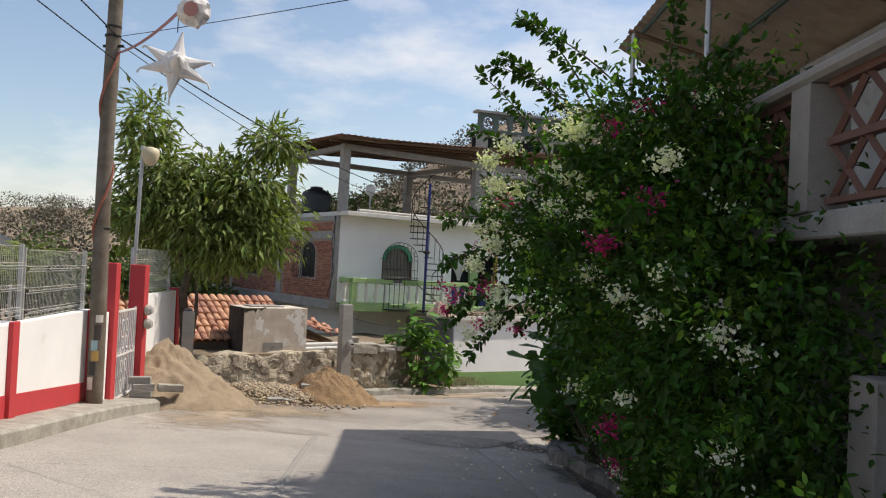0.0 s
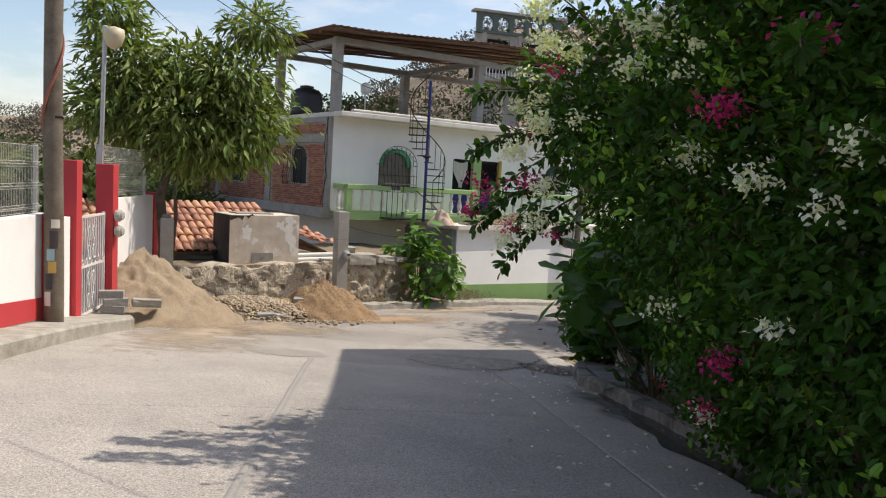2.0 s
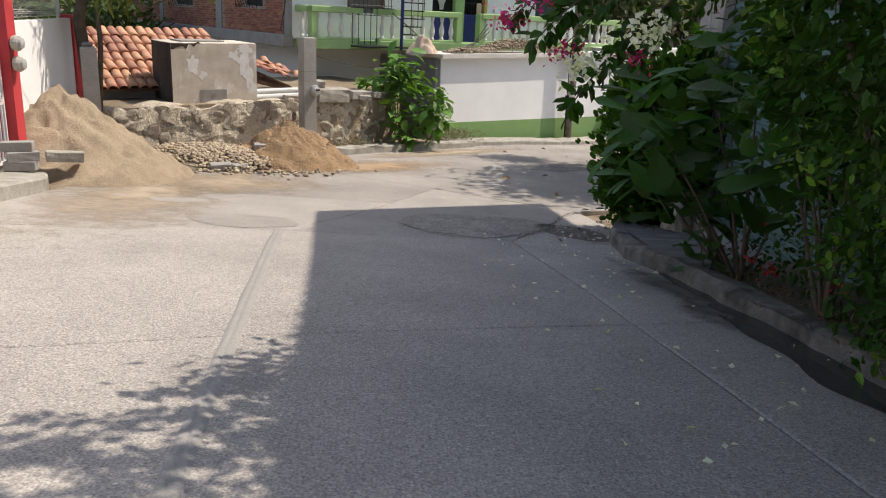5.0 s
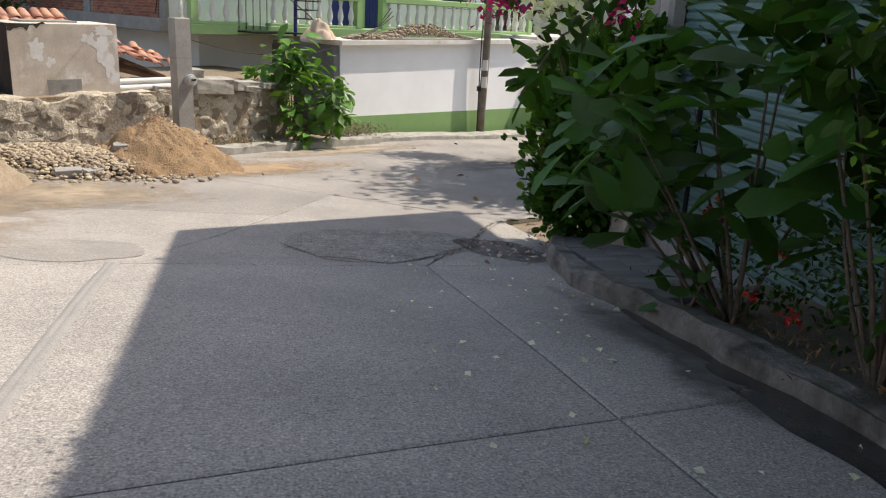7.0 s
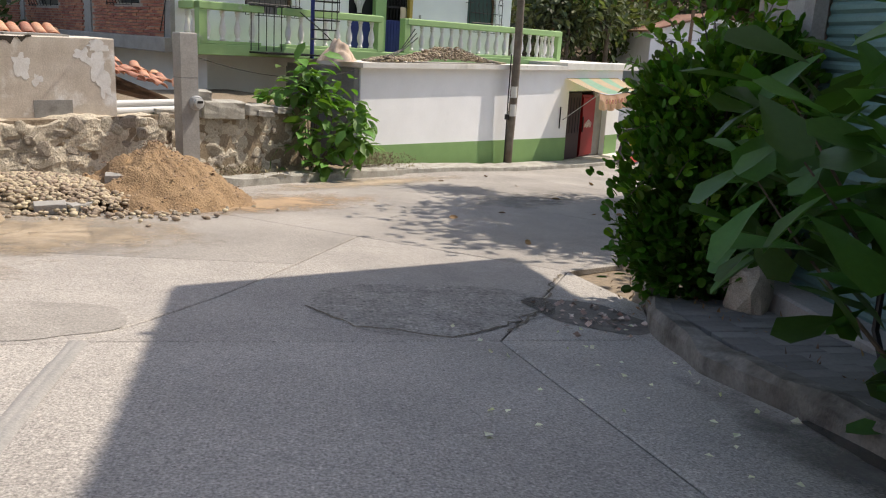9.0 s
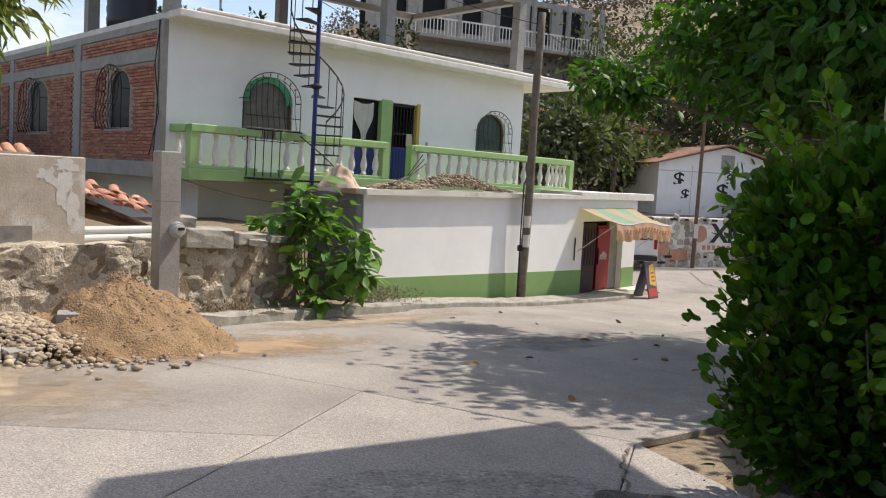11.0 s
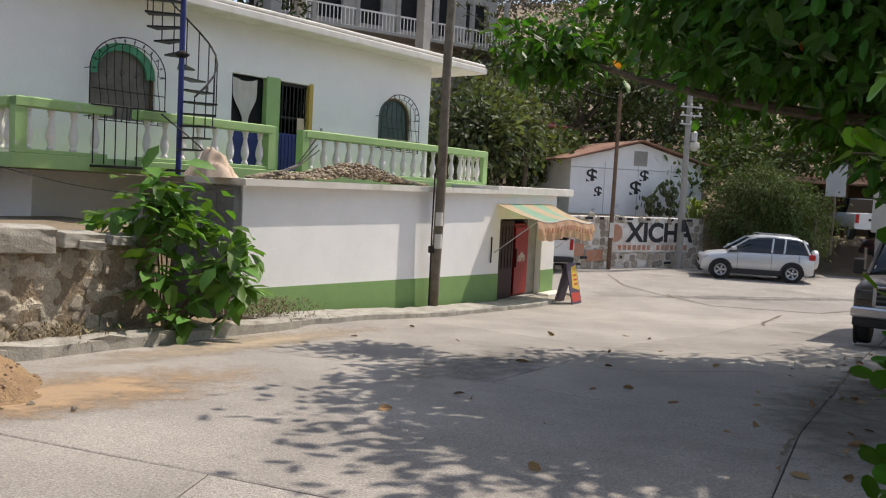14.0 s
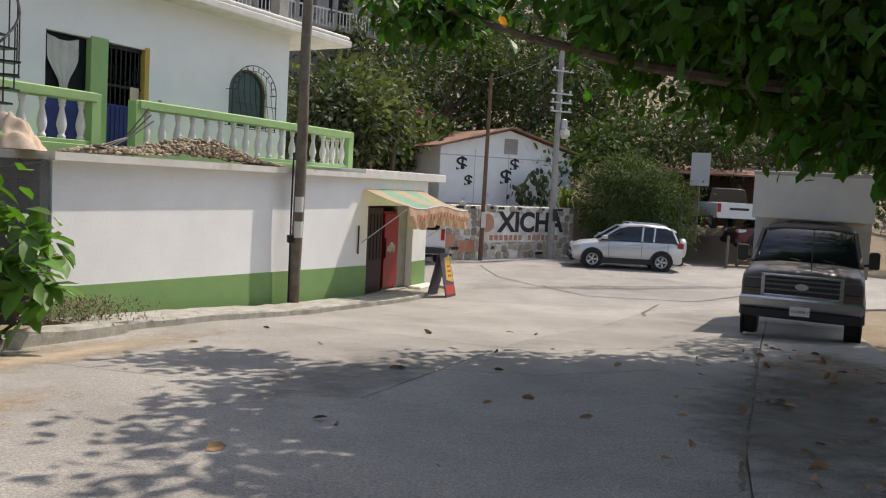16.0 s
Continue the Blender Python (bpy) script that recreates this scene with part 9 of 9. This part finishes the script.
for z in (0.93, 1.02, 1.10):
    part("grille_bar", Mesh().box(0.95, -0.6, z - 0.014, 0.972, 0.6, z + 0.014), plain("grey_grille_bar", (0.13, 0.13, 0.135), 0.4, 0.5), grille)
part("badge", Mesh().lathe(((0.11, -0.01), (0.11, 0.01), (0.05, 0.015)), 18, pose(0.97, 0, 1.0, 0, 90, 0) @ Matrix.Diagonal((0.5, 1, 1, 1))), galvanised, grille, "plain oval badge")
part("bumper", Mesh().box(0.86, -1.0, 0.60, 1.06, 1.0, 0.80, bevel=0.035), chrome, truck, "chrome front bumper")
part("valance", Mesh().box(0.86, -0.96, 0.42, 1.0, 0.96, 0.60, bevel=0.03), black_trim, truck)
plate = part("number_plate", Mesh().box(1.055, -0.16, 0.50, 1.066, 0.16, 0.66, bevel=0.004), plate_white, truck, "white number plate")
letters("plate_number", "VC-9928-Z", 0.065, black_trim, plate, pose(1.068, 0, 0.575, 90, 0, 90), 0.001)
part("wiper", Mesh().tube([(-0.34, 0.5, 1.38), (-0.5, 0.0, 1.44)], 0.012, 4), black_trim, truck)
part("wiper", Mesh().tube([(-0.34, -0.1, 1.38), (-0.5, -0.6, 1.44)], 0.012, 4), black_trim, truck)
part("sun_strip", Mesh().add([(-0.40, -0.85, 1.40), (-0.40, 0.85, 1.40), (-0.50, 0.84, 1.50), (-0.50, -0.84, 1.50)], [(0, 1, 2, 3)]), plain("windscreen_papers", (0.4, 0.42, 0.42), 0.6), truck)
part("aerial", Mesh().tube([(0.7, 0.12, 0.8), (0.72, 0.12, 2.0)], 0.008, 4), black_trim, truck)
box = part("cargo_box", Mesh().box(-5.6, -1.12, 0.95, -2.42, 1.12, 3.05, bevel=0.02), plain("cargo_grey", (0.50, 0.51, 0.51), 0.6), truck, "white sheet metal cargo box")
part("box_overhang", Mesh().box(-2.42, -1.12, 2.12, -1.55, 1.12, 3.05, bevel=0.02), plain("cargo_white", (0.66, 0.67, 0.67), 0.6), box)
part("box_rim", Mesh().box(-5.62, -1.14, 3.0, -1.53, 1.14, 3.08, bevel=0.01), galvanised, box)
part("chassis", Mesh().box(-5.5, -0.5, 0.55, 0.7, 0.5, 0.85), black_trim, truck)

# white van tail behind the shop
van = thing("white_van", "white van parked behind the shop corner", "van", pose(12.5, 43.3, -3.1, 0, 0, 78))
loft([(x, [(0.85, 0.35), (0.92, 0.5), (0.93, 1.0), (0.90, 1.35), (t * 0.85, t * 1.95), (0.5, t * 2.0)]) for x, t in ((-2.3, 0.97), (-2.2, 1.0), (1.2, 1.0), (1.3, 1.0))], white_body, "body", van)
part("rear_window", Mesh().box(-2.33, -0.7, 1.2, -2.28, 0.7, 1.7, bevel=0.02), glass_mat, van)
for s in (1, -1):
    part("side_window", Mesh().box(-1.9, s * 0.915 - 0.02, 1.2, 0.9, s * 0.915 + 0.02, 1.65, bevel=0.01), glass_mat, van)
    part("tail_light", Mesh().box(-2.34, s * 0.82 - 0.06, 0.85, -2.27, s * 0.82 + 0.06, 1.25), tail_red, van, "red tail light")
    for x in (-1.5, 1.1):
        wheel(van, x, s * 0.82, 0.32, 0.2, 0)
part("bumper", Mesh().box(-2.42, -0.9, 0.38, -2.26, 0.9, 0.6, bevel=0.03), black_trim, van)

# pale pickup on the verge
pickup = thing("white_pickup", "white pickup truck seen from behind on the verge", "pickup", pose(28.0, 43.2, -1.6, 0, 0, 60))
loft([(x, [(0.86, 0.5), (0.92, 0.6), (0.93, 0.9), (0.92, 1.1), (0.9, 1.15), (0.4, 1.16)]) for x in (-2.5, -2.45, 2.2, 2.4)], white_body, "body", pickup)
loft([(x, [(0.86, 1.1), (0.86, 1.15), (0.80, 1.4), (0.74, z - 0.05), (0.7, z), (0.4, z + 0.01)]) for x, z in ((-0.6, 1.72), (-0.4, 1.8), (0.7, 1.8), (1.2, 1.3))], glass_mat, "cab", pickup)
for s in (1, -1):
    part("tail_light", Mesh().box(-2.54, s * 0.84 - 0.07, 0.75, -2.46, s * 0.84 + 0.07, 1.12), tail_red, pickup)
    for x in (-1.5, 1.6):
        wheel(pickup, x, s * 0.8, 0.36, 0.22, 0)
part("tailgate_text", Mesh().box(-2.515, -0.4, 0.85, -2.505, 0.4, 0.95), black_trim, pickup)
